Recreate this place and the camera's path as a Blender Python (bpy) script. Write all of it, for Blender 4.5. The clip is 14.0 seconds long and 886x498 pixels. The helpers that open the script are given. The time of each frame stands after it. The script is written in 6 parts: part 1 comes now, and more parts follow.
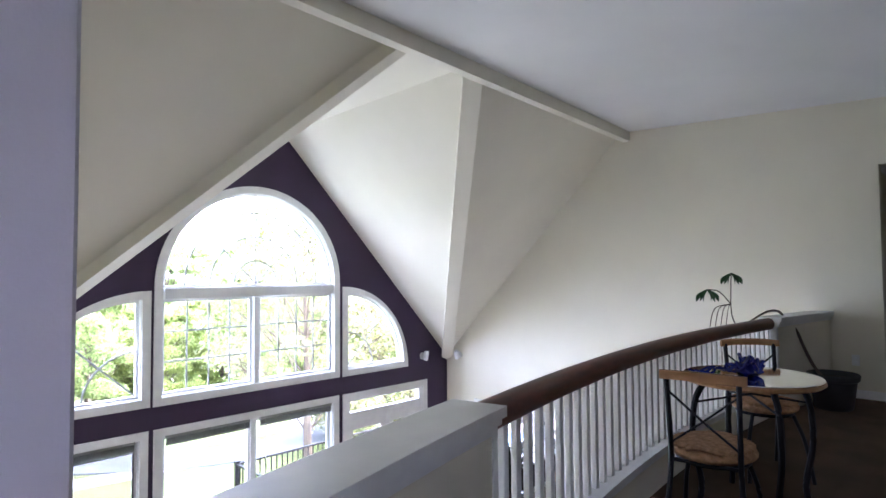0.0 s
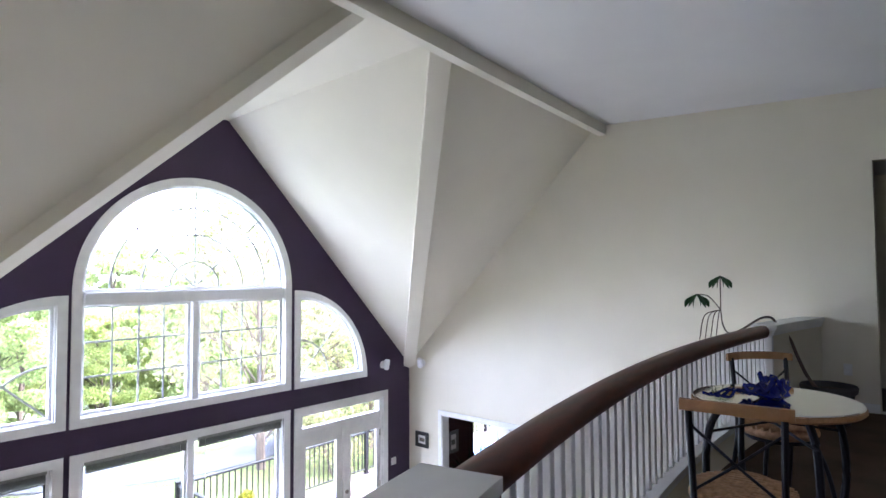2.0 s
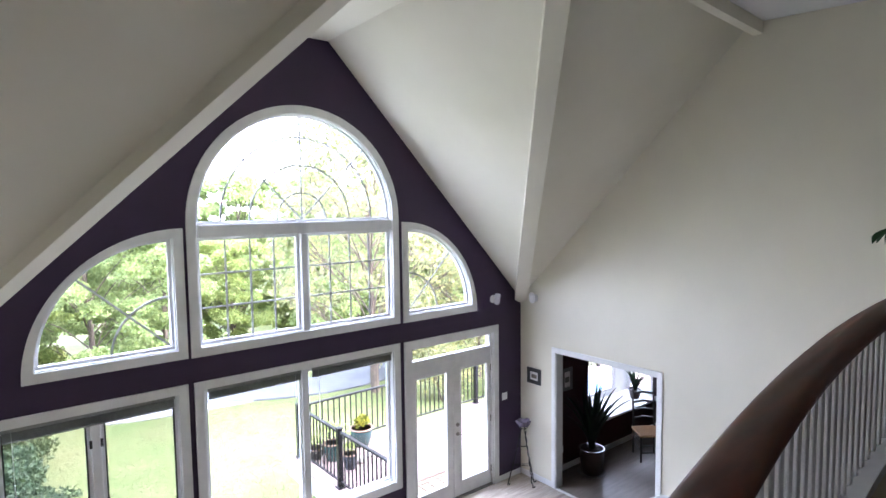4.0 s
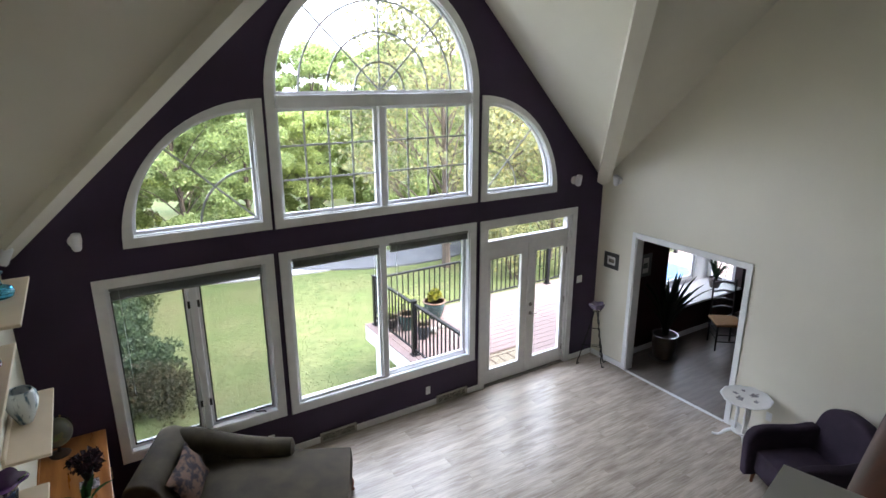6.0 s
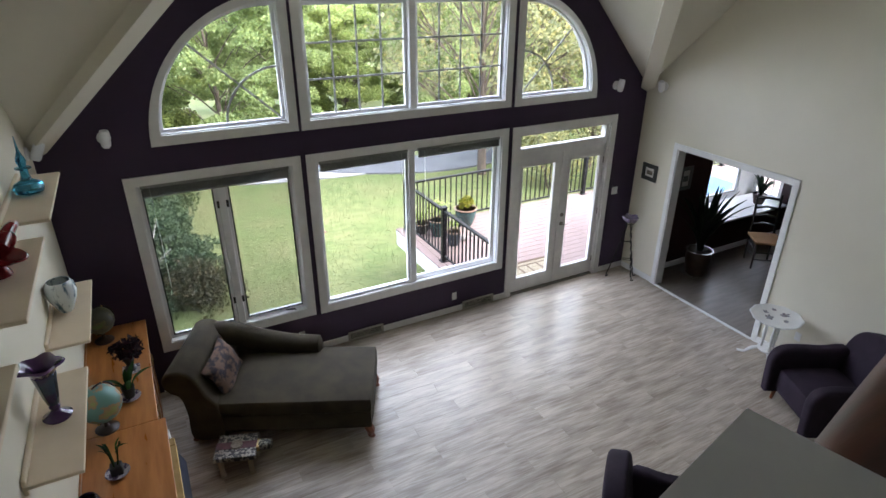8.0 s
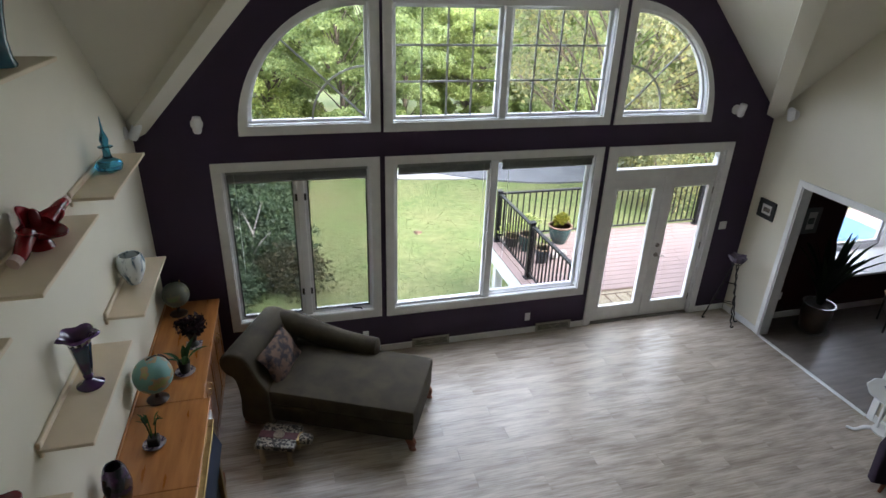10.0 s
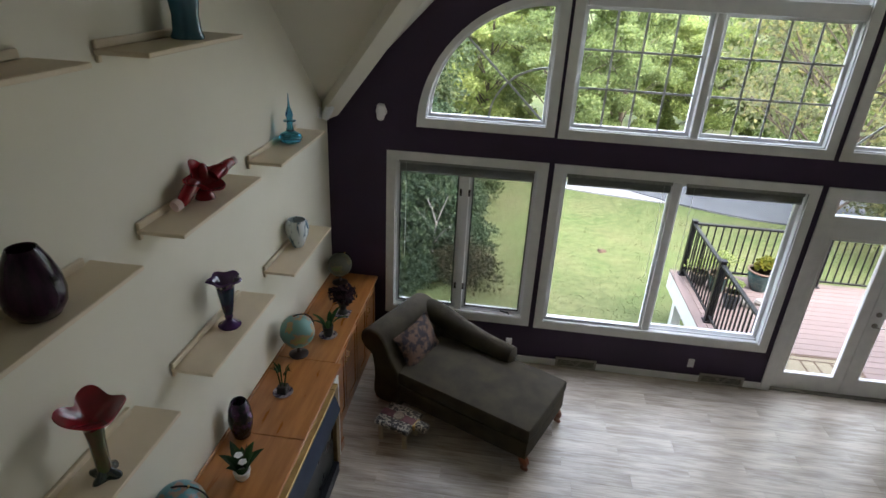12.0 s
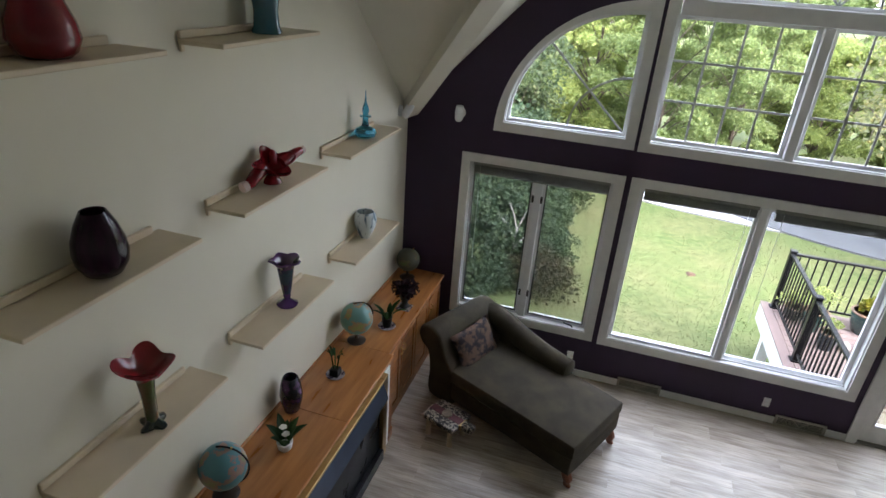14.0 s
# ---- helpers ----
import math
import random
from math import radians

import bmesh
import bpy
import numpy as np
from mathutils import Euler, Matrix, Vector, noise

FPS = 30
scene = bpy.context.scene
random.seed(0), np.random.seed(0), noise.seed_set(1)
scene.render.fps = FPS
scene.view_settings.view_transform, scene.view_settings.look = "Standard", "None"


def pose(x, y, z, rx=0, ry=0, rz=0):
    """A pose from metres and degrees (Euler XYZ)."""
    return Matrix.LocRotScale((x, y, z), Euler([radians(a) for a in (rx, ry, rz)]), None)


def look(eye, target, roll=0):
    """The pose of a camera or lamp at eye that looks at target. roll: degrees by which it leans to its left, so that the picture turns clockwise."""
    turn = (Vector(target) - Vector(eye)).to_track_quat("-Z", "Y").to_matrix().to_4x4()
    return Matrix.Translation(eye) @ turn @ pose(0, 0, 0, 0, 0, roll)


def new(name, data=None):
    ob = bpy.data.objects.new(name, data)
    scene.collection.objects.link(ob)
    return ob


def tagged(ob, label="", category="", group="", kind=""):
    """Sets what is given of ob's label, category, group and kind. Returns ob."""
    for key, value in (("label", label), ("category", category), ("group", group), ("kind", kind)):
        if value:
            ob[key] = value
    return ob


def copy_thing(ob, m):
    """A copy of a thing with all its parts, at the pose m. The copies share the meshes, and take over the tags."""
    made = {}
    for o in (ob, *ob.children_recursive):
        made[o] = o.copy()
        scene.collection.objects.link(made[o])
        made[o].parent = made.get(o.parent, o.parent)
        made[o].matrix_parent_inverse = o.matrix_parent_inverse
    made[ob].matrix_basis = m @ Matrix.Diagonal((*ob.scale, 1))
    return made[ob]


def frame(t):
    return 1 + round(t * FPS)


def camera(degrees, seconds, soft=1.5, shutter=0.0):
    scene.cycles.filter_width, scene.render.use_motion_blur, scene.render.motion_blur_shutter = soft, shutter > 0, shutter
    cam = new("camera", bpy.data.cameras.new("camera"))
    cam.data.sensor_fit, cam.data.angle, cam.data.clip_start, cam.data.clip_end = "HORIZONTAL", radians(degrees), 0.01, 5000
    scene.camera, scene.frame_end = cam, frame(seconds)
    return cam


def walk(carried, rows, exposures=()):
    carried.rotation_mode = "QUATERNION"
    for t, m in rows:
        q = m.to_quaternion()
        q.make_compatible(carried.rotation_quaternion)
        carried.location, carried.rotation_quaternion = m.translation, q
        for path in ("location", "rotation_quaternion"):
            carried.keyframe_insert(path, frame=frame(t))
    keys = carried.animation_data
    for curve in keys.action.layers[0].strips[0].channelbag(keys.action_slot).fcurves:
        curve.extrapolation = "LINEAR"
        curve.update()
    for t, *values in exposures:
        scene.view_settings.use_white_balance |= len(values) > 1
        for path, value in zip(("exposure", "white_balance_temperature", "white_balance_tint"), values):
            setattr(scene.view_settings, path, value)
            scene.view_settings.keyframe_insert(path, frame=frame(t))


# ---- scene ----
cam = camera(74.6, 14.0)
PATH = [
    (0, (-0.145, -7.268, 4.338), (1.287, -5.874, 4.418), -0.4),
    (0.5, (-0.054, -7.14, 4.334), (1.418, -5.788, 4.416), -0.3),
    (1, (0.086, -7.035, 4.325), (1.592, -5.722, 4.409), -0.5),
    (1.5, (0.256, -6.96, 4.338), (1.774, -5.66, 4.42), -0.5),
    (2, (0.337, -6.792, 4.34), (1.856, -5.494, 4.427), -0.3),
    (2.5, (0.444, -6.64, 4.345), (1.936, -5.311, 4.429), -0.2),
    (3, (0.556, -6.521, 4.361), (1.992, -5.129, 4.361), -0.4),
    (5.5, (0.746, -6.146, 4.338), (1.774, -4.481, 3.924), -0.3),
    (6, (0.721, -6.106, 4.332), (1.739, -4.479, 3.769), -0.1),
    (6.5, (0.722, -6.1, 4.333), (1.708, -4.517, 3.612), 0.1),
    (7, (0.732, -6.1, 4.328), (1.685, -4.556, 3.487), 0.2),
    (9.5, (1.262, -6.05, 4.288), (1.857, -4.339, 3.441), 1.9),
    (10, (1.407, -6.024, 4.301), (1.898, -4.284, 3.447), 2.0),
    (10.5, (1.547, -6.015, 4.27), (1.884, -4.234, 3.424), 2.2),
    (11, (1.694, -6.018, 4.273), (1.812, -4.212, 3.423), 2.5),
    (11.5, (1.815, -5.996, 4.25), (1.762, -4.187, 3.397), 2.8),
    (12, (1.917, -5.937, 4.236), (1.731, -4.139, 3.379), 3.1),
    (12.5, (1.969, -5.923, 4.232), (1.677, -4.139, 3.378), 3.3),
    (13, (2.037, -5.931, 4.226), (1.674, -4.157, 3.376), 3.7),
    (13.5, (2.131, -5.941, 4.209), (1.687, -4.184, 3.363), 3.7),
    (14, (2.203, -5.923, 4.248), (1.706, -4.188, 3.385), 4.3),
]
# world and daylight: a bright overcast sky
EXPOSURES = [(0.0, 4.94, 5450, 29), (3.2, 4.7, 5450, 29), (5.3, 3.66, 6000, 20.5), (7.2, 3.46, 6000, 20.5), (9.5, 3.25, 6050, 18.5), (10.5, 3.15, 6050, 18.5), (12.5, 3.1, 6150, 18), (14.0, 3.32, 6050, 19.5)]
walk(cam, [(t, look(eye, target, roll)) for t, eye, target, roll in PATH], EXPOSURES)
world = bpy.data.worlds.new("overcast_sky")
scene.world = world
world.use_nodes = True
wn = world.node_tree.nodes
sky = wn.new("ShaderNodeTexSky")
sky.sky_type = "NISHITA"
sky.sun_disc = False
sky.sun_elevation, sky.sun_rotation = radians(43), radians(135)
sky.air_density, sky.dust_density, sky.ozone_density = 1.0, 6.0, 0.6
wn["Background"].inputs["Strength"].default_value = 0.15
cloud = wn.new("ShaderNodeMixRGB")
cloud.inputs["Fac"].default_value = 0.75
cloud.inputs["Color2"].default_value = (5.2, 5.5, 6.0, 1)
world.node_tree.links.new(sky.outputs["Color"], cloud.inputs["Color1"])
world.node_tree.links.new(cloud.outputs["Color"], wn["Background"].inputs["Color"])
sun_data = bpy.data.lights.new("sun", "SUN")
sun_data.energy, sun_data.angle, sun_data.color = 1.3, radians(45), (1.0, 0.97, 0.92)
sun = new("sun", sun_data)
sun.matrix_world = look((10, -10, 13), (0, 0, 0))
# area lamps added in the window openings to brighten the room beyond the sky's light
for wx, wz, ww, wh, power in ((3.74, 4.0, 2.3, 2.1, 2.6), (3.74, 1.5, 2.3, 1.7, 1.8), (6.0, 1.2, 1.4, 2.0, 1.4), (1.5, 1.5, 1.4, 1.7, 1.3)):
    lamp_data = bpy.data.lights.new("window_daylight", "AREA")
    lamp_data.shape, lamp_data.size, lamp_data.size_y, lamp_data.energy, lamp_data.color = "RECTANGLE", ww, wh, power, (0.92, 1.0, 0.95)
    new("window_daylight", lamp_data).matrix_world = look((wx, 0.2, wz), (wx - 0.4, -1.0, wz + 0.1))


# ---- materials ----
def nodes_of(name):
    m = bpy.data.materials.new(name)
    m.use_nodes = True
    return m, m.node_tree.nodes, m.node_tree.links, m.node_tree.nodes["Principled BSDF"]


def mat(name, c1, c2=None, scale=6.0, rough=0.6, bump=0.0, bscale=60.0, metal=0.0, stretch=(1, 1, 1), vary=0.0, coat=0.0, spec=0.5, detail=6.0, contrast=(0.35, 0.65)):
    """A surface with two tones in soft noise, a fine relief and, for pieces, a tone of each piece's own."""
    m, n, l, b = nodes_of(name)
    c2 = c2 or tuple(v * 0.86 for v in c1)
    tc = n.new("ShaderNodeTexCoord")
    mp = n.new("ShaderNodeMapping")
    mp.inputs["Scale"].default_value = stretch
    l.new(tc.outputs["Object"], mp.inputs["Vector"])
    nz = n.new("ShaderNodeTexNoise")
    nz.inputs["Scale"].default_value, nz.inputs["Detail"].default_value = scale, detail
    l.new(mp.outputs["Vector"], nz.inputs["Vector"])
    rp = n.new("ShaderNodeValToRGB")
    rp.color_ramp.elements[0].position, rp.color_ramp.elements[1].position = contrast
    rp.color_ramp.elements[0].color, rp.color_ramp.elements[1].color = (*c2, 1), (*c1, 1)
    l.new(nz.outputs["Fac"], rp.inputs["Fac"])
    out = rp.outputs["Color"]
    if vary:
        oi = n.new("ShaderNodeObjectInfo")
        hs = n.new("ShaderNodeHueSaturation")
        mr = n.new("ShaderNodeMapRange")
        mr.inputs["To Min"].default_value, mr.inputs["To Max"].default_value = 1 - vary, 1 + vary
        l.new(oi.outputs["Random"], mr.inputs["Value"])
        l.new(mr.outputs["Result"], hs.inputs["Value"])
        l.new(out, hs.inputs["Color"])
        out = hs.outputs["Color"]
    l.new(out, b.inputs["Base Color"])
    rr = n.new("ShaderNodeMapRange")
    rr.inputs["To Min"].default_value, rr.inputs["To Max"].default_value = max(0.02, rough - 0.08), min(1, rough + 0.08)
    l.new(nz.outputs["Fac"], rr.inputs["Value"])
    l.new(rr.outputs["Result"], b.inputs["Roughness"])
    b.inputs["Metallic"].default_value = metal
    b.inputs["Coat Weight"].default_value = coat
    b.inputs["Specular IOR Level"].default_value = spec
    if bump:
        fine = n.new("ShaderNodeTexNoise")
        fine.inputs["Scale"].default_value, fine.inputs["Detail"].default_value = bscale, 4
        l.new(mp.outputs["Vector"], fine.inputs["Vector"])
        bp = n.new("ShaderNodeBump")
        bp.inputs["Strength"].default_value, bp.inputs["Distance"].default_value = bump, 0.01
        l.new(fine.outputs["Fac"], bp.inputs["Height"])
        l.new(bp.outputs["Normal"], b.inputs["Normal"])
    return m


def glass_mat(name, colour=(1, 1, 1), rough=0.0, ior=1.45):
    m, n, l, b = nodes_of(name)
    b.inputs["Base Color"].default_value = (*colour, 1)
    b.inputs["Transmission Weight"].default_value = 1.0
    b.inputs["Roughness"].default_value, b.inputs["IOR"].default_value = rough, ior
    return m


def pane_mat():
    """Thin window glass: clear, with a faint gloss at grazing angles."""
    m, n, l, b = nodes_of("window_glass")
    tr = n.new("ShaderNodeBsdfTransparent")
    tr.inputs["Color"].default_value = (0.93, 0.95, 0.94, 1)
    gl = n.new("ShaderNodeBsdfGlossy")
    gl.inputs["Roughness"].default_value = 0.03
    lw = n.new("ShaderNodeLayerWeight")
    lw.inputs["Blend"].default_value = 0.5
    pw = n.new("ShaderNodeMath")
    pw.operation = "POWER"
    pw.inputs[1].default_value = 4.0
    l.new(lw.outputs["Facing"], pw.inputs[0])
    fr = n.new("ShaderNodeMapRange")
    fr.inputs["To Min"].default_value, fr.inputs["To Max"].default_value = 0.015, 0.12
    l.new(pw.outputs["Value"], fr.inputs["Value"])
    mx = n.new("ShaderNodeMixShader")
    l.new(fr.outputs["Result"], mx.inputs["Fac"])
    l.new(tr.outputs["BSDF"], mx.inputs[1])
    l.new(gl.outputs["BSDF"], mx.inputs[2])
    l.new(mx.outputs["Shader"], n["Material Output"].inputs["Surface"])
    return m


def screen_mat():
    """Fine insect mesh: dark threads too small to see, mostly open."""
    m, n, l, b = nodes_of("insect_mesh")
    b.inputs["Base Color"].default_value, b.inputs["Roughness"].default_value = (0.055, 0.058, 0.058, 1), 0.7
    tr = n.new("ShaderNodeBsdfTransparent")
    mx = n.new("ShaderNodeMixShader")
    mx.inputs["Fac"].default_value = 0.24
    l.new(tr.outputs["BSDF"], mx.inputs[1])
    l.new(b.outputs["BSDF"], mx.inputs[2])
    l.new(mx.outputs["Shader"], n["Material Output"].inputs["Surface"])
    return m


def plank_mat(name, dark, light, vary=0.12, rough=0.34):
    """Pale greyed oak boards: long grain streaks and broad cloudy patches along x."""
    m, n, l, b = nodes_of(name)
    tc = n.new("ShaderNodeTexCoord")
    oi = n.new("ShaderNodeObjectInfo")
    off = n.new("ShaderNodeVectorMath")
    off.operation = "MULTIPLY_ADD"
    off.inputs[1].default_value = (37.0, 11.0, 5.0)
    l.new(oi.outputs["Random"], off.inputs[0])
    l.new(tc.outputs["Object"], off.inputs[2])
    grain = n.new("ShaderNodeMapping")
    grain.inputs["Scale"].default_value = (1.6, 26, 1)
    l.new(off.outputs["Vector"], grain.inputs["Vector"])
    g = n.new("ShaderNodeTexNoise")
    g.inputs["Scale"].default_value, g.inputs["Detail"].default_value, g.inputs["Distortion"].default_value = 2.2, 8, 0.7
    l.new(grain.outputs["Vector"], g.inputs["Vector"])
    cloud = n.new("ShaderNodeMapping")
    cloud.inputs["Scale"].default_value = (1.3, 6.0, 1)
    l.new(off.outputs["Vector"], cloud.inputs["Vector"])
    c = n.new("ShaderNodeTexNoise")
    c.inputs["Scale"].default_value, c.inputs["Detail"].default_value = 1.6, 3
    l.new(cloud.outputs["Vector"], c.inputs["Vector"])
    ad = n.new("ShaderNodeMath")
    ad.operation = "MULTIPLY_ADD"
    ad.inputs[1].default_value = 0.45
    l.new(g.outputs["Fac"], ad.inputs[0])
    half = n.new("ShaderNodeMath")
    half.operation = "MULTIPLY"
    half.inputs[1].default_value = 0.55
    l.new(c.outputs["Fac"], half.inputs[0])
    l.new(half.outputs["Value"], ad.inputs[2])
    rp = n.new("ShaderNodeValToRGB")
    rp.color_ramp.elements[0].position, rp.color_ramp.elements[1].position = 0.36, 0.62
    rp.color_ramp.elements[0].color, rp.color_ramp.elements[1].color = (*dark, 1), (*light, 1)
    l.new(ad.outputs["Value"], rp.inputs["Fac"])
    hs = n.new("ShaderNodeHueSaturation")
    mr = n.new("ShaderNodeMapRange")
    mr.inputs["To Min"].default_value, mr.inputs["To Max"].default_value = 1 - vary, 1 + vary
    l.new(oi.outputs["Random"], mr.inputs["Value"])
    l.new(mr.outputs["Result"], hs.inputs["Value"])
    l.new(rp.outputs["Color"], hs.inputs["Color"])
    l.new(hs.outputs["Color"], b.inputs["Base Color"])
    b.inputs["Roughness"].default_value = rough
    bp = n.new("ShaderNodeBump")
    bp.inputs["Strength"].default_value, bp.inputs["Distance"].default_value = 0.12, 0.004
    l.new(g.outputs["Fac"], bp.inputs["Height"])
    l.new(bp.outputs["Normal"], b.inputs["Normal"])
    return m


def leaf_mat(name, a, c, d):
    """Leaves: each leaf takes its own green; some light passes through."""
    m, n, l, b = nodes_of(name)
    ge = n.new("ShaderNodeNewGeometry")
    rp = n.new("ShaderNodeValToRGB")
    rp.color_ramp.elements[0].color, rp.color_ramp.elements[1].color = (*a, 1), (*d, 1)
    e = rp.color_ramp.elements.new(0.55)
    e.color = (*c, 1)
    l.new(ge.outputs["Random Per Island"], rp.inputs["Fac"])
    l.new(rp.outputs["Color"], b.inputs["Base Color"])
    b.inputs["Roughness"].default_value = 0.55
    tl = n.new("ShaderNodeBsdfTranslucent")
    l.new(rp.outputs["Color"], tl.inputs["Color"])
    mx = n.new("ShaderNodeMixShader")
    mx.inputs["Fac"].default_value = 0.6
    l.new(b.outputs["BSDF"], mx.inputs[1])
    l.new(tl.outputs["BSDF"], mx.inputs[2])
    l.new(mx.outputs["Shader"], n["Material Output"].inputs["Surface"])
    return m


def grass_mat():
    """Mown grass: broad dry and green patches under fine mottling."""
    m, n, l, b = nodes_of("lawn_grass")
    tc = n.new("ShaderNodeTexCoord")
    cols = []
    for scale, detail, lo, hi, dark, light in ((0.7, 8, 0.33, 0.70, (0.092, 0.122, 0.046), (0.138, 0.141, 0.068)), (7.0, 14, 0.34, 0.66, (0.74, 0.80, 0.70), (1.20, 1.16, 1.14))):
        nz = n.new("ShaderNodeTexNoise")
        nz.inputs["Scale"].default_value, nz.inputs["Detail"].default_value = scale, detail
        l.new(tc.outputs["Object"], nz.inputs["Vector"])
        rp = n.new("ShaderNodeValToRGB")
        rp.color_ramp.elements[0].position, rp.color_ramp.elements[1].position = lo, hi
        rp.color_ramp.elements[0].color, rp.color_ramp.elements[1].color = (*dark, 1), (*light, 1)
        l.new(nz.outputs["Fac"], rp.inputs["Fac"])
        cols.append(rp.outputs["Color"])
    mx = n.new("ShaderNodeMixRGB")
    mx.blend_type = "MULTIPLY"
    mx.inputs["Fac"].default_value = 1.0
    l.new(cols[0], mx.inputs["Color1"])
    l.new(cols[1], mx.inputs["Color2"])
    l.new(mx.outputs["Color"], b.inputs["Base Color"])
    b.inputs["Roughness"].default_value = 0.95
    b.inputs["Specular IOR Level"].default_value = 0.1
    return m


CREAM = mat("cream_wall_paint", (0.74, 0.70, 0.575), (0.705, 0.665, 0.545), 1.4, 0.75, 0.06, 160)
# white paint tinted lilac to carry the bluish light on the loft wall end
LOFT_WHITE_TINTED = mat("white_wall_paint_bluish_light", (0.70, 0.665, 0.73), (0.66, 0.63, 0.69), 1.5, 0.75, 0.06, 160)
CEIL = mat("ceiling_paint", (0.68, 0.675, 0.67), (0.64, 0.635, 0.63), 1.2, 0.85, 0.1, 120)
SLOPE = mat("sloped_ceiling_paint", (0.70, 0.665, 0.56), (0.665, 0.63, 0.53), 1.2, 0.8, 0.08, 140)
PURPLE = mat("aubergine_wall_paint", (0.042, 0.020, 0.058), (0.034, 0.016, 0.048), 2.0, 0.6, 0.08, 150)
TRIM = mat("white_trim_paint", (0.80, 0.80, 0.78), (0.74, 0.74, 0.73), 8, 0.38, 0.03, 90)
VINYL = mat("white_vinyl", (0.82, 0.83, 0.83), (0.77, 0.78, 0.79), 8, 0.35)
GRID = mat("grey_white_glazing_bar", (0.46, 0.46, 0.47), (0.40, 0.40, 0.41), 8, 0.4)
PANE = pane_mat()
SCREEN = screen_mat()
OAK = plank_mat("greyed_oak_plank", (0.27, 0.218, 0.168), (0.54, 0.472, 0.395), 0.04, 0.31)
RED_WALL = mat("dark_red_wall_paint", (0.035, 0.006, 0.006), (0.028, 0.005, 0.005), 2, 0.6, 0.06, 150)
CHERRY = mat("cherry_wood", (0.43, 0.17, 0.045), (0.27, 0.095, 0.025), 3.0, 0.32, 0.05, 40, stretch=(9, 0.9, 9), vary=0.08, coat=0.25)
MAHOG = mat("dark_red_brown_handrail_wood", (0.15, 0.045, 0.025), (0.085, 0.026, 0.015), 4.0, 0.42, 0.05, 60, stretch=(0.8, 10, 10), coat=0.08)
OLIVE = mat("dark_olive_velvet", (0.066, 0.053, 0.034), (0.042, 0.034, 0.023), 5, 0.85, 0.25, 300, spec=0.2)
NICKEL = mat("brushed_nickel", (0.34, 0.32, 0.29), (0.26, 0.245, 0.22), 14, 0.35, metal=1.0)
BLACK_METAL = mat("black_iron", (0.016, 0.016, 0.019), (0.010, 0.010, 0.012), 20, 0.42, 0.1, 200, metal=0.6)
BRASS = mat("polished_brass", (0.50, 0.35, 0.15), (0.40, 0.27, 0.11), 12, 0.35, metal=1.0)
CARPET = mat("brown_loft_carpet", (0.105, 0.072, 0.048), (0.075, 0.052, 0.034), 3, 0.95, 0.6, 400, spec=0.1)
GASKET = mat("dark_window_gasket", (0.02, 0.02, 0.02), None, 20, 0.6)
BLIND = mat("grey_metal_blind", (0.28, 0.285, 0.265), (0.22, 0.225, 0.21), 30, 0.45)
COMPOSITE = mat("pinkish_brown_composite_board", (0.248, 0.182, 0.162), (0.222, 0.162, 0.144), 3, 0.72, 0.2, 90, stretch=(1, 12, 1), vary=0.06, spec=0.3)
GRASS = grass_mat()
DRIVE = mat("pale_concrete_drive", (0.27, 0.27, 0.27), (0.21, 0.21, 0.22), 0.8, 0.9, 0.3, 50)
ASPHALT = mat("grey_asphalt", (0.11, 0.115, 0.125), (0.08, 0.083, 0.09), 1.2, 0.9, 0.4, 80)
BARK = mat("grey_brown_bark", (0.16, 0.12, 0.09), (0.07, 0.055, 0.045), 6, 0.95, 0.8, 40, stretch=(1, 1, 0.25))
LEAF_A = leaf_mat("mid_green_leaves", (0.20, 0.265, 0.105), (0.30, 0.375, 0.145), (0.44, 0.50, 0.20))
LEAF_B = leaf_mat("yellow_green_leaves", (0.22, 0.28, 0.09), (0.33, 0.40, 0.125), (0.47, 0.50, 0.17))
# leaf green darkened so that the shade among the shrubs sits in the colour
LEAF_A_SHADED = leaf_mat("shaded_green_shrub_leaves", (0.045, 0.068, 0.03), (0.095, 0.135, 0.055), (0.17, 0.20, 0.08))
LEAF_W = leaf_mat("dry_weed_leaves", (0.035, 0.042, 0.018), (0.065, 0.065, 0.03), (0.13, 0.095, 0.045))
LEAF_C = leaf_mat("dusty_olive_leaves", (0.16, 0.18, 0.085), (0.27, 0.285, 0.14), (0.46, 0.41, 0.16))
LEAF_D = leaf_mat("blue_green_shrub_leaves", (0.035, 0.062, 0.034), (0.07, 0.115, 0.06), (0.14, 0.19, 0.09))
LEAF_IN = leaf_mat("dark_house_plant_leaves", (0.012, 0.035, 0.012), (0.025, 0.065, 0.02), (0.05, 0.11, 0.035))

# tone of the unseen back wall, lowered to cut bounced light in the loft
BACK_DIM = mat("bounce_cutting_back_wall", (0.36, 0.32, 0.27), (0.33, 0.295, 0.25), 1.4, 0.8, 0.06, 160)


# ---- mesh helpers ----
def thing(name, label, category, at=(0, 0, 0), rz=0.0, group="", kind=""):
    ob = new(name)
    ob.empty_display_size = 0.1
    ob.matrix_basis = pose(*at, 0, 0, rz)
    return tagged(ob, label, category, group, kind)


def mesh_of(bm, name, material, smooth=False):
    me = bpy.data.meshes.new(name)
    bmesh.ops.recalc_face_normals(bm, faces=bm.faces)
    bm.to_mesh(me)
    bm.free()
    me.materials.append(material)
    if smooth:
        me.shade_smooth()
        me.set_sharp_from_angle(angle=radians(40))
    return me


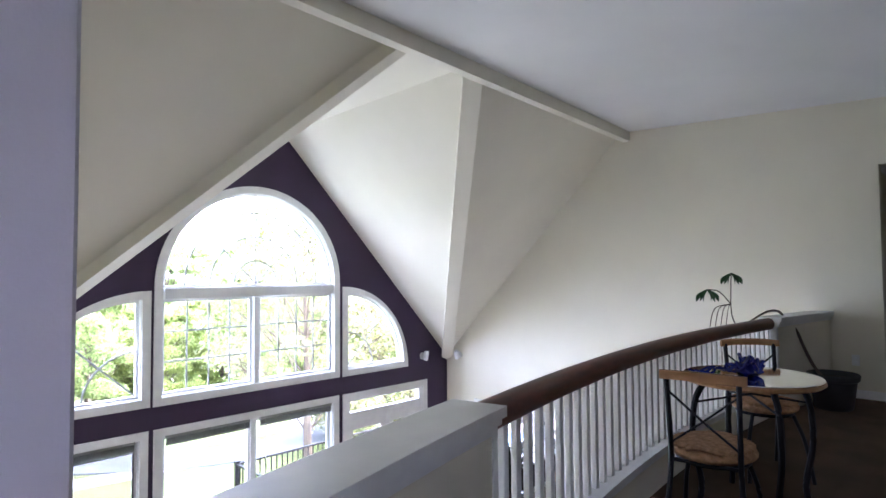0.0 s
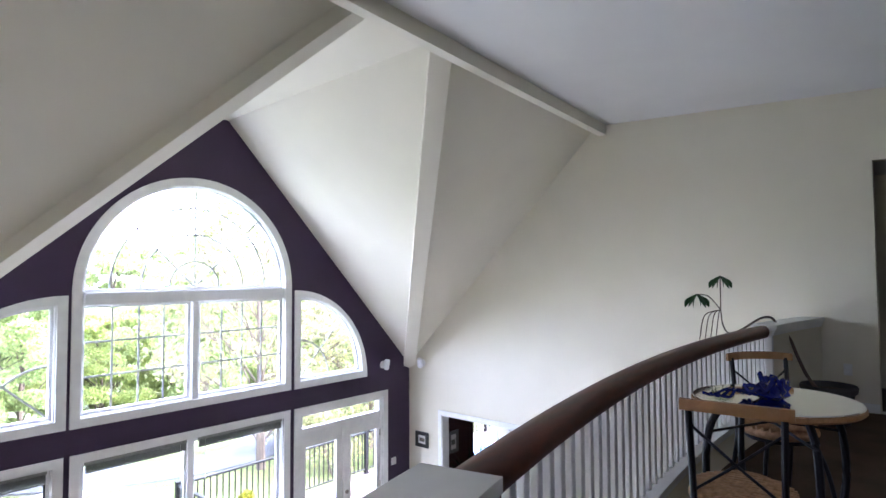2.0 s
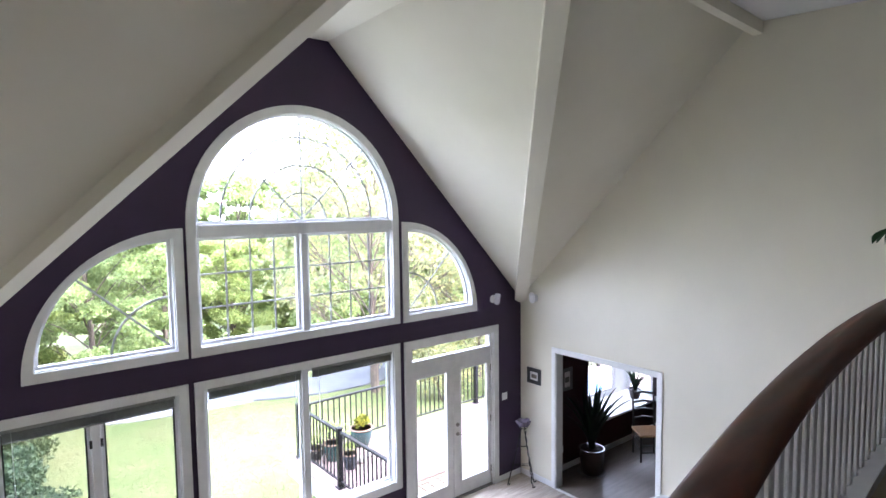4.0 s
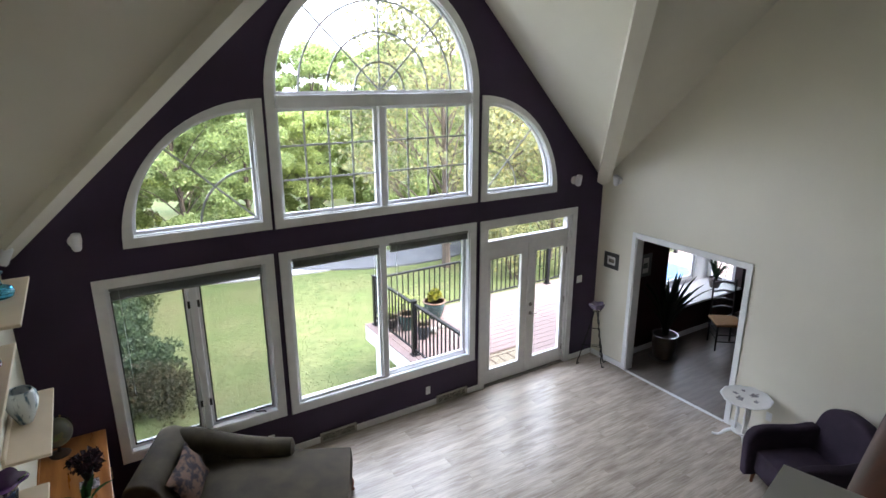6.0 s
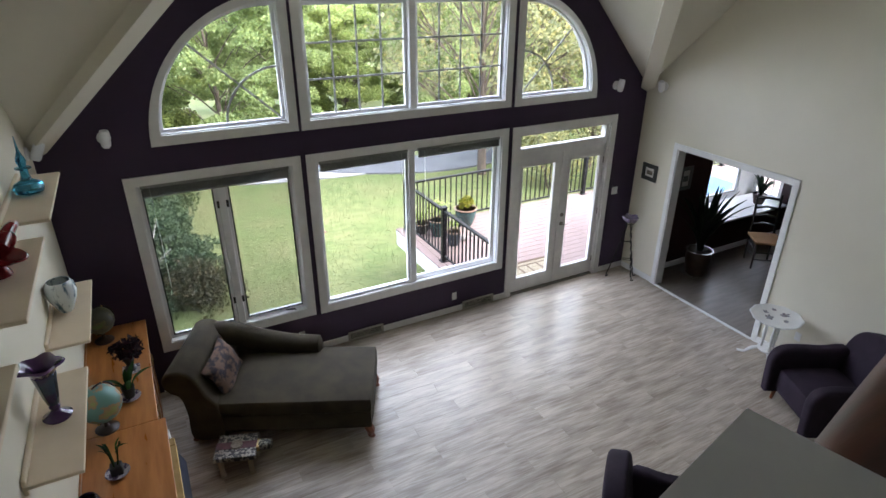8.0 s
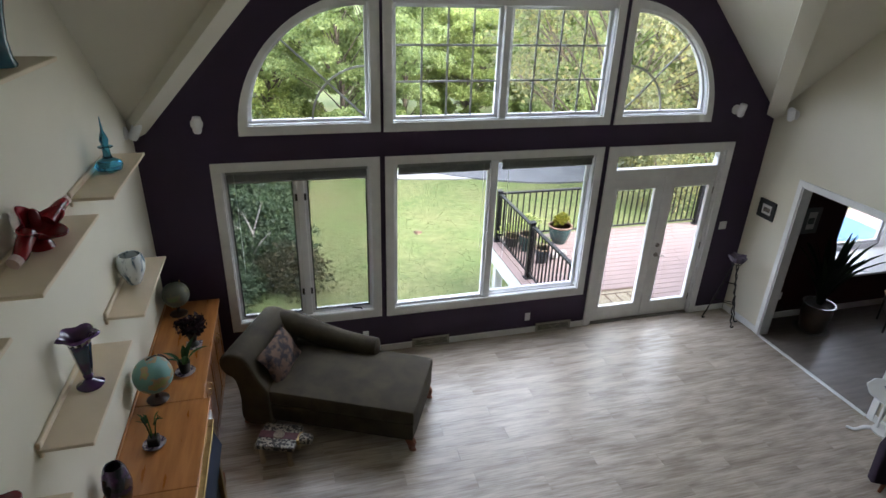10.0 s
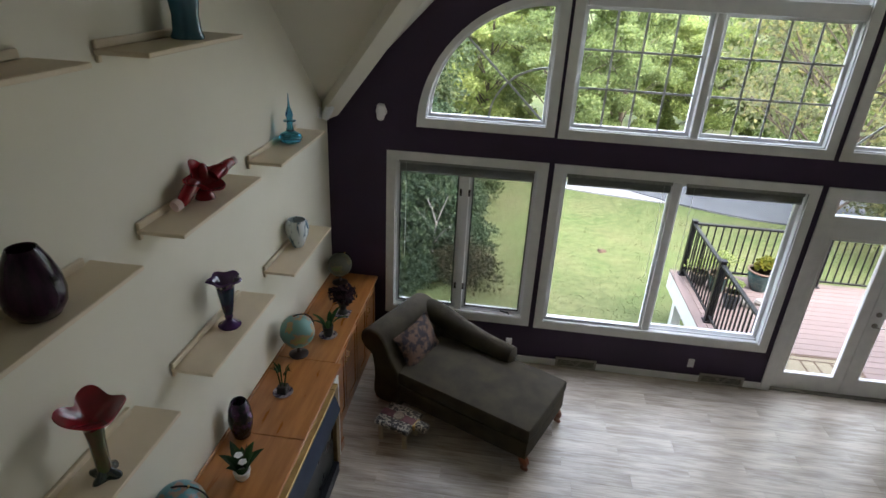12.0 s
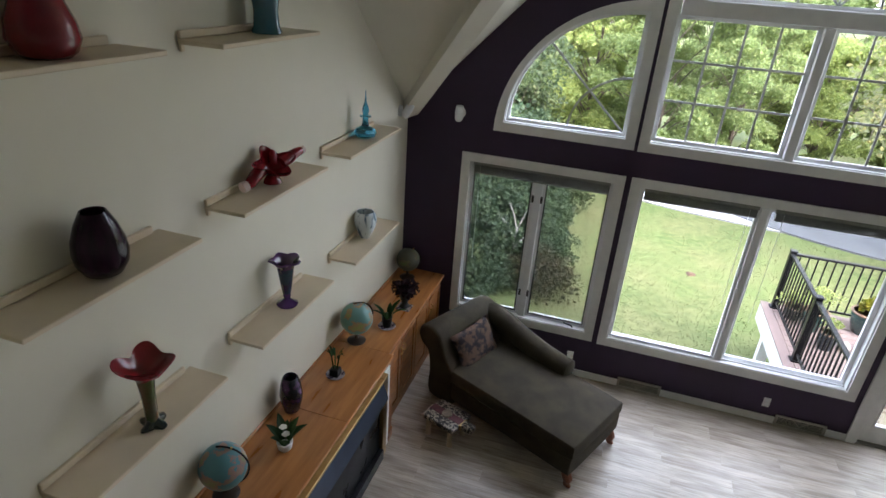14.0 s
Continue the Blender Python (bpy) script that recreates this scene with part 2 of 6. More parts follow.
def part(name, bm, material, parent=None, label="", smooth=False):
    """One mesh object under a thing or a part."""
    me = bm if isinstance(bm, bpy.types.Mesh) else mesh_of(bm, name, material, smooth)
    ob = new(name, me)
    if parent is not None:
        ob.parent = parent
    return tagged(ob, label)


def solid(name, bm, material, label, category, kind="", group="", smooth=False):
    """A top-level thing or piece of the setting that is one mesh."""
    return tagged(part(name, bm, material, None, "", smooth), label, category, group, kind)


def box(x0, y0, z0, x1, y1, z1, bevel=0.0, seg=1, bm=None):
    own = bmesh.new()
    bmesh.ops.create_cube(own, size=1.0)
    for v in own.verts:
        v.co = Vector(((x0 + x1) / 2 + v.co.x * (x1 - x0), (y0 + y1) / 2 + v.co.y * (y1 - y0), (z0 + z1) / 2 + v.co.z * (z1 - z0)))
    if bevel:
        bmesh.ops.bevel(own, geom=own.edges[:], offset=bevel, segments=seg, affect="EDGES", profile=0.5)
    return join(bm, own)


def join(bm, own):
    if bm is None:
        return own
    me = bpy.data.meshes.new("joined")
    own.to_mesh(me)
    own.free()
    bm.from_mesh(me)
    bpy.data.meshes.remove(me)
    return bm


def turned(bm, m):
    bmesh.ops.transform(bm, matrix=m, verts=bm.verts)
    return bm


def lathe(profile, n=24, lobes=0, depth=0.0, power=1.0, bm=None):
    """Turn (radius, z) pairs about z; lobes ruffle the wider rings."""
    own = bmesh.new()
    rows, rmax = [], max(r for r, z in profile)
    for k, (r, z) in enumerate(profile):
        ring = []
        for i in range(n):
            a = 2 * math.pi * i / n
            w = 1 + depth * (r / rmax) ** power * math.cos(lobes * a) if lobes else 1
            lift = depth * 0.35 * rmax * (r / rmax) ** power * math.sin(lobes * a + 0.7) if lobes else 0
            ring.append(own.verts.new((r * w * math.cos(a), r * w * math.sin(a), z + lift)))
        rows.append(ring)
    for a, b in zip(rows, rows[1:]):
        for i in range(n):
            own.faces.new((a[i], a[(i + 1) % n], b[(i + 1) % n], b[i]))
    if profile[0][0] > 0.002:
        own.faces.new(rows[0][::-1])
    if profile[-1][0] > 0.002 and not lobes:
        own.faces.new(rows[-1])
    return join(bm, own)


def tube(points, radius, n=8, bm=None, closed=False):
    """A round bar along points; radius may be one number or one for each point."""
    own = bmesh.new()
    pts = [Vector(p) for p in points]
    rad = radius if isinstance(radius, (list, tuple)) else [radius] * len(pts)
    rings, up = [], Vector((0.13, 0.07, 1)).normalized()
    for i, p in enumerate(pts):
        d = (pts[min(i + 1, len(pts) - 1)] - pts[max(i - 1, 0)]).normalized()
        s = d.cross(up)
        if s.length < 0.15:
            s = d.cross(Vector((1, 0.2, 0)))
        s.normalize()
        u = s.cross(d)
        rings.append([own.verts.new(p + (s * math.cos(2 * math.pi * k / n) + u * math.sin(2 * math.pi * k / n)) * rad[i]) for k in range(n)])
    for a, b in zip(rings, rings[1:]):
        for k in range(n):
            own.faces.new((a[k], a[(k + 1) % n], b[(k + 1) % n], b[k]))
    own.faces.new(rings[0][::-1])
    own.faces.new(rings[-1])
    return join(bm, own)


def smooth_path(points, steps=6):
    """A soft curve through the points."""
    p = [Vector(q) for q in points]
    p = [p[0] * 2 - p[1]] + p + [p[-1] * 2 - p[-2]]
    out = []
    for i in range(1, len(p) - 2):
        for s in range(steps):
            t = s / steps
            out.append(0.5 * (2 * p[i] + (p[i + 1] - p[i - 1]) * t + (2 * p[i - 1] - 5 * p[i] + 4 * p[i + 1] - p[i + 2]) * t * t + (3 * p[i] - p[i - 1] - 3 * p[i + 1] + p[i + 2]) * t ** 3))
    return out + [p[-2]]


def plate(outer, holes, depth, bevel=0.0):
    """A board in the x-z plane with holes right through; its front lies at y = 0 and its back at y = depth."""
    cu = bpy.data.curves.new("outline", "CURVE")
    cu.dimensions, cu.fill_mode, cu.extrude, cu.bevel_depth = "2D", "BOTH", depth / 2 - bevel, bevel
    for loop in (outer, *holes):
        sp = cu.splines.new("POLY")
        sp.points.add(len(loop) - 1)
        for q, (x, z) in zip(sp.points, loop):
            q.co = (x, z, 0, 1)
        sp.use_cyclic_u = True
    ob = bpy.data.objects.new("outline", cu)
    me = bpy.data.meshes.new_from_object(ob)
    bpy.data.objects.remove(ob)
    own = bmesh.new()
    own.from_mesh(me)
    bpy.data.meshes.remove(me)
    return turned(own, Matrix.Translation((0, depth / 2, 0)) @ Matrix.Rotation(radians(90), 4, "X"))


def rect(x0, z0, x1, z1):
    return [(x0, z0), (x1, z0), (x1, z1), (x0, z1)]


def arc(cx, cz, rx, rz, a0, a1, n=24):
    return [(cx + rx * math.cos(radians(a0 + (a1 - a0) * i / n)), cz + rz * math.sin(radians(a0 + (a1 - a0) * i / n))) for i in range(n + 1)]


def arch(x0, z0, x1, spring):
    r = (x1 - x0) / 2
    return [(x0, z0), (x1, z0)] + arc((x0 + x1) / 2, spring, r, r, 0, 180, 36)


def quarter(xin, z0, xout, top):
    """Quarter round: square corner at (xin, z0), round towards xout."""
    return [(xin, z0)] + arc(xin, z0, xout - xin, top - z0, 0, 90, 20)


EAST = Matrix.Rotation(radians(-90), 4, "Z")   # a board in x-z turned to run along -y, its depth towards +x

# ---- the shell of the room ----
RX, EAVE, FLAT = 7.4, 2.85, 6.30
SL = 1.05
FX0, FX1 = (FLAT - EAVE) / SL, RX - (FLAT - EAVE) / SL


def ridge_y(x):
    """Ridge line, skewed from the gable wall to fit the camera's view."""
    return -3.45 - 0.075 * (RX - x)


LOFT = 2.97

hole_ul = quarter(2.285, 2.875, 1.05, 4.05)
hole_ur = quarter(5.218, 2.865, 6.36, 4.035)
hole_um = arch(2.505, 2.87, 4.975, 4.185)
hole_ll = rect(0.74, 0.61, 2.27, 2.42)
hole_lm = rect(2.52, 0.60, 4.96, 2.42)
hole_d = rect(5.22, 0.0, 6.80, 2.41)
solid("wall_north", plate([(-0.14, -0.3), (RX + 0.14, -0.3), (RX + 0.14, EAVE), (FX1, FLAT + 0.02), (FX0, FLAT + 0.02), (-0.14, EAVE)],
      [hole_ul, hole_ur, hole_um, hole_ll, hole_lm, hole_d], 0.16), PURPLE, "dark aubergine painted gable wall with tall white windows", "wall", "structure")

left = turned(plate([(0.0, 0.0), (6.15, 0.0), (6.15, 6.6), (0.0, 6.6)], [], 0.14), Matrix.Translation((-0.14, 0, 0)) @ EAST)
solid("wall_west", left, CREAM, "plain cream painted wall carrying glass display shelves", "wall", "structure")
OP0, OP1, OPT = 0.715, 2.40, 2.125
right = turned(plate([(0.0, -0.1), (OP0, -0.1), (OP0, OPT), (OP1, OPT), (OP1, -0.1), (9.2, -0.1), (9.2, 6.6), (0.0, 6.6)],
               [rect(6.315, LOFT, 7.27, 5.44)], 0.14), Matrix.Translation((RX, 0, 0)) @ EAST)
solid("wall_east", right, CREAM, "tall cream painted wall with a cased opening", "wall", "structure")
# unseen wall; the opening is added to let light onto the loft wall end
solid("wall_south", turned(plate(rect(-2.74, -0.1, RX + 1.74, 6.6), [rect(-2.3, 4.0, -1.6, 4.8)], 0.14), Matrix.Translation((0, -9.34, 0))), BACK_DIM, "unseen back wall toned down to cut bounced light, with an added opening", "wall", "structure")
solid("wall_loft_west", box(-2.74, -9.2, -0.1, -2.6, -6.03, 6.6), LOFT_WHITE_TINTED, "plain pale wall of the loft passage", "wall", "structure")
solid("wall_loft_end", box(-2.6, -6.40, LOFT, 0.066, -6.03, 6.6, 0.006), LOFT_WHITE_TINTED, "white painted wall end beside the loft, bluish light in its colour", "wall", "structure")
solid("wall_under_loft", box(-2.6, -6.15, -0.1, -0.14, -6.03, LOFT - 0.35), CREAM, "plain cream wall below the loft", "wall", "structure")
solid("wall_back_passage", box(RX + 1.6, -9.2, LOFT - 0.1, RX + 1.74, -6.0, 5.6), CREAM, "dim cream wall of the side passage", "wall", "structure")
solid("wall_passage_side", box(RX + 0.14, -6.2, LOFT - 0.1, RX + 1.6, -6.06, 5.6), CREAM, "dim cream side wall of the passage", "wall", "structure")
solid("floor_passage", box(RX + 0.14, -9.2, LOFT - 0.12, RX + 1.6, -6.2, LOFT - 0.004), CARPET, "brown carpet in the side passage", "floor", "structure")
solid("ceiling_passage", box(RX + 0.14, -9.2, 5.5, RX + 1.6, -6.2, 5.6), CEIL, "white ceiling of the side passage", "ceiling", "structure")


def sheet(corners, up):
    bm = bmesh.new()
    lo = [bm.verts.new(c) for c in corners]
    hi = [bm.verts.new(Vector(c) + Vector(up)) for c in corners]
    bm.faces.new(lo)
    bm.faces.new(hi[::-1])
    for i in range(len(lo)):
        j = (i + 1) % len(lo)
        bm.faces.new((lo[i], lo[j], hi[j], hi[i]))
    return bm


UP = (0, 0, 0.15)
A, B = (0, 0, EAVE), (RX, 0, EAVE)
P, Q = (3.06, ridge_y(3.06), FLAT), (3.94, ridge_y(3.94), FLAT)
solid("ceiling_gable_west", sheet([A, P, (FX0, 0, FLAT)], UP), SLOPE, "white sloping ceiling over the gable window", "ceiling", "structure")
solid("ceiling_gable_east", sheet([B, (FX1, 0, FLAT), Q], UP), SLOPE, "white sloping ceiling over the gable window", "ceiling", "structure")
solid("ceiling_gable_flat", sheet([(FX0, 0, FLAT), P, Q, (FX1, 0, FLAT)], UP), SLOPE, "narrow flat white ceiling along the ridge", "ceiling", "structure")
solid("ceiling_slope_west", sheet([A, (0, ridge_y(0), FLAT), P], UP), SLOPE, "cream sloping ceiling beside the valley beam", "ceiling", "structure")
solid("ceiling_slope_east", sheet([B, Q, (RX, ridge_y(RX), FLAT)], UP), SLOPE, "cream sloping ceiling beside the valley beam", "ceiling", "structure")
solid("ceiling_loft", sheet([(-2.6, ridge_y(-2.6) - 0.03, FLAT - 0.03), (-2.6, -9.2, FLAT - 0.28), (RX, -9.2, FLAT - 0.28), (RX, ridge_y(RX) - 0.03, FLAT - 0.03)], UP), CEIL, "smooth off-white loft ceiling", "ceiling", "structure")
solid("ridge_beam", sheet([(0, ridge_y(0), FLAT - 0.165), (RX, ridge_y(RX), FLAT - 0.165), (RX, ridge_y(RX) - 0.10, FLAT - 0.165), (0, ridge_y(0) - 0.10, FLAT - 0.165)], (0, 0, 0.26)), SLOPE, "white boxed ceiling beam along the ridge", "beam", "structure")


def valley_beam(a, b):
    """A boxed beam under a valley: flat below, upright sides running up into the ceiling."""
    a, b = Vector(a), Vector(b)
    d = (b - a).normalized()
    s = d.cross(Vector((0, 0, 1))).normalized() * 0.095
    lo, hi = Vector((0, 0, -0.09)), Vector((0, 0, 0.16))
    bm = bmesh.new()
    ends = []
    for p in (a, b):
        ends.append([bm.verts.new(p + q) for q in (s + lo, -s + lo, -s + hi, s + hi)])
    for i in range(4):
        bm.faces.new((ends[0][i], ends[0][(i + 1) % 4], ends[1][(i + 1) % 4], ends[1][i]))
    bm.faces.new(ends[0][::-1])
    bm.faces.new(ends[1])
    return bm


solid("valley_beam", valley_beam(P, (-0.02, 0.02, EAVE)), SLOPE, "white boxed valley beam down to the corner", "beam", "structure")
solid("valley_beam", valley_beam(Q, (RX + 0.02, 0.02, EAVE)), SLOPE, "white boxed valley beam down to the corner", "beam", "structure")
solid("floor", box(-2.6, -9.2, -0.1, RX, 0.0, -0.012), OAK, "subfloor under pale greyed oak boards", "floor", "structure")


# ---- windows ----
def ring(outer, inner, y0, y1, bevel=0.0):
    return turned(plate(outer, [inner], y1 - y0, bevel), Matrix.Translation((0, y0, 0)))


def pane(outline, y, parent):
    ob = part("pane", turned(plate(outline, [], 0.006), Matrix.Translation((0, y, 0))), PANE, parent)
    ob.visible_shadow = False
    return ob


def inset(x0, z0, x1, z1, d):
    return rect(x0 + d, z0 + d, x1 - d, z1 - d)


def window(name, label, outer, hole, fine):
    ob = thing(name, label, "window", kind="structure")
    part("window_casing", ring(outer, hole, -0.02, 0.004, 0.004), TRIM, ob)
    part("window_jamb", ring(hole, fine, 0.006, 0.15, 0.003), VINYL, ob)
    return ob


def bars(parent, segs, y, w=0.02):
    for (xa, za), (xb, zb) in segs:
        d = Vector((xb - xa, 0, zb - za))
        bm = box(0, -0.006, -w / 2, d.length, 0.006, w / 2, 0.003)
        part("muntin", turned(bm, Matrix.Translation((xa, y, za)) @ Matrix.Rotation(-math.atan2(d.z, d.x), 4, "Y")), GRID, parent)


def arc_bar(parent, cx, cz, rx, rz, a0, a1, y, w=0.02):
    o, i = arc(cx, cz, rx + w / 2, rz + w / 2, a0, a1), arc(cx, cz, rx - w / 2, rz - w / 2, a0, a1)
    part("muntin", turned(plate(o + i[::-1], [], 0.012), Matrix.Translation((0, y - 0.006, 0))), GRID, parent)


def sash(parent, x0, z0, x1, z1, w, y0, y1, gasket=False):
    s = part("sash", ring(rect(x0, z0, x1, z1), inset(x0, z0, x1, z1, w), y0, y1, 0.004), VINYL, parent)
    if gasket:
        part("gasket", ring(inset(x0, z0, x1, z1, w - 0.002), inset(x0, z0, x1, z1, w + 0.012), y0 - 0.004, y0 + 0.012), GASKET, s, "dark rubber seal")
    pane(inset(x0, z0, x1, z1, w - 0.004), (y0 + y1) / 2, s)
    return s


def blind(at, x0, x1, ztop, y, drop, cord):
    """A slatted blind drawn right up, with its headrail, stacked slats, wand and cord."""
    b = thing("window_blind", "grey slatted blind drawn up under the window head", "blind", (0, 0, 0), group="window blinds")
    part("headrail", box(x0, y - 0.02, ztop - 0.035, x1, y + 0.02, ztop, 0.003), BLIND, b)
    k = int(drop / 0.006)
    for i in range(k):
        z = ztop - 0.04 - i * 0.006
        sag = 0.004 * math.sin(i * 1.7)
        part("slat", turned(box(x0 + 0.012, -0.022, -0.001, x1 - 0.012, 0.022, 0.001), Matrix.Translation((0, y + sag, z))), BLIND, b)
    part("bottom_rail", box(x0 + 0.01, y - 0.02, ztop - 0.058 - drop, x1 - 0.01, y + 0.02, ztop - 0.04 - drop, 0.003), BLIND, b)
    xc = x0 + 0.08 if at == "low" else x1 - 0.08
    part("cord", tube([(xc, y - 0.024, ztop - 0.04), (xc + 0.004, y - 0.025, ztop - 0.04 - cord / 2), (xc + 0.002, y - 0.026, ztop - 0.04 - cord)], 0.002, 5), TRIM, b)
    return b


# quarter-round windows
for nm, xin, z0, xo, top in (("window_1", 2.374, 2.785, 0.961, 4.14), ("window_2", 5.128, 2.775, 6.45, 4.125)):
    sg = 1 if xo > xin else -1
    w = window(nm, "white quarter-round window with curved glazing bars", quarter(xin, z0, xo, top), quarter(xin + sg * 0.09, z0 + 0.09, xo - sg * 0.09, top - 0.09),
               quarter(xin + sg * 0.102, z0 + 0.102, xo - sg * 0.102, top - 0.102))
    xi, zi = xin + sg * 0.11, z0 + 0.11
    rx, rz = abs(xo - xin) - 0.22, top - z0 - 0.22
    s = part("sash", ring(quarter(xin + sg * 0.1, z0 + 0.1, xo - sg * 0.1, top - 0.1), quarter(xi + sg * 0.022, zi + 0.022, xi + sg * (rx - 0.022), zi + rz - 0.022), 0.06, 0.11, 0.003), VINYL, w)
    pane(quarter(xi, zi, xi + sg * rx, zi + rz), 0.085, s)
    c = math.cos(radians(45))
    bars(w, [((xi + sg * 0.03, zi + 0.03), (xi + sg * rx * c, zi + rz * c))], 0.075)
    arc_bar(w, xi, zi, rx * 0.48, rz * 0.48, 0 if sg > 0 else 90, 90 if sg > 0 else 180, 0.075)

# great arched window over a pair of gridded sashes
w = window("window_3", "tall white arched window with fanlight bars over paired sashes", arch(2.415, 2.78, 5.065, 4.185), arch(2.505, 2.87, 4.975, 4.185), arch(2.517, 2.882, 4.963, 4.185))
part("transom_bar", box(2.53, -0.012, 4.03, 4.95, 0.14, 4.17, 0.006), VINYL, w)
part("mullion", box(3.69, 0.004, 2.88, 3.775, 0.14, 4.03, 0.006), VINYL, w)
for x0, x1 in ((2.515, 3.69), (3.775, 4.965)):
    s = sash(w, x0, 2.88, x1, 4.04, 0.036, 0.06, 0.10)
    gx0, gx1, gz0, gz1 = x0 + 0.036, x1 - 0.036, 2.916, 4.004
    bars(s, [((gx0 + (gx1 - gx0) * i / 4, gz0), (gx0 + (gx1 - gx0) * i / 4, gz1)) for i in (1, 2, 3)], 0.068)
    bars(s, [((gx0, gz0 + (gz1 - gz0) * i / 3), (gx1, gz0 + (gz1 - gz0) * i / 3)) for i in (1, 2)], 0.067)
s = part("sash", ring(arch(2.515, 4.16, 4.965, 4.185), arch(2.55, 4.2, 4.93, 4.205), 0.06, 0.10, 0.003), VINYL, w)
pane(arch(2.54, 4.19, 4.94, 4.2), 0.08, s)
cx, cz, r = 3.74, 4.2, 1.19
bars(s, [((cx, cz), (cx + r * math.cos(radians(a)), cz + r * math.sin(radians(a)))) for a in (45, 90, 135)], 0.068, 0.018)
for q in (0.26, 0.53, 0.80):
    arc_bar(s, cx, cz, r * q, r * q, 0, 180, 0.067, 0.018)

# paired casement
w = window("window_4", "white paired casement window with dark seals and a crank", rect(0.65, 0.52, 2.36, 2.505), rect(0.74, 0.61, 2.27, 2.42), rect(0.752, 0.622, 2.258, 2.408))
part("mullion", box(1.468, 0.012, 0.63, 1.552, 0.14, 2.40, 0.005), VINYL, w)
for x0, x1 in ((0.752, 1.468), (1.552, 2.258)):
    s = sash(w, x0, 0.64, x1, 2.39, 0.035, 0.04, 0.09, True)
for x in (1.463, 1.557):
    for z in (0.95, 2.1):
        part("latch", box(x - 0.012, 0.0, z - 0.04, x + 0.012, 0.014, z + 0.04, 0.004), GASKET, w, "dark metal sash latch")
crank = part("crank", tube([(2.02, 0.03, 0.66), (2.02, 0.0, 0.675), (2.11, -0.02, 0.67), (2.12, -0.03, 0.655)], 0.009, 6), BLACK_METAL, w, "dark crank handle")
part("sill", box(0.75, -0.012, 0.60, 2.26, 0.05, 0.628, 0.004), TRIM, w)
for x0, x1 in ((0.79, 1.43), (1.59, 2.22)):
    scr = part("insect_screen", turned(plate(rect(x0, 0.68, x1, 2.35), [], 0.002), Matrix.Translation((0, 0.032, 0))), SCREEN, w, "fine grey insect mesh")
    scr.visible_shadow = False
blind("low", 0.78, 2.23, 2.415, 0.018, 0.075, 1.1)

# wide sliding window
w = window("window_5", "wide white sliding window looking over the lawn", rect(2.425, 0.51, 5.055, 2.505), rect(2.515, 0.60, 4.965, 2.42), rect(2.528, 0.613, 4.952, 2.407))
part("mullion", box(3.652, 0.012, 0.62, 3.735, 0.14, 2.40, 0.005), VINYL, w)
sash(w, 2.53, 0.62, 3.655, 2.4, 0.03, 0.035, 0.075)
sash(w, 3.72, 0.62, 4.95, 2.4, 0.042, 0.08, 0.12)
part("track", box(2.55, 0.02, 0.632, 4.93, 0.03, 0.655, 0.002), VINYL, w)
part("sill", box(2.53, -0.014, 0.595, 4.95, 0.03, 0.62, 0.004), TRIM, w)
part("lock", box(3.64, 0.0, 1.46, 3.67, 0.014, 1.52, 0.004), VINYL, w)
blind("high", 2.56, 3.63, 2.418, -0.004, 0.06, 1.05)
blind("low", 3.77, 4.92, 2.418, -0.004, 0.06, 1.2)

# french doors with a transom light
d = thing("door_1", "white french doors with full glass panes and a transom", "door", kind="structure")
part("door_casing", plate([(5.13, 0), (5.22, 0), (5.22, 2.41), (6.80, 2.41), (6.80, 0), (6.89, 0), (6.89, 2.5), (5.13, 2.5)], [], 0.024, 0.004), TRIM, d).location.y = -0.02
part("door_jamb", turned(plate([(5.22, 0), (5.245, 0), (5.245, 2.385), (6.775, 2.385), (6.775, 0), (6.80, 0), (6.80, 2.41), (5.22, 2.41)], [], 0.14), Matrix.Translation((0, 0.006, 0))), TRIM, d)
part("transom_frame", ring(rect(5.245, 2.085, 6.775, 2.385), rect(5.285, 2.19, 6.745, 2.37), 0.03, 0.12, 0.003), TRIM, d)
pane(rect(5.28, 2.185, 6.75, 2.375), 0.08, d)
part("threshold", box(5.245, 0.0, -0.01, 6.775, 0.15, 0.02, 0.004), NICKEL, d, "grey metal threshold")
for x0, x1, g0, g1 in ((5.25, 6.03, 5.35, 5.90), (6.035, 6.77, 6.17, 6.70)):
    leaf = part("door_leaf", ring(rect(x0, 0.022, x1, 2.075), rect(g0, 0.24, g1, 1.93), 0.045, 0.09, 0.004), TRIM, d)
    part("bead", ring(rect(g0 - 0.02, 0.22, g1 + 0.02, 1.95), rect(g0, 0.24, g1, 1.93), 0.036, 0.045, 0.003), TRIM, leaf)
    pane(rect(g0 - 0.004, 0.236, g1 + 0.004, 1.934), 0.068, leaf)
part("astragal", box(6.012, 0.03, 0.022, 6.052, 0.046, 2.075, 0.003), TRIM, d)
for z in (0.97, 1.11):
    part("rosette", turned(lathe([(0.0, 0), (0.03, 0), (0.028, 0.012), (0.0, 0.014)], 16), Matrix.Translation((6.10, 0.045, z)) @ Matrix.Rotation(radians(90), 4, "X")), NICKEL, d, "brushed nickel lock")
part("lever", tube([(6.10, 0.04, 0.97), (6.10, 0.0, 0.97), (6.14, -0.005, 0.968), (6.20, -0.003, 0.965)], 0.009, 8), NICKEL, d, "brushed metal lever handle")
for z in (0.25, 1.05, 1.85):
    part("hinge", box(6.765, 0.035, z - 0.05, 6.785, 0.047, z + 0.05, 0.003), NICKEL, d)

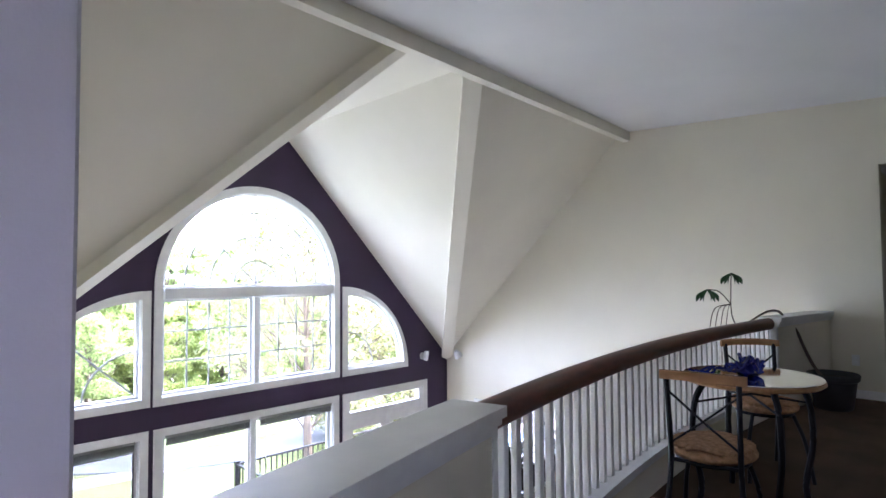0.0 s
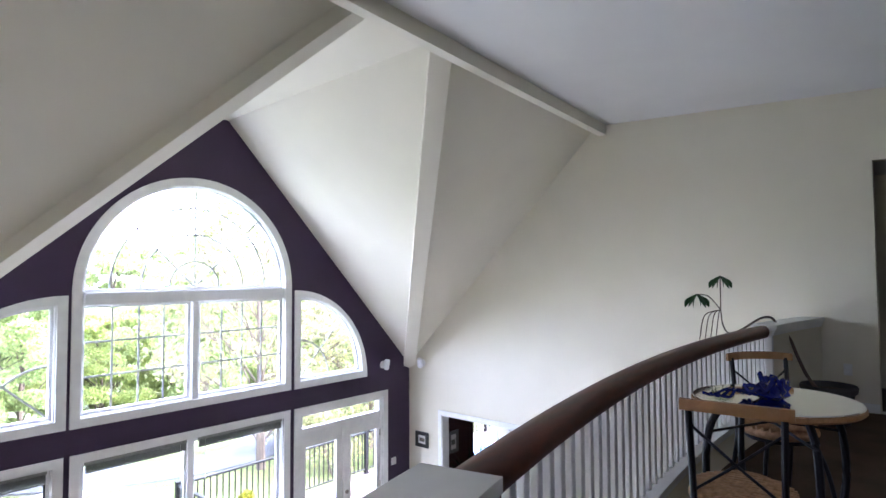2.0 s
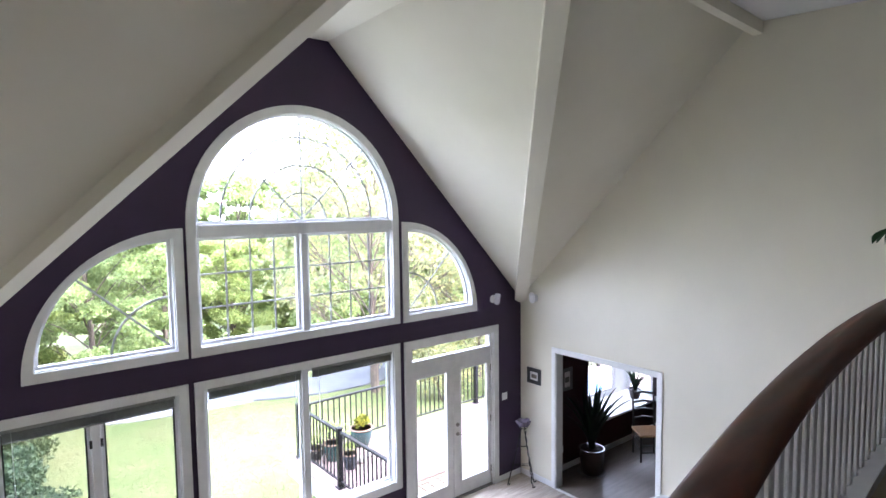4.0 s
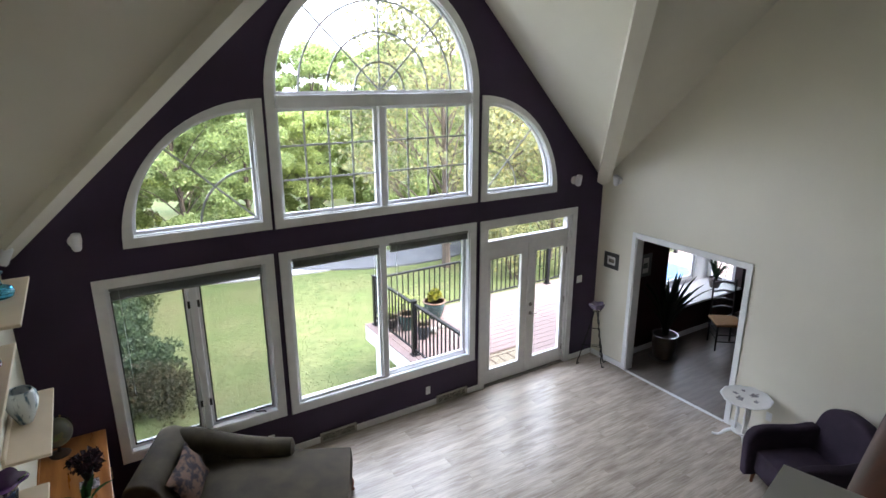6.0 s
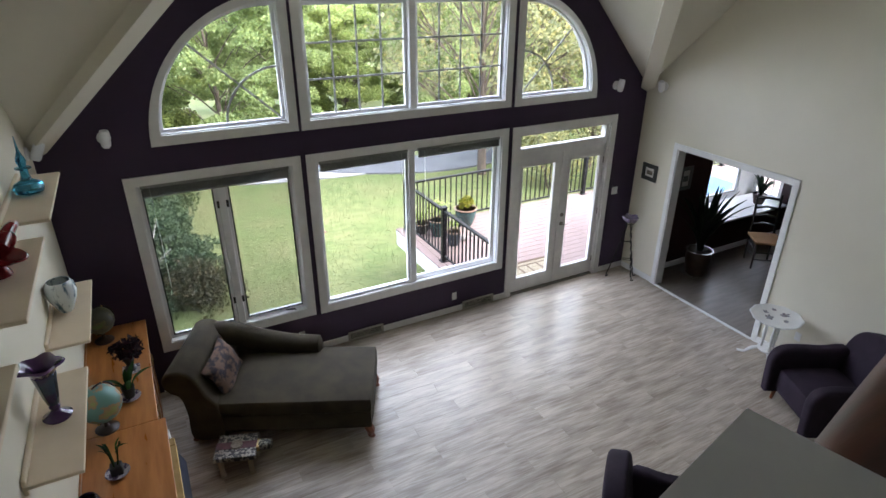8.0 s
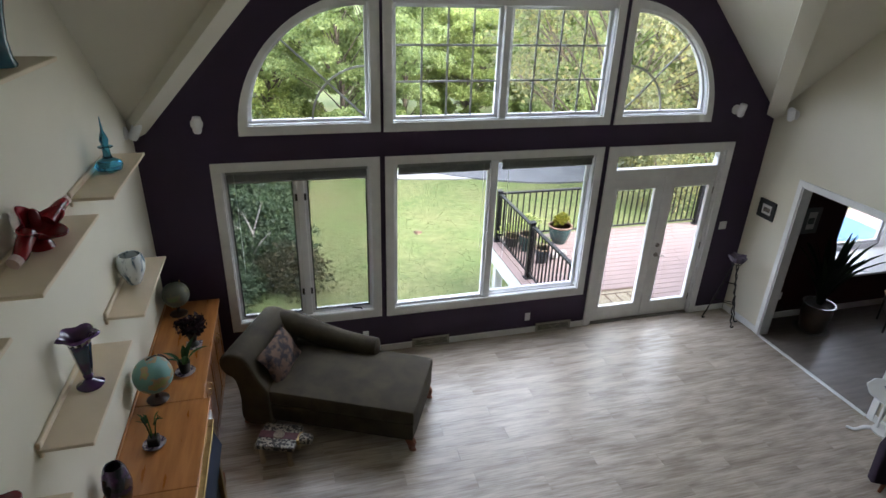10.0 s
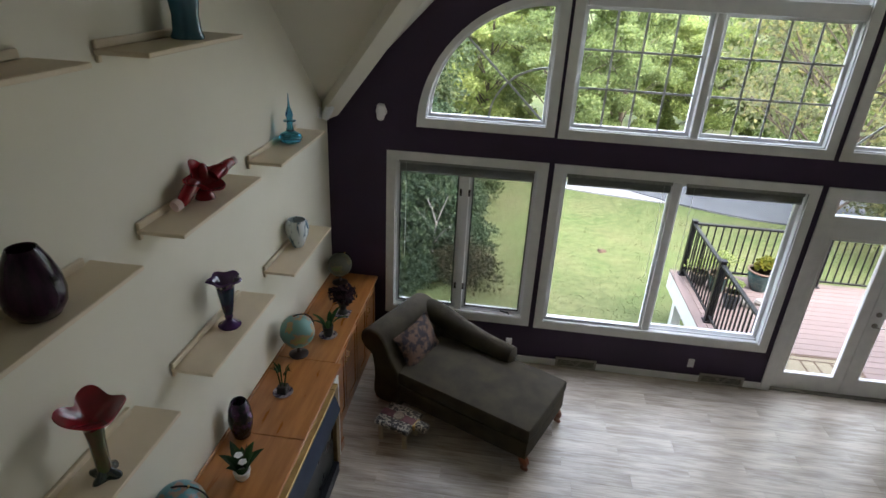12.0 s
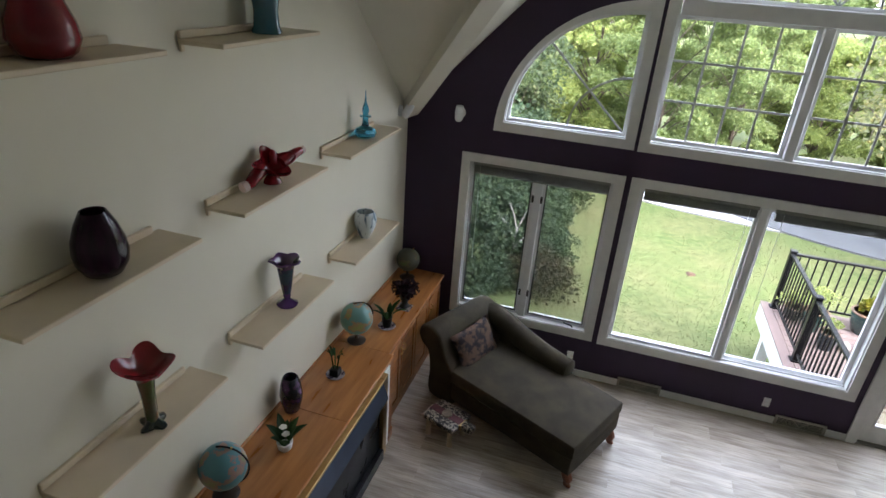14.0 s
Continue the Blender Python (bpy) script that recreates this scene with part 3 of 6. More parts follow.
# cased opening to the dining room
o = thing("opening_trim", "white painted casing round the wide opening", "trim", kind="structure")
cas = [(OP0 - 0.06, 0), (OP0, 0), (OP0, OPT), (OP1, OPT), (OP1, 0), (OP1 + 0.06, 0), (OP1 + 0.06, OPT + 0.06), (OP0 - 0.06, OPT + 0.06)]
part("casing", turned(plate(cas, [], 0.022, 0.004), Matrix.Translation((RX - 0.02, 0, 0)) @ EAST), TRIM, o)
lin = [(OP0, 0), (OP0 + 0.02, 0), (OP0 + 0.02, OPT - 0.02), (OP1 - 0.02, OPT - 0.02), (OP1 - 0.02, 0), (OP1, 0), (OP1, OPT), (OP0, OPT)]
part("jamb", turned(plate(lin, [], 0.15), Matrix.Translation((RX - 0.005, 0, 0)) @ EAST), TRIM, o)
part("threshold_strip", box(RX - 0.03, -OP1 + 0.02, -0.01, RX + 0.02, -OP0 - 0.02, 0.008, 0.003), TRIM, o)

# skirting boards
for nm, b in (("baseboard_north", (0.56, -0.016, 0, 5.128, -0.002, 0.09)), ("baseboard_north_end", (6.892, -0.016, 0, RX - 0.018, -0.002, 0.09)),
              ("baseboard_east", (RX - 0.016, -OP0 + 0.062, 0, RX - 0.002, -0.018, 0.09)), ("baseboard_east_long", (RX - 0.016, -9.2, 0, RX - 0.002, -OP1 - 0.062, 0.09)),
              ("baseboard_loft", (RX - 0.016, -6.31, LOFT, RX - 0.002, -5.85, LOFT + 0.09))):
    solid(nm, box(*b, 0.004), TRIM, "white painted skirting board", "baseboard", "structure")

# ---- the loft ----
AX, AY, AR = 4.75, -5.53, 14.3


def bow(x, off=0.0):
    """The bowed edge of the loft at x, set off towards the room."""
    return AY - (x - AX) ** 2 / (2 * AR) + off


def bowed(x0, x1, o0, o1, z0, z1, n=12):
    bm = bmesh.new()
    rows = []
    for i in range(n + 1):
        x = x0 + (x1 - x0) * i / n
        rows.append([bm.verts.new((x + o * (x - AX) / AR, bow(x, o), z)) for o, z in ((o0, z0), (o1, z0), (o1, z1), (o0, z1))])
    for a, b in zip(rows, rows[1:]):
        for k in range(4):
            bm.faces.new((a[k], a[(k + 1) % 4], b[(k + 1) % 4], b[k]))
    bm.faces.new(rows[0])
    bm.faces.new(rows[-1][::-1])
    return bm


floor_bm = bmesh.new()
edge = [(0.0 + RX * i / 24, bow(RX * i / 24, 0.09)) for i in range(25)]
out = edge + [(RX, -9.2), (-2.6, -9.2), (-2.6, -6.15), (0.0, -6.26)]
lo = [floor_bm.verts.new((x, y, LOFT - 0.30)) for x, y in out]
hi = [floor_bm.verts.new((x, y, LOFT)) for x, y in out]
floor_bm.faces.new(hi)
floor_bm.faces.new(lo[::-1])
for i in range(len(out)):
    j = (i + 1) % len(out)
    floor_bm.faces.new((lo[i], lo[j], hi[j], hi[i]))
solid("floor_loft", floor_bm, CARPET, "worn brown carpet of the loft", "floor", "structure")
solid("fascia_loft", bowed(0.0, RX, 0.092, 0.11, LOFT - 0.36, LOFT + 0.02, 30), CREAM, "cream bowed edge of the loft floor", "trim", "structure")
RAIL0, RAIL1, SHOE = 1.386, 6.08, 3.215


def half_wall(x0, x1):
    h = thing("half_wall", "cream plastered half wall with a white moulded cap", "half wall", kind="structure")
    part("panel", bowed(x0, x1, -0.068, 0.068, LOFT, 3.83), CREAM, h)
    part("cap", bowed(x0, x1 + 0.03 if x0 < 1 else x1, -0.105, 0.105, 3.845, 3.882), TRIM, h)
    part("moulding", bowed(x0, x1 + 0.018 if x0 < 1 else x1, -0.092, 0.092, 3.82, 3.845), TRIM, h)
    part("bead", bowed(x0, x1 + 0.01 if x0 < 1 else x1, -0.08, 0.08, 3.79, 3.82), TRIM, h)
    return h


hw = half_wall(0.069, RAIL0)
part("end_post", bowed(RAIL0 - 0.01, RAIL0 + 0.028, -0.072, 0.072, LOFT, 3.79, 1), TRIM, hw, "white end board")
hw2 = half_wall(RAIL1, RX - 0.002)
part("end_post", bowed(RAIL1 - 0.03, RAIL1 + 0.01, -0.072, 0.072, LOFT, 3.79, 1), TRIM, hw2, "white end board")

b = thing("balustrade", "bowed loft balustrade with white balusters and dark handrail", "railing")
hr = bmesh.new()
prof = [(-0.045, 0.0), (-0.055, 0.03), (-0.05, 0.065), (-0.03, 0.088), (0.0, 0.094), (0.03, 0.088), (0.05, 0.065), (0.055, 0.03), (0.045, 0.0), (0.03, -0.012), (-0.03, -0.012)]
rows = []
for i in range(41):
    x = RAIL0 + 0.03 + (RAIL1 - RAIL0 - 0.06) * i / 40
    rows.append([hr.verts.new((x, bow(x, o), 3.783 + z)) for o, z in prof])
for p, q in zip(rows, rows[1:]):
    for k in range(len(prof)):
        hr.faces.new((p[k], p[(k + 1) % len(prof)], q[(k + 1) % len(prof)], q[k]))
hr.faces.new(rows[0])
hr.faces.new(rows[-1][::-1])
part("handrail", hr, MAHOG, b, "dark red-brown wooden handrail", True)
part("kerb", bowed(RAIL0 + 0.03, RAIL1 - 0.03, -0.058, 0.058, LOFT, SHOE - 0.045, 30), CREAM, b, "low cream plastered kerb")
part("shoe_rail", bowed(RAIL0 + 0.03, RAIL1 - 0.03, -0.075, 0.075, SHOE - 0.045, SHOE, 30), TRIM, b)
n = 42
bal = mesh_of(box(-0.0155, -0.0155, SHOE, 0.0155, 0.0155, 3.777, 0.003), "baluster", TRIM)
for i in range(n):
    x = RAIL0 + 0.03 + (RAIL1 - RAIL0 - 0.06) * (i + 0.7) / n
    p = part("baluster", bal, TRIM, b)
    p.location = (x, bow(x), 0)

# ---- outdoors ----
def ground_z(x, y):
    """Lawn level: nearly flat by the house, falling away under the trees."""
    z = -1.15 - 0.015 * max(0.0, y - 2)
    if y > 13:
        z -= 0.10 * min(y - 13, 25)
    return z + 0.05 * math.sin(x * 0.6 + y * 0.35) * min(1.0, y / 6)


def ground_sheet(xs, ys):
    bm = bmesh.new()
    rows = [[bm.verts.new((x, y, ground_z(x, y))) for x in xs] for y in ys]
    for a, b in zip(rows, rows[1:]):
        for i in range(len(xs) - 1):
            bm.faces.new((a[i], a[i + 1], b[i + 1], b[i]))
    return bm


xs = [-900, -300, -100, -50] + list(range(-30, 51)) + [70, 120, 300, 900]
ys = [-60, -20] + [0.17 + 0.8 * i for i in range(50)] + [45, 55, 80, 150, 400, 1200]
solid("ground", ground_sheet(xs, ys), GRASS, "mown green lawn sloping away to the trees", "lawn", "structure")


def ribbon(points, width, lift):
    bm = bmesh.new()
    pts = smooth_path([(x, y, 0) for x, y in points], 8)
    rows = []
    for i, p in enumerate(pts):
        d = (pts[min(i + 1, len(pts) - 1)] - pts[max(i - 1, 0)]).normalized()
        s = Vector((-d.y, d.x, 0)) * width / 2
        rows.append([bm.verts.new((q.x, q.y, ground_z(q.x, q.y) + h)) for q, h in ((p - s, -0.1), (p - s, lift), (p + s, lift), (p + s, -0.1))])
    for a, b in zip(rows, rows[1:]):
        for k in range(3):
            bm.faces.new((a[k], a[k + 1], b[k + 1], b[k]))
    return bm


solid("driveway", ribbon([(1.0, 12.6), (3.4, 11.1), (5.6, 10.4), (6.8, 10.2), (8.0, 10.3)], 0.8, 0.03), DRIVE, "pale concrete strip curving past the lawn", "driveway", "structure")
solid("road", ribbon([(4.0, 13.4), (5.8, 11.7), (7.4, 10.5), (9.2, 9.9), (11.2, 10.4), (13, 12.5)], 1.9, 0.05), ASPHALT, "grey asphalt drive beyond the lawn", "road", "structure")


def leaves(centres, radii, count, size, seed, droop=0.3, squash=0.8):
    """Many small folded leaves scattered through rounded clumps."""
    rg = np.random.default_rng(seed)
    centres, radii = np.array(centres), np.array(radii)
    pick = rg.choice(len(centres), count, p=radii ** 2 / np.sum(radii ** 2))
    d = rg.normal(size=(count, 3))
    d /= np.linalg.norm(d, axis=1)[:, None]
    d[:, 2] = np.where(d[:, 2] < -0.3, -d[:, 2], d[:, 2])
    rad = radii[pick] * (0.45 + 0.6 * rg.random(count) ** 0.6)
    p = centres[pick] + d * rad[:, None] * np.array((1, 1, squash))
    ax = rg.normal(size=(count, 3)) + d * 0.8
    ax[:, 2] -= droop
    ax /= np.linalg.norm(ax, axis=1)[:, None]
    sd = np.cross(ax, d + rg.normal(size=(count, 3)) * 0.5)
    sd /= np.linalg.norm(sd, axis=1)[:, None] + 1e-6
    up = np.cross(sd, ax)
    s = (size * (0.6 + 0.8 * rg.random(count)))[:, None]
    v = np.stack([p, p + ax * s * 0.5 + sd * s * 0.36 + up * s * 0.1, p + ax * s, p + ax * s * 0.5 - sd * s * 0.36 + up * s * 0.1], 1).reshape(-1, 3)
    base = np.arange(count)[:, None] * 4
    f = np.concatenate([base + np.array((0, 1, 2)), base + np.array((0, 2, 3))], 0)
    me = bpy.data.meshes.new("leaves")
    me.from_pydata(v.tolist(), [], f.tolist())
    return me


def tree(height, spread, leaf, seed, count=13000, size=0.17, label="leafy green tree at the edge of the lawn", bare=0.25, twigs=0):
    """Tapered trunk, limbs and a crown of leaf clumps with gaps."""
    rg = random.Random(seed)
    t = thing("tree", label, "tree", group="trees beyond the lawn")
    top = Vector((rg.uniform(-0.4, 0.4), rg.uniform(-0.4, 0.4), height * 0.86))
    pts = smooth_path([(0, 0, -0.4), (rg.uniform(-0.15, 0.15), rg.uniform(-0.15, 0.15), height * 0.35), top], 6)
    r0 = 0.014 * height + 0.02
    bm = tube(pts, [r0 * (1 - 0.9 * i / (len(pts) - 1)) + 0.008 for i in range(len(pts))], 8)
    centres, radii = [tuple(top + Vector((0, 0, height * 0.04)))], [spread * 0.34]
    for k in range(24):
        z = height * (bare + (0.9 - bare) * (k + rg.random()) / 24)
        w = spread * (1.0 - 0.75 * abs((z / height - 0.5) / 0.55) ** 2.2) * rg.uniform(0.7, 1.12)
        a = k * 2.4 + rg.uniform(-0.5, 0.5)
        q = Vector((math.cos(a) * w * 0.8, math.sin(a) * w * 0.8, z + 0.18 * w))
        base = pts[min(len(pts) - 1, int(len(pts) * min(0.95, z / height * 0.9)))]
        mid = base.lerp(q, 0.5) + Vector((0, 0, 0.12 * w))
        tube(smooth_path([base, mid, q], 4), [0.03 * (1 - i / 9) + 0.006 for i in range(9)], 5, bm)
        for j in range(3 + twigs):
            e = q + Vector((rg.uniform(-1, 1), rg.uniform(-1, 1), rg.uniform(-0.5, 0.7))) * w * 0.42
            tube([base.lerp(q, 0.6 + 0.1 * j % 0.4), (q + e) / 2 + Vector((0, 0, 0.06)), e], [0.016, 0.012, 0.005], 4, bm)
            centres.append(tuple(e))
            radii.append(spread * rg.uniform(0.10, 0.21))
        centres.append(tuple(q))
        radii.append(spread * rg.uniform(0.14, 0.25))
    part("trunk", bm, BARK, t)
    me = leaves(centres, radii, count, size, seed)
    me.materials.append(leaf)
    part("crown", me, leaf, t)
    return t


kinds = [tree(8.0, 2.9, LEAF_A, 11, 52000, 0.13, bare=0.03), tree(7.2, 2.8, LEAF_B, 12, 52000, 0.125, "bright yellow-green tree at the edge of the lawn", 0.03),
         tree(9.0, 2.9, LEAF_A, 13, 52000, 0.13, bare=0.03), tree(6.6, 2.9, LEAF_B, 14, 52000, 0.125, "bright yellow-green tree at the edge of the lawn", 0.02), tree(8.4, 2.8, LEAF_A, 15, 52000, 0.125, "deep green tree in the wood beyond the lawn", 0.03)]
rt = random.Random(5)
spots = [(x, 15.2 + 1.1 * math.sin(x * 1.3), 0.84) for x in (-13, -10, -7.2, -4.4, -1.6, 1.0, 3.4)] + [(x, 17.5 + 1.4 * math.sin(x * 0.9), 0.74) for x in (6.0, 9.2, 12.2, 15.5, 18.6, 22, 26, 30)]
spots += [(x, 22.5 + 1.5 * math.sin(x * 0.7), 0.86) for x in (-15, -11, -6.5, -2.6, 1.2, 5.2, 9.4, 13.6, 18, 23, 28, 34)] + [(x, 31, 0.98 if x < 10 else 1.18) for x in (-12, -5, 1.5, 8, 14, 19, 24, 30, 38)]
for i, (x, y, s) in enumerate(spots):
    k = (i * 3 + i // 4) % 5
    m = pose(x, y, ground_z(x, y), 0, 0, rt.uniform(0, 360)) @ Matrix.Diagonal((s, s, s * rt.uniform(0.9, 1.08), 1))
    if kinds[k].get("placed"):
        c = copy_thing(kinds[k], m)
        c.scale = m.to_scale()
    else:
        kinds[k].matrix_basis = m
        kinds[k]["placed"] = 1
for k in kinds:
    del k["placed"]
for o in scene.objects:
    if "placed" in o:
        del o["placed"]

apple = tree(8.3, 3.1, LEAF_C, 31, 15000, 0.12, "sparse twiggy fruit tree with yellowing leaves", 0.2, 4)
apple.matrix_basis = pose(9.8, 8.2, ground_z(9.8, 8.2))
apple2 = tree(6.0, 2.3, LEAF_C, 33, 9000, 0.12, "sparse twiggy fruit tree with yellowing leaves", 0.2, 4)
apple2.matrix_basis = pose(13.2, 7.4, ground_z(13.2, 7.4))


def shrub(at, r, h, leaf, seed, count, size, label):
    rg = random.Random(seed)
    t = thing("shrub", label, "shrub", at, group="shrubs beside the lawn")
    bm, cs, rs = None, [], []
    for k in range(11):
        a, d = k * 2.4, r * rg.uniform(0.1, 0.8)
        q = Vector((math.cos(a) * d, math.sin(a) * d, h * rg.uniform(0.35, 0.85)))
        bm = tube([(q.x * 0.2, q.y * 0.2, -0.1), q * 0.6, q], [0.025, 0.015, 0.006], 5, bm)
        cs.append(tuple(q))
        rs.append(r * rg.uniform(0.3, 0.5))
        cs.append((q.x * 1.1, q.y * 1.1, q.z * 0.4))
        rs.append(r * rg.uniform(0.3, 0.45))
    part("stems", bm, BARK, t)
    me = leaves(cs, rs, count, size, seed)
    me.materials.append(leaf)
    part("foliage", me, leaf, t)
    return t


G = ground_z
for i, (x, y, r, h, lf, n, sz, lb) in enumerate((
        (-1.3, 6.2, 1.6, 3.4, LEAF_D, 9000, 0.11, "dense blue-green shrub at the lawn's edge"), (-2.8, 4.6, 1.9, 3.8, LEAF_A_SHADED, 9000, 0.12, "tall green shrub at the lawn's edge, shade in its leaf colour"),
        (-0.9, 8.9, 1.6, 3.2, LEAF_D, 9000, 0.11, "dense blue-green shrub at the lawn's edge"), (-1.2, 9.6, 2.2, 4.6, LEAF_A_SHADED, 10000, 0.12, "tall green shrub at the lawn's edge, shade in its leaf colour"),
        (0.35, 6.9, 0.85, 1.35, LEAF_D, 6500, 0.09, "dense blue-green shrub at the lawn's edge"), (0.2, 4.9, 0.9, 1.0, LEAF_D, 5000, 0.08, "low weedy green bush"),
        (-0.9, 3.6, 1.0, 0.9, LEAF_A_SHADED, 5000, 0.08, "low weedy green bush"), (1.2, 5.0, 0.6, 0.75, LEAF_D, 3500, 0.07, "low weedy green bush"),
        (-4.6, 7.2, 2.2, 4.8, LEAF_A_SHADED, 9000, 0.13, "tall green shrub at the lawn's edge, shade in its leaf colour"), (-1.1, 12.6, 1.8, 3.4, LEAF_D, 8000, 0.12, "dense blue-green shrub at the lawn's edge"),
        (-0.2, 8.0, 0.95, 2.4, LEAF_D, 7000, 0.10, "dense blue-green shrub at the lawn's edge"), (0.45, 5.5, 0.85, 1.3, LEAF_D, 6000, 0.09, "dense blue-green shrub at the lawn's edge"),
        (-0.2, 10.6, 1.0, 3.0, LEAF_A_SHADED, 7000, 0.11, "tall green shrub at the lawn's edge, shade in its leaf colour"), (-0.7, 4.6, 1.0, 2.0, LEAF_D, 6000, 0.09, "dense blue-green shrub at the lawn's edge"),
        (-1.6, 3.0, 0.8, 0.7, LEAF_D, 4000, 0.07, "low weedy green bush"), (0.3, 3.7, 0.7, 0.45, LEAF_D, 3500, 0.06, "low weedy green bush"), (1.3, 4.1, 0.75, 0.55, LEAF_W, 4000, 0.06, "dry brownish weeds beside the lawn"),
        (1.1, 6.2, 0.5, 0.6, LEAF_D, 4000, 0.07, "low weedy green bush"), (-1.4, 7.6, 1.5, 4.2, LEAF_A_SHADED, 9000, 0.12, "tall green shrub at the lawn's edge, shade in its leaf colour"),
        (12.0, 9.6, 1.6, 2.4, LEAF_C, 7000, 0.10, "twiggy brush behind the deck"), (15.4, 8.6, 1.7, 2.6, LEAF_C, 7000, 0.10, "twiggy brush behind the deck"), (18.5, 9.5, 2.0, 3.0, LEAF_A, 7000, 0.12, "leafy brush behind the deck"),
        (0.1, 9.6, 0.8, 2.6, LEAF_D, 6500, 0.10, "dense blue-green shrub at the lawn's edge"), (10.9, 6.2, 1.1, 1.9, LEAF_C, 1600, 0.09, "bare twiggy brush behind the deck"), (12.6, 5.5, 1.3, 2.2, LEAF_C, 1800, 0.09, "bare twiggy brush behind the deck"), (14.6, 5.8, 1.5, 2.6, LEAF_C, 2200, 0.09, "bare twiggy brush behind the deck"),
        (0.95, 7.3, 0.75, 1.0, LEAF_D, 4500, 0.08, "dense blue-green shrub at the lawn's edge"), (0.9, 8.8, 0.8, 1.3, LEAF_A_SHADED, 4500, 0.09, "dense green shrub at the lawn's edge, shade in its leaf colour"), (-4.4, 3.2, 1.7, 3.4, LEAF_A_SHADED, 8000, 0.12, "tall green shrub at the lawn's edge, shade in its leaf colour"))):
    shrub((x, y, G(x, y)), r, h, lf, 50 + i, n, sz, lb)
dead = smooth_path([(0.56, 4.66, -1.25), (0.60, 4.68, -0.75), (0.66, 4.70, -0.3), (0.86, 4.74, 0.3)], 5)
bm = tube(dead, [0.022 - 0.0009 * i for i in range(len(dead))], 7)
for a, e in (((0.60, 4.68, -0.75), (0.98, 4.6, -0.25)), ((0.63, 4.69, -0.5), (0.28, 4.6, 0.0)), ((0.66, 4.70, -0.3), (0.45, 4.66, 0.25)), ((0.58, 4.67, -1.0), (0.25, 4.58, -0.55))):
    tube([a, ((a[0] + e[0]) / 2, (a[1] + e[1]) / 2, (a[2] + e[2]) / 2 + 0.06), e], [0.018, 0.012, 0.004], 5, bm)
solid("dead_sapling", bm, mat("bleached_dead_wood", (0.42, 0.39, 0.36), (0.3, 0.28, 0.26), 9, 0.9), "bare bleached sapling standing among the shrubs", "tree")
dirt = lathe([(0.0, 0.05), (0.06, 0.04), (0.10, 0.01), (0.13, -0.03)], 14, 3, 0.15)
solid("molehill", turned(dirt, Matrix.Translation((4.25, 6.3, G(4.25, 6.3)))), mat("reddish_earth", (0.11, 0.065, 0.04), (0.07, 0.045, 0.03), 12, 0.95, 0.5, 60), "small heap of reddish earth on the lawn", "earth")

# blades of grass over the lawn that the windows overlook
rgr = np.random.default_rng(71)
count = 60000
gx, gy = rgr.uniform(-0.5, 11.0, count), 0.6 + 11.0 * rgr.random(count) ** 1.15
keep = ~((gx > 4.7) & (gy < 3.35))
gx, gy = gx[keep], gy[keep]
gz = np.array([ground_z(x, y) for x, y in zip(gx.tolist(), gy.tolist())])
ga, gh, gw = rgr.uniform(0, 6.28, len(gx)), rgr.uniform(0.012, 0.035, len(gx)), rgr.uniform(0.006, 0.014, len(gx))
lean = rgr.normal(0, 0.03, (len(gx), 2))
root = np.stack([gx, gy, gz - 0.005], 1)
side = np.stack([np.cos(ga) * gw, np.sin(ga) * gw, np.zeros(len(gx))], 1)
tipv = root + np.stack([lean[:, 0], lean[:, 1], gh], 1)
me = bpy.data.meshes.new("grass")
me.from_pydata(np.stack([root - side, root + side, tipv], 1).reshape(-1, 3).tolist(), [], np.arange(3 * len(gx)).reshape(-1, 3).tolist())
LEAF_G = leaf_mat("grass_blades", (0.15, 0.175, 0.08), (0.17, 0.185, 0.088), (0.215, 0.205, 0.11))
me.materials.append(LEAF_G)
tagged(part("grass", me, LEAF_G), "short mown grass with dry blades on the lawn", "grass", "", "stuff")

# ---- the deck ----
DZ = -0.10
deck = thing("deck", "pinkish-brown composite deck with a white rim board", "deck", kind="structure")
part("rim_board", box(4.84, 0.17, -0.42, 4.86, 3.24, DZ - 0.025, 0.003), TRIM, deck, "white rim board")
part("rim_board", box(4.86, 3.22, -0.42, 16.0, 3.24, DZ - 0.025, 0.003), TRIM, deck, "white rim board")
part("joists", box(4.9, 0.2, -0.40, 16.0, 3.2, DZ - 0.03), BARK, deck)
part("border_board", box(4.83, 0.17, DZ - 0.024, 4.97, 3.25, DZ, 0.004), COMPOSITE, deck)
for x in (4.95, 8.5, 12.0):
    part("pier", box(x, 2.9, -1.6, x + 0.14, 3.04, -0.42), TRIM, deck)

RAIL_H = 0.93


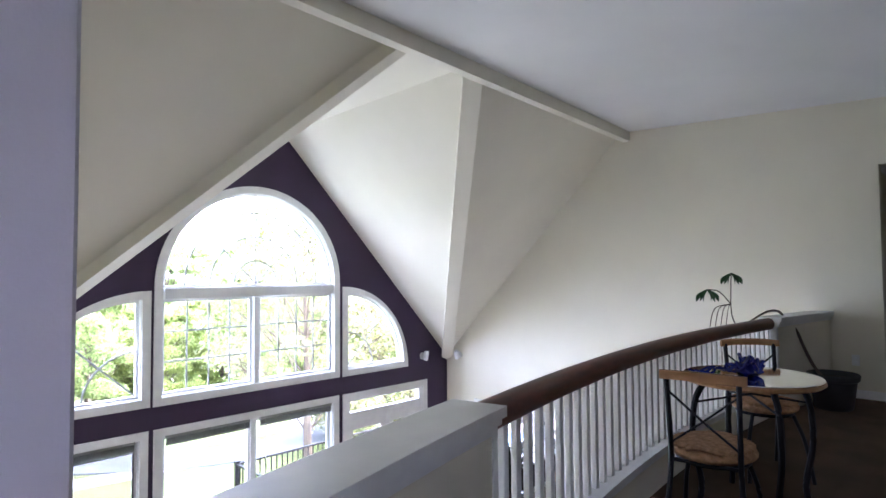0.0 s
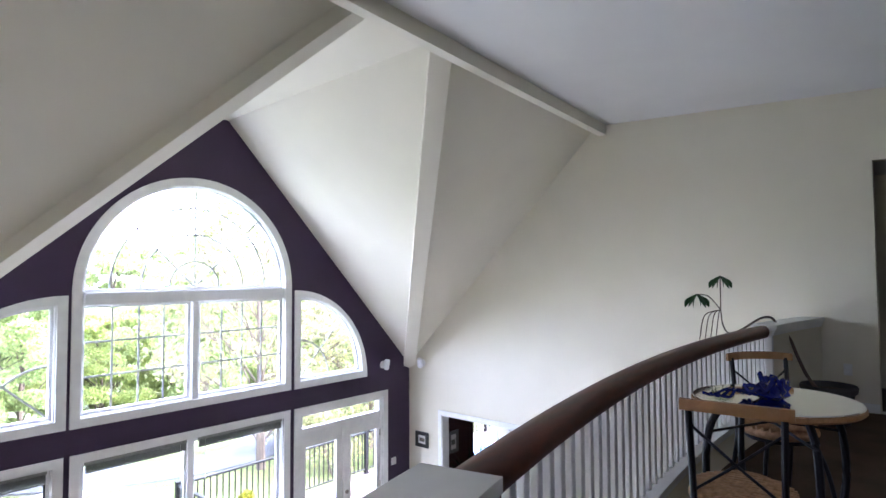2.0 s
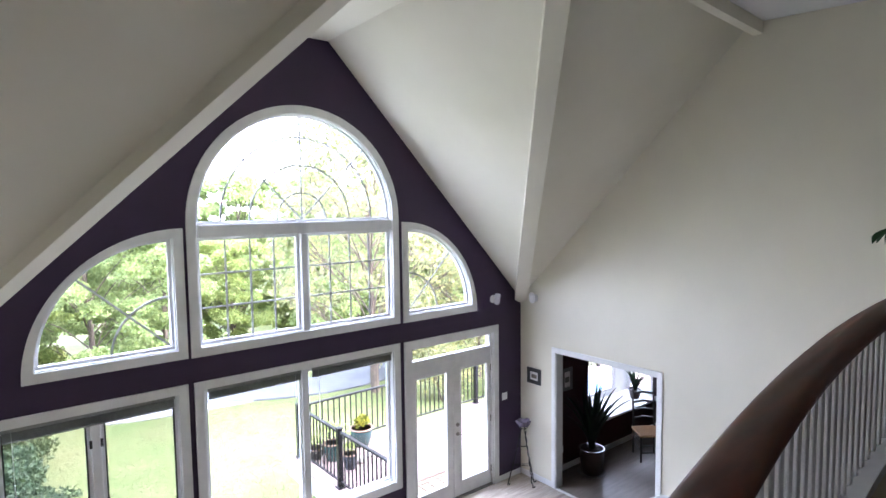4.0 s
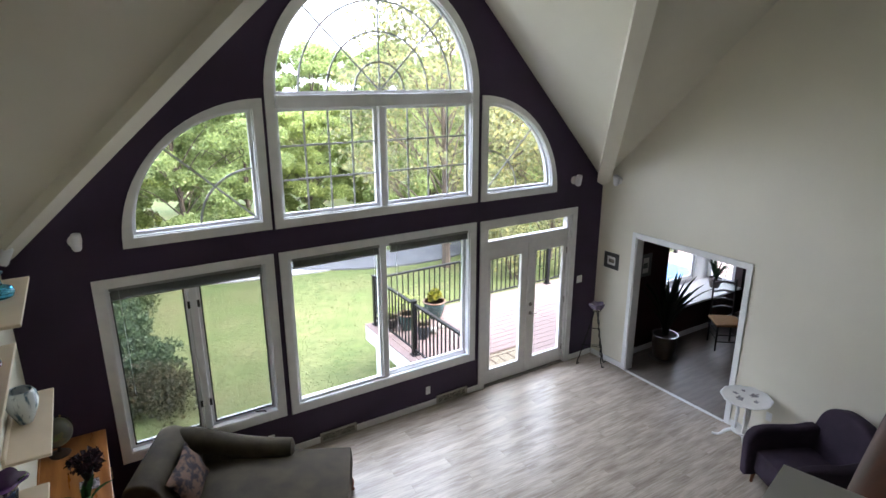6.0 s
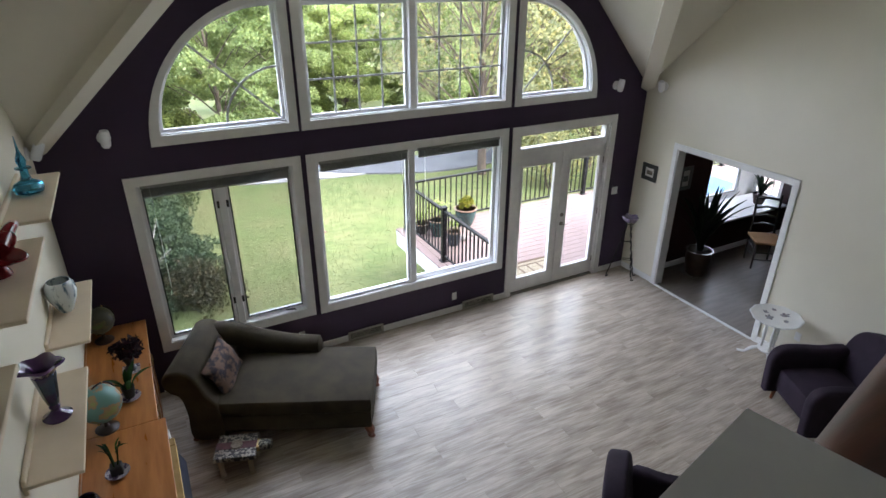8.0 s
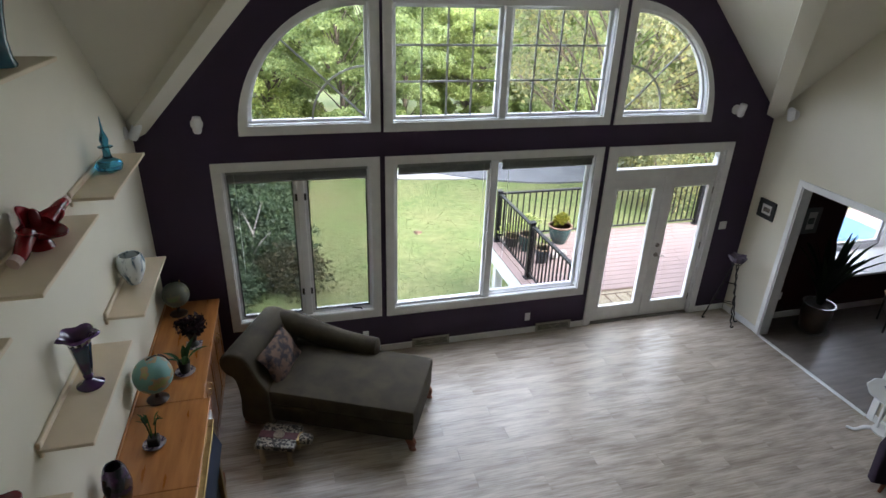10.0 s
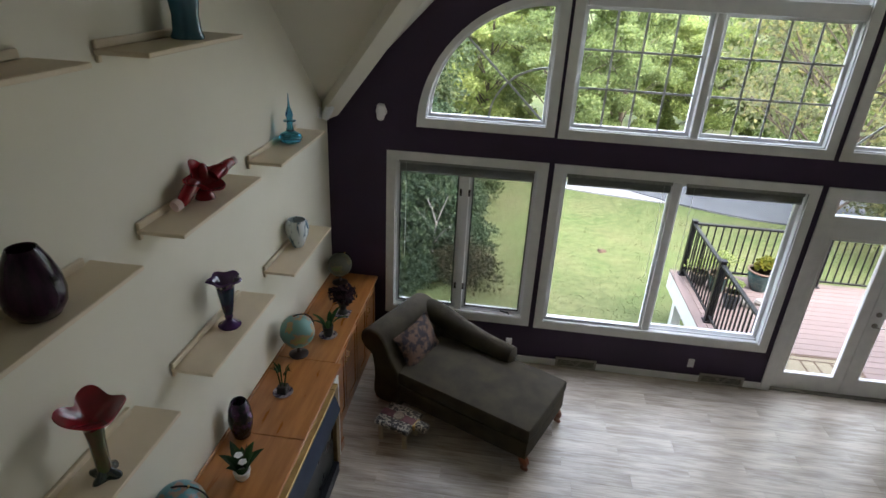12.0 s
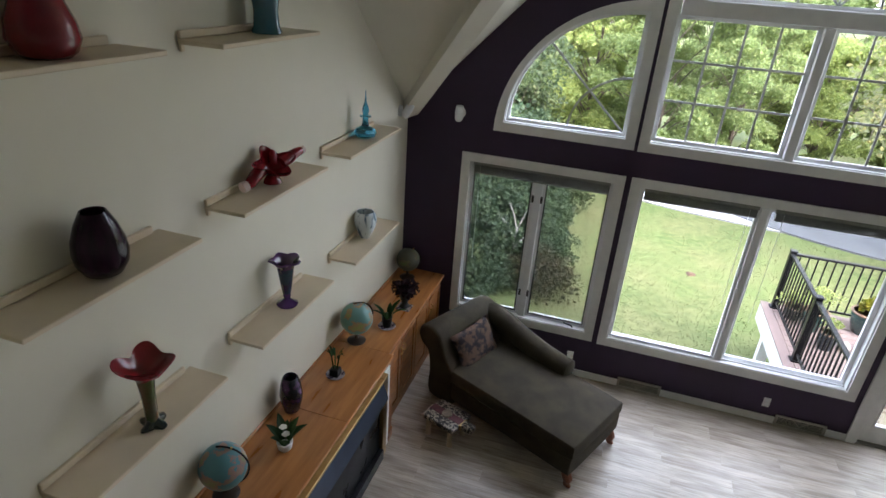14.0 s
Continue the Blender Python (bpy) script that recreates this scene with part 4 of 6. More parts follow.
def deck_rail(a, b, posts, name="deck_railing"):
    """Square posts, two rails and slim balusters of black metal."""
    a, b = Vector(a), Vector(b)
    d = b - a
    r = thing(name, "black metal railing on the deck", "railing", tuple(a), math.degrees(math.atan2(d.y, d.x)), group="deck railings")
    ln = d.length
    part("top_rail", box(0, -0.03, RAIL_H - 0.035, ln, 0.03, RAIL_H, 0.005), BLACK_METAL, r)
    part("bottom_rail", box(0, -0.018, 0.09, ln, 0.018, 0.12, 0.004), BLACK_METAL, r)
    for x in posts:
        p = part("post", box(x - 0.04, -0.04, 0, x + 0.04, 0.04, RAIL_H + 0.03, 0.005), BLACK_METAL, r)
        part("post_cap", box(x - 0.05, -0.05, RAIL_H + 0.03, x + 0.05, 0.05, RAIL_H + 0.05, 0.006), BLACK_METAL, p)
        part("post_foot", box(x - 0.065, -0.065, 0, x + 0.065, 0.065, 0.02, 0.004), BLACK_METAL, p)
    me = mesh_of(box(-0.009, -0.009, 0.12, 0.009, 0.009, RAIL_H - 0.035), "baluster", BLACK_METAL)
    k = int(ln / 0.115)
    for i in range(1, k):
        x = ln * i / k
        if all(abs(x - q) > 0.05 for q in posts):
            part("baluster", me, BLACK_METAL, r).location = (x, 0, 0)
    return r


deck_rail((5.0, 0.2, DZ), (5.0, 3.1, DZ), (1.43, 2.9))
deck_rail((5.0, 3.12, DZ), (9.25, 3.12, DZ), (2.1, 4.25))
deck_rail((9.35, 3.12, DZ), (15.9, 3.12, DZ), (2.2, 4.4))
GLAZE = mat("blue_green_glazed_pottery", (0.045, 0.10, 0.095), (0.02, 0.05, 0.05), 5, 0.25, coat=0.5)
TERRA = mat("pale_clay_rim", (0.20, 0.125, 0.08), None, 8, 0.6)
SOIL = mat("dark_soil", (0.035, 0.024, 0.017), None, 30, 0.95, 0.6, 90)


def pot(name, at, r, h, glaze, label, plant=None, seed=1, count=500, spread=0.2, size=0.07, rise=0.12):
    t = thing(name, label, "plant pot", at, group="planters on the deck")
    part("pot", lathe([(r * 0.62, 0), (r * 0.66, 0.01), (r * 0.9, h * 0.5), (r * 0.98, h * 0.86), (r * 0.96, h * 0.9), (r * 0.86, h * 0.9), (r * 0.84, h * 0.82)], 28), glaze, t, "", True)
    part("rim", lathe([(r * 0.9, h * 0.93), (r * 1.04, h * 0.94), (r * 1.05, h * 0.97), (r * 0.9, h), (r * 0.86, h * 0.93)], 28), TERRA, t, "pale clay rim", True)
    part("soil", lathe([(0.0, h * 0.88), (r * 0.86, h * 0.87), (r * 0.5, h * 0.80)], 20), SOIL, t)
    if plant:
        me = leaves([(0, 0, h + rise), (spread * 0.4, 0.03, h + rise * 0.7), (-spread * 0.4, -0.05, h + rise * 0.8), (0.04, spread * 0.45, h + rise * 0.6)], [spread * 0.55] * 4, count, size, seed)
        me.materials.append(plant)
        part("plant", me, plant, t)
    return t


LIME = leaf_mat("lime_yellow_leaves", (0.09, 0.12, 0.015), (0.22, 0.21, 0.02), (0.36, 0.32, 0.04))
pot("planter", (6.12, 2.84, DZ), 0.215, 0.34, GLAZE, "large blue-green glazed pot with yellow foliage", LIME, 3, 260, 0.16)
pot("planter", (5.40, 2.62, DZ), 0.165, 0.32, GLAZE, "tall blue-green glazed pot with trailing stems", LEAF_B, 4, 260, 0.30, 0.045, 0.26)
pot("planter", (5.46, 2.12, DZ), 0.13, 0.27, mat("slate_blue_pottery", (0.04, 0.05, 0.065), None, 6, 0.4), "slate-coloured pot with small flowers", LEAF_B, 6, 140, 0.16, 0.045, 0.12)
pot("planter", (5.2, 2.86, DZ), 0.15, 0.2, mat("dark_pottery", (0.03, 0.03, 0.03), None, 6, 0.4), "small dark pot with straggling greenery", LEAF_B, 7, 180, 0.28, 0.045, 0.1)
for i, (x, y, r) in enumerate(((5.72, 2.2, 0.085), (5.95, 2.3, 0.07))):
    solid("garden_stone", turned(lathe([(0.0, 0), (r * 0.8, 0.01), (r, r * 0.6), (r * 0.7, r * 1.15), (0.0, r * 1.3)], 14, 2, 0.06), Matrix.Translation((x, y, DZ))), mat("pale_stone_%s" % "ab"[i], (0.4, 0.37, 0.33), (0.3, 0.27, 0.24), 10, 0.8, 0.2, 50), "rounded pale stone on the deck boards", "stone", "", "stones on the deck", True)
MATM = mat("woven_door_mat", (0.30, 0.25, 0.17), (0.24, 0.2, 0.13), 30, 0.95, 0.6, 200)
MATD = mat("brown_mat_border", (0.12, 0.075, 0.045), None, 30, 0.95, 0.6, 200)
dm = thing("doormat", "tan and brown patterned doormat on the deck", "doormat", (5.62, 0.42, DZ))
part("field", box(0, 0, 0.0, 1.05, 0.56, 0.012, 0.004), MATM, dm)
for q in ((0, 0, 1.05, 0.05), (0, 0.51, 1.05, 0.56), (0, 0.05, 0.05, 0.51), (1.0, 0.05, 1.05, 0.51), (0.12, 0.12, 0.93, 0.14), (0.12, 0.42, 0.93, 0.44), (0.32, 0.14, 0.345, 0.42), (0.70, 0.14, 0.725, 0.42), (0.5, 0.14, 0.52, 0.42)):
    part("stripe", box(q[0], q[1], 0.012, q[2], q[3], 0.016), MATD, dm)
spa = thing("covered_pool", "low round-cornered pool under a blue cover", "pool", (10.35, 0.98, DZ))
part("wall", box(0, 0, 0, 1.6, 1.4, 0.32, 0.08, 3), VINYL, spa)
part("cover", box(0.06, 0.06, 0.32, 1.54, 1.34, 0.37, 0.02, 2), mat("wrinkled_blue_cover", (0.045, 0.13, 0.25), (0.02, 0.075, 0.17), 3, 0.6, 0.8, 9), spa, "wrinkled blue cover")

# ---- the dining room beyond the opening ----
DE, DN = 11.5, -0.40
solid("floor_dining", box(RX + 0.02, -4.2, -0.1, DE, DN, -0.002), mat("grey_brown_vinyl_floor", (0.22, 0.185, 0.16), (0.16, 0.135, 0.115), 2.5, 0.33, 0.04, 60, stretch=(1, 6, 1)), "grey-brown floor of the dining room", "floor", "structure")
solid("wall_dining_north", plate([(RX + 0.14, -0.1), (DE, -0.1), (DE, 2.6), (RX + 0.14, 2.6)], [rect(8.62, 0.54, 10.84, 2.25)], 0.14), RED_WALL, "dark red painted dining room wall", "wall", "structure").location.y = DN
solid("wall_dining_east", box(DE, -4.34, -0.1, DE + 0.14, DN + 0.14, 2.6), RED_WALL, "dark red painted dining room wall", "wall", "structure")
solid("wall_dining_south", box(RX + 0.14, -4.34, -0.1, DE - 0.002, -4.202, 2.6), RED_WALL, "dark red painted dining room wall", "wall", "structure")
solid("ceiling_dining", box(RX + 0.14, -4.34, 2.602, DE + 0.14, DN + 0.14, 2.70), CEIL, "white dining room ceiling", "ceiling", "structure")
solid("bay_sill", box(8.622, DN - 0.025, 0.542, 10.838, 0.298, 0.58, 0.006), TRIM, "deep white window sill of the bay", "sill", "structure")
# head of the bay, extended outwards unseen to keep sky light off the dining room
solid("bay_head", box(8.50, DN + 0.142, 2.252, 11.6, 0.95, 2.36), TRIM, "white bay head with an added unseen overhang blocking sky light", "soffit", "structure")
solid("bay_cheek", box(8.50, DN + 0.142, 0.40, 8.618, 0.298, 2.25), TRIM, "white side of the bay window", "bay", "structure")
solid("bay_apron", box(8.50, DN + 0.142, -1.3, 10.94, 0.298, 0.538), VINYL, "white siding below the bay window", "bay", "structure")
w6 = thing("window_6", "white bay window in the dining room", "window", kind="structure")
fr6 = part("window_frame", plate(rect(8.5, 0.40, 10.94, 2.25), [rect(8.70, 0.66, 10.40, 2.17)], 0.1), VINYL, w6)
fr6.location.y = 0.30
part("sash", ring(rect(8.69, 0.65, 10.41, 2.18), rect(8.74, 0.70, 10.36, 2.13), 0.33, 0.37), VINYL, w6)
pane(rect(8.73, 0.69, 10.37, 2.14), 0.35, w6)
w7 = thing("window_7", "white gridded side window of the bay", "window", kind="structure")
part("window_frame", turned(plate(rect(-0.298, 0.54, 0.258, 2.25), [rect(-0.22, 0.66, 0.20, 2.17)], 0.1), Matrix.Translation((10.84, 0, 0)) @ EAST), VINYL, w7)
for y in (0.08, -0.06):
    part("muntin", box(10.87, y - 0.008, 0.66, 10.883, y + 0.008, 2.17), VINYL, w7)
for z in (0.96, 1.26, 1.56, 1.86):
    part("muntin", box(10.884, -0.2, z - 0.008, 10.895, 0.22, z + 0.008), VINYL, w7)
gp = part("pane", box(10.896, -0.2, 0.66, 10.90, 0.22, 2.17), PANE, w7)
gp.visible_shadow = False
solid("baseboard_dining", box(RX + 0.15, DN - 0.016, 0, DE - 0.002, DN - 0.002, 0.1, 0.004), TRIM, "white skirting board in the dining room", "baseboard", "structure")

DARK_POT = mat("dark_brown_pottery", (0.05, 0.028, 0.02), (0.03, 0.018, 0.013), 6, 0.35, coat=0.3)


def blades(n, length, width, seed, lean=0.5, bm=None):
    """Long strap leaves that rise and arch over."""
    rg = random.Random(seed)
    own = bmesh.new()
    for k in range(n):
        a, ln, le = rg.uniform(0, 6.28), length * rg.uniform(0.55, 1.0), lean * rg.uniform(0.15, 1.0)
        d, s = Vector((math.cos(a), math.sin(a), 0)), Vector((-math.sin(a), math.cos(a), 0))
        prev = None
        for i in range(7):
            t = i / 6
            c = d * (0.03 + ln * le * t ** 1.8) + Vector((0, 0, ln * (t - 0.35 * le * t ** 3)))
            w = width * (0.6 + 0.5 * math.sin(t * 2.6)) * (1 - t ** 4 * 0.95)
            row = [own.verts.new(c - s * w), own.verts.new(c + d * 0.25 * w - Vector((0, 0, 0.2 * w))), own.verts.new(c + s * w)]
            if prev:
                own.faces.new((prev[0], prev[1], row[1], row[0]))
                own.faces.new((prev[1], prev[2], row[2], row[1]))
            prev = row
    return join(bm, own)


# darker copy of LEAF_IN, with the dim dining room's shade in its colour
LEAF_IN_SHADED = leaf_mat("shaded_house_plant_leaves", (0.005, 0.013, 0.007), (0.010, 0.024, 0.012), (0.02, 0.042, 0.018))
fp = thing("floor_plant", "tall strap-leaved plant in a dark pot on a saucer", "plant", (8.22, -0.78, 0))
part("saucer", lathe([(0.0, 0), (0.17, 0), (0.23, 0.035), (0.22, 0.04), (0.16, 0.012), (0.0, 0.012)], 24), mat("grey_saucer", (0.16, 0.15, 0.14), None, 8, 0.4), fp, "grey ceramic saucer", True)
part("pot", lathe([(0.13, 0.012), (0.16, 0.05), (0.195, 0.30), (0.185, 0.40), (0.205, 0.43), (0.18, 0.43), (0.16, 0.39)], 24), DARK_POT, fp, "", True)
part("soil", lathe([(0.0, 0.425), (0.178, 0.42), (0.1, 0.38)], 16), SOIL, fp)
part("foliage", turned(blades(60, 1.15, 0.038, 4, 0.6), Matrix.Translation((0, 0, 0.38))), LEAF_IN_SHADED, fp)
sp = thing("sill_plant", "arching house plant on the white window seat", "plant", (10.45, -0.12, 0.581))
part("pot", lathe([(0.08, 0), (0.12, 0.16), (0.125, 0.18), (0.11, 0.18), (0.1, 0.15)], 18), DARK_POT, sp, "", True)
part("foliage", turned(blades(22, 0.62, 0.025, 9, 0.9), Matrix.Translation((0, 0, 0.14))), LEAF_IN_SHADED, sp)

BLACKWOOD = mat("black_painted_wood", (0.018, 0.014, 0.012), None, 8, 0.35)
RUSH = mat("tan_woven_rush", (0.42, 0.24, 0.11), (0.30, 0.16, 0.07), 40, 0.8, 0.6, 120)


def ladder_chair(at, rz):
    c = thing("ladderback_chair", "black ladder-back chair with a tan woven seat", "chair", at, rz, group="dining chairs")
    for x, y, h in ((-0.19, -0.2, 0.46), (0.19, -0.2, 0.46), (-0.18, 0.2, 1.12), (0.18, 0.2, 1.12)):
        part("leg", tube([(x, y, 0), (x, y, 0.46), (x, y + (0.06 if h > 0.5 else 0), h)], [0.015, 0.019, 0.015], 8), BLACKWOOD, c)
    part("seat", box(-0.22, -0.23, 0.43, 0.22, 0.22, 0.475, 0.018, 2), RUSH, c, "tan woven seat")
    for z in (0.60, 0.74, 0.88, 1.03):
        y = 0.2 + 0.06 * (z - 0.46) / 0.59
        part("slat", tube([(-0.18, y, z), (0, y + 0.03, z + 0.02), (0.18, y, z)], 0.02, 6), BLACKWOOD, c)
    for z in (0.16, 0.28):
        for q in (((-0.19, -0.2, z), (0.19, -0.2, z)), ((-0.19, -0.2, z + 0.04), (-0.18, 0.2, z + 0.04)), ((0.19, -0.2, z + 0.04), (0.18, 0.2, z + 0.04))):
            part("stretcher", tube(q, 0.009, 6), BLACKWOOD, c)
    return c


lc = ladder_chair((9.45, -1.02, 0), -38)
copy_thing(lc, pose(9.0, -1.85, 0, 0, 0, 150))


def outlet(at, axis, label="ivory wall outlet plate"):
    o = thing("wall_outlet", label, "outlet", at, axis, group="wall plates")
    part("plate", box(-0.036, -0.008, -0.058, 0.036, 0, 0.058, 0.003), TRIM, o)
    for z in (-0.022, 0.022):
        part("socket", box(-0.016, -0.010, z - 0.013, 0.016, -0.008, z + 0.013, 0.002), VINYL, o)
    return o


FRAME_BLACK = mat("black_picture_frame", (0.015, 0.014, 0.014), None, 9, 0.4)
PAPER = mat("off_white_paper", (0.70, 0.68, 0.63), None, 9, 0.8)


def picture(at, rz, w, h, label, frame_m, inner):
    p = thing("framed_picture", label, "picture", at, rz)
    part("picture_frame", ring(rect(-w / 2, -h / 2, w / 2, h / 2), inset(-w / 2, -h / 2, w / 2, h / 2, 0.05), -0.022, 0, 0.003), frame_m, p)
    part("mount", box(-w / 2 + 0.045, -0.008, -h / 2 + 0.045, w / 2 - 0.045, -0.002, h / 2 - 0.045), PAPER, p, "pale paper mount")
    part("print", box(-w * 0.2, -0.0115, -h * 0.14, w * 0.2, -0.009, h * 0.1), inner, p, "small grey-brown print")
    return p


picture((RX - 0.001, -0.294, 1.66), 90 + 180, 0.27, 0.24, "small black-framed print on the cream wall", FRAME_BLACK, mat("grey_brown_print", (0.22, 0.18, 0.14), (0.08, 0.07, 0.06), 40, 0.7))
picture((8.05, DN - 0.001, 1.50), 0, 0.25, 0.36, "small grey-framed picture on the dark red wall", mat("grey_frame", (0.16, 0.16, 0.16), None, 9, 0.5), mat("dull_print", (0.2, 0.2, 0.19), (0.1, 0.1, 0.1), 30, 0.7))
outlet((7.93, DN - 0.001, 0.36), 0)

# ---- living room: shelves on the west wall ----
SHELF = mat("cream_shelf_paint", (0.72, 0.605, 0.435), (0.67, 0.56, 0.40), 4, 0.5, 0.03, 90)


def shelf(y0, y1, z):
    s = thing("wall_shelf", "cream painted floating shelf with a back ledge", "shelf", (0, y0, z), group="display shelves")
    ln = y1 - y0
    part("board", box(0.002, 0, -0.024, 0.275, ln, 0, 0.004), SHELF, s)
    part("ledge", box(0.002, 0.0, 0.0005, 0.026, ln - 0.06, 0.042, 0.008, 2), SHELF, s)
    part("bracket", box(0.002, 0.004, -0.06, 0.022, 0.03, -0.0245, 0.004), SHELF, s)
    return s


SHELVES = ((-1.96, -0.90, 2.90), (-3.325, -2.325, 2.922), (-4.68, -3.685, 2.925), (-1.86, -0.838, 1.925), (-3.254, -2.26, 1.963), (-4.62, -3.61, 1.985), (-3.38, -2.40, 3.845), (-4.75, -3.76, 3.855))
for y0, y1, z in SHELVES:
    shelf(y0, y1, z)

BLUE_GLASS = glass_mat("turquoise_glass", (0.08, 0.42, 0.68), 0.03)
RED_GLASS = mat("opaque_ruby_glass", (0.27, 0.012, 0.018), (0.14, 0.008, 0.012), 5, 0.2, coat=0.15)
CLEAR_GLASS = glass_mat("clear_glass", (0.93, 0.97, 0.98), 0.02)
PLUM_GLASS = mat("dark_plum_glass", (0.03, 0.007, 0.022), (0.013, 0.004, 0.011), 9, 0.16, spec=0.3, stretch=(3, 3, 0.4))
TEAL_GLASS = mat("dark_teal_glass", (0.02, 0.06, 0.10), (0.03, 0.015, 0.07), 9, 0.08, coat=0.6)
VIOLET = mat("violet_glass", (0.085, 0.03, 0.13), (0.05, 0.018, 0.09), 9, 0.08, coat=0.6)
GREEN_GLASS = mat("bottle_green_glass", (0.06, 0.12, 0.03), (0.14, 0.05, 0.03), 7, 0.08, coat=0.6, stretch=(1, 1, 0.4))
DARK_GLASS = mat("dark_green_glass", (0.012, 0.03, 0.022), None, 9, 0.06, coat=0.6)
STEEL_BLUE = mat("steel_blue_glass", (0.035, 0.14, 0.20), (0.02, 0.09, 0.13), 4, 0.1, coat=0.6, stretch=(1, 1, 0.3))

v = thing("perfume_bottle", "turquoise glass bottle with a tall spiked stopper", "bottle", (0.128, -1.38, 2.901))
part("bottle", lathe([(0.05, 0), (0.085, 0.015), (0.096, 0.045), (0.082, 0.075), (0.035, 0.10), (0.026, 0.13), (0.024, 0.175), (0.05, 0.18), (0.05, 0.186), (0.02, 0.187)], 28), BLUE_GLASS, v, "", True)
part("stopper", lathe([(0.02, 0.188), (0.026, 0.21), (0.032, 0.235), (0.025, 0.262), (0.010, 0.30), (0.006, 0.35), (0.003, 0.40), (0.0005, 0.405)], 18), BLUE_GLASS, v, "", True)

v = thing("glass_sculpture", "ruby red freeform glass bowl with pulled arms", "glass bowl", (0.115, -2.79, 2.924), -15)
bowl = lathe([(0.02, 0.0), (0.06, 0.01), (0.09, 0.04), (0.125, 0.095), (0.12, 0.098), (0.082, 0.05), (0.05, 0.025), (0.001, 0.015)], 48, 4, 0.28, 1.5)
part("bowl", turned(bowl, Matrix.Translation((-0.02, 0, 0.075)) @ Matrix.Rotation(radians(34), 4, "Y") @ Matrix.Diagonal((0.85, 1.15, 0.95, 1))), RED_GLASS, v, "", True)
part("arm", tube(smooth_path([(0.0, 0.08, 0.11), (0.0, 0.15, 0.135), (0.0, 0.22, 0.155), (0.0, 0.26, 0.16)], 5), [0.045 - 0.0012 * i for i in range(16)], 12), RED_GLASS, v, "", True)
part("arm_tip", tube([(0.0, 0.262, 0.161), (0.0, 0.285, 0.164)], [0.027, 0.026], 12), mat("frosted_pink_glass", (0.62, 0.45, 0.42), None, 8, 0.3), v, "pale frosted tip")
part("arm", tube(smooth_path([(0.0, -0.08, 0.11), (0.02, -0.15, 0.085), (0.03, -0.20, 0.055), (0.03, -0.23, 0.045)], 5), [0.045 - 0.0008 * i for i in range(16)], 12), RED_GLASS, v, "", True)
part("arm_tip", tube([(0.03, -0.232, 0.044), (0.03, -0.27, 0.035)], [0.034, 0.033], 12), bpy.data.materials["frosted_pink_glass"], v, "pale frosted tip")
part("lobe", turned(lathe([(0.03, 0), (0.03, 0.04), (0.022, 0.075), (0.006, 0.09)], 14), Matrix.Translation((-0.03, 0.04, 0.115))), RED_GLASS, v, "", True)
part("base", lathe([(0.06, 0.0), (0.055, 0.02), (0.035, 0.05), (0.001, 0.07)], 20), RED_GLASS, v, "", True)

solid("egg_vase", turned(lathe([(0.05, 0.0), (0.08, 0.012), (0.108, 0.06), (0.115, 0.11), (0.108, 0.17), (0.084, 0.24), (0.062, 0.285), (0.054, 0.30), (0.048, 0.297), (0.058, 0.27), (0.074, 0.22), (0.0, 0.04)], 36), Matrix.Translation((0.14, -4.17, 2.926))),
      PLUM_GLASS, "dark plum glass egg-shaped vase on a shelf", "vase", smooth=True)

v = thing("art_glass_vase", "clear glass vase with smoky blue streaks", "vase", (0.112, -1.325, 1.926))
part("glass", lathe([(0.045, 0.0), (0.052, 0.012), (0.06, 0.03), (0.098, 0.12), (0.108, 0.18), (0.098, 0.235), (0.08, 0.258), (0.074, 0.258), (0.09, 0.23), (0.10, 0.18), (0.09, 0.12), (0.035, 0.03)], 30),
     mat("milky_blue_streaked_glass", (0.66, 0.72, 0.74), (0.09, 0.16, 0.23), 4, 0.08, coat=0.6, stretch=(6, 6, 1.5), contrast=(0.36, 0.50)), v, "", True)
part("foot", lathe([(0.045, 0.0), (0.047, 0.005), (0.042, 0.011)], 24), CLEAR_GLASS, v, "clear glass foot", True)

v = thing("trumpet_vase", "teal and violet glass trumpet vase with ruffled lip", "vase", (0.133, -2.725, 1.964))
part("foot", lathe([(0.075, 0.0), (0.078, 0.008), (0.05, 0.025), (0.022, 0.05), (0.03, 0.075), (0.02, 0.095)], 26), VIOLET, v, "violet glass foot", True)
part("body", lathe([(0.03, 0.097), (0.04, 0.15), (0.05, 0.23), (0.06, 0.30), (0.05, 0.31)], 36, 9, 0.05), TEAL_GLASS, v, "", True)
part("lip", lathe([(0.05, 0.29), (0.07, 0.33), (0.10, 0.365), (0.108, 0.36), (0.10, 0.372), (0.065, 0.345), (0.045, 0.30)], 48, 5, 0.13, 2.0), VIOLET, v, "ruffled violet lip", True)

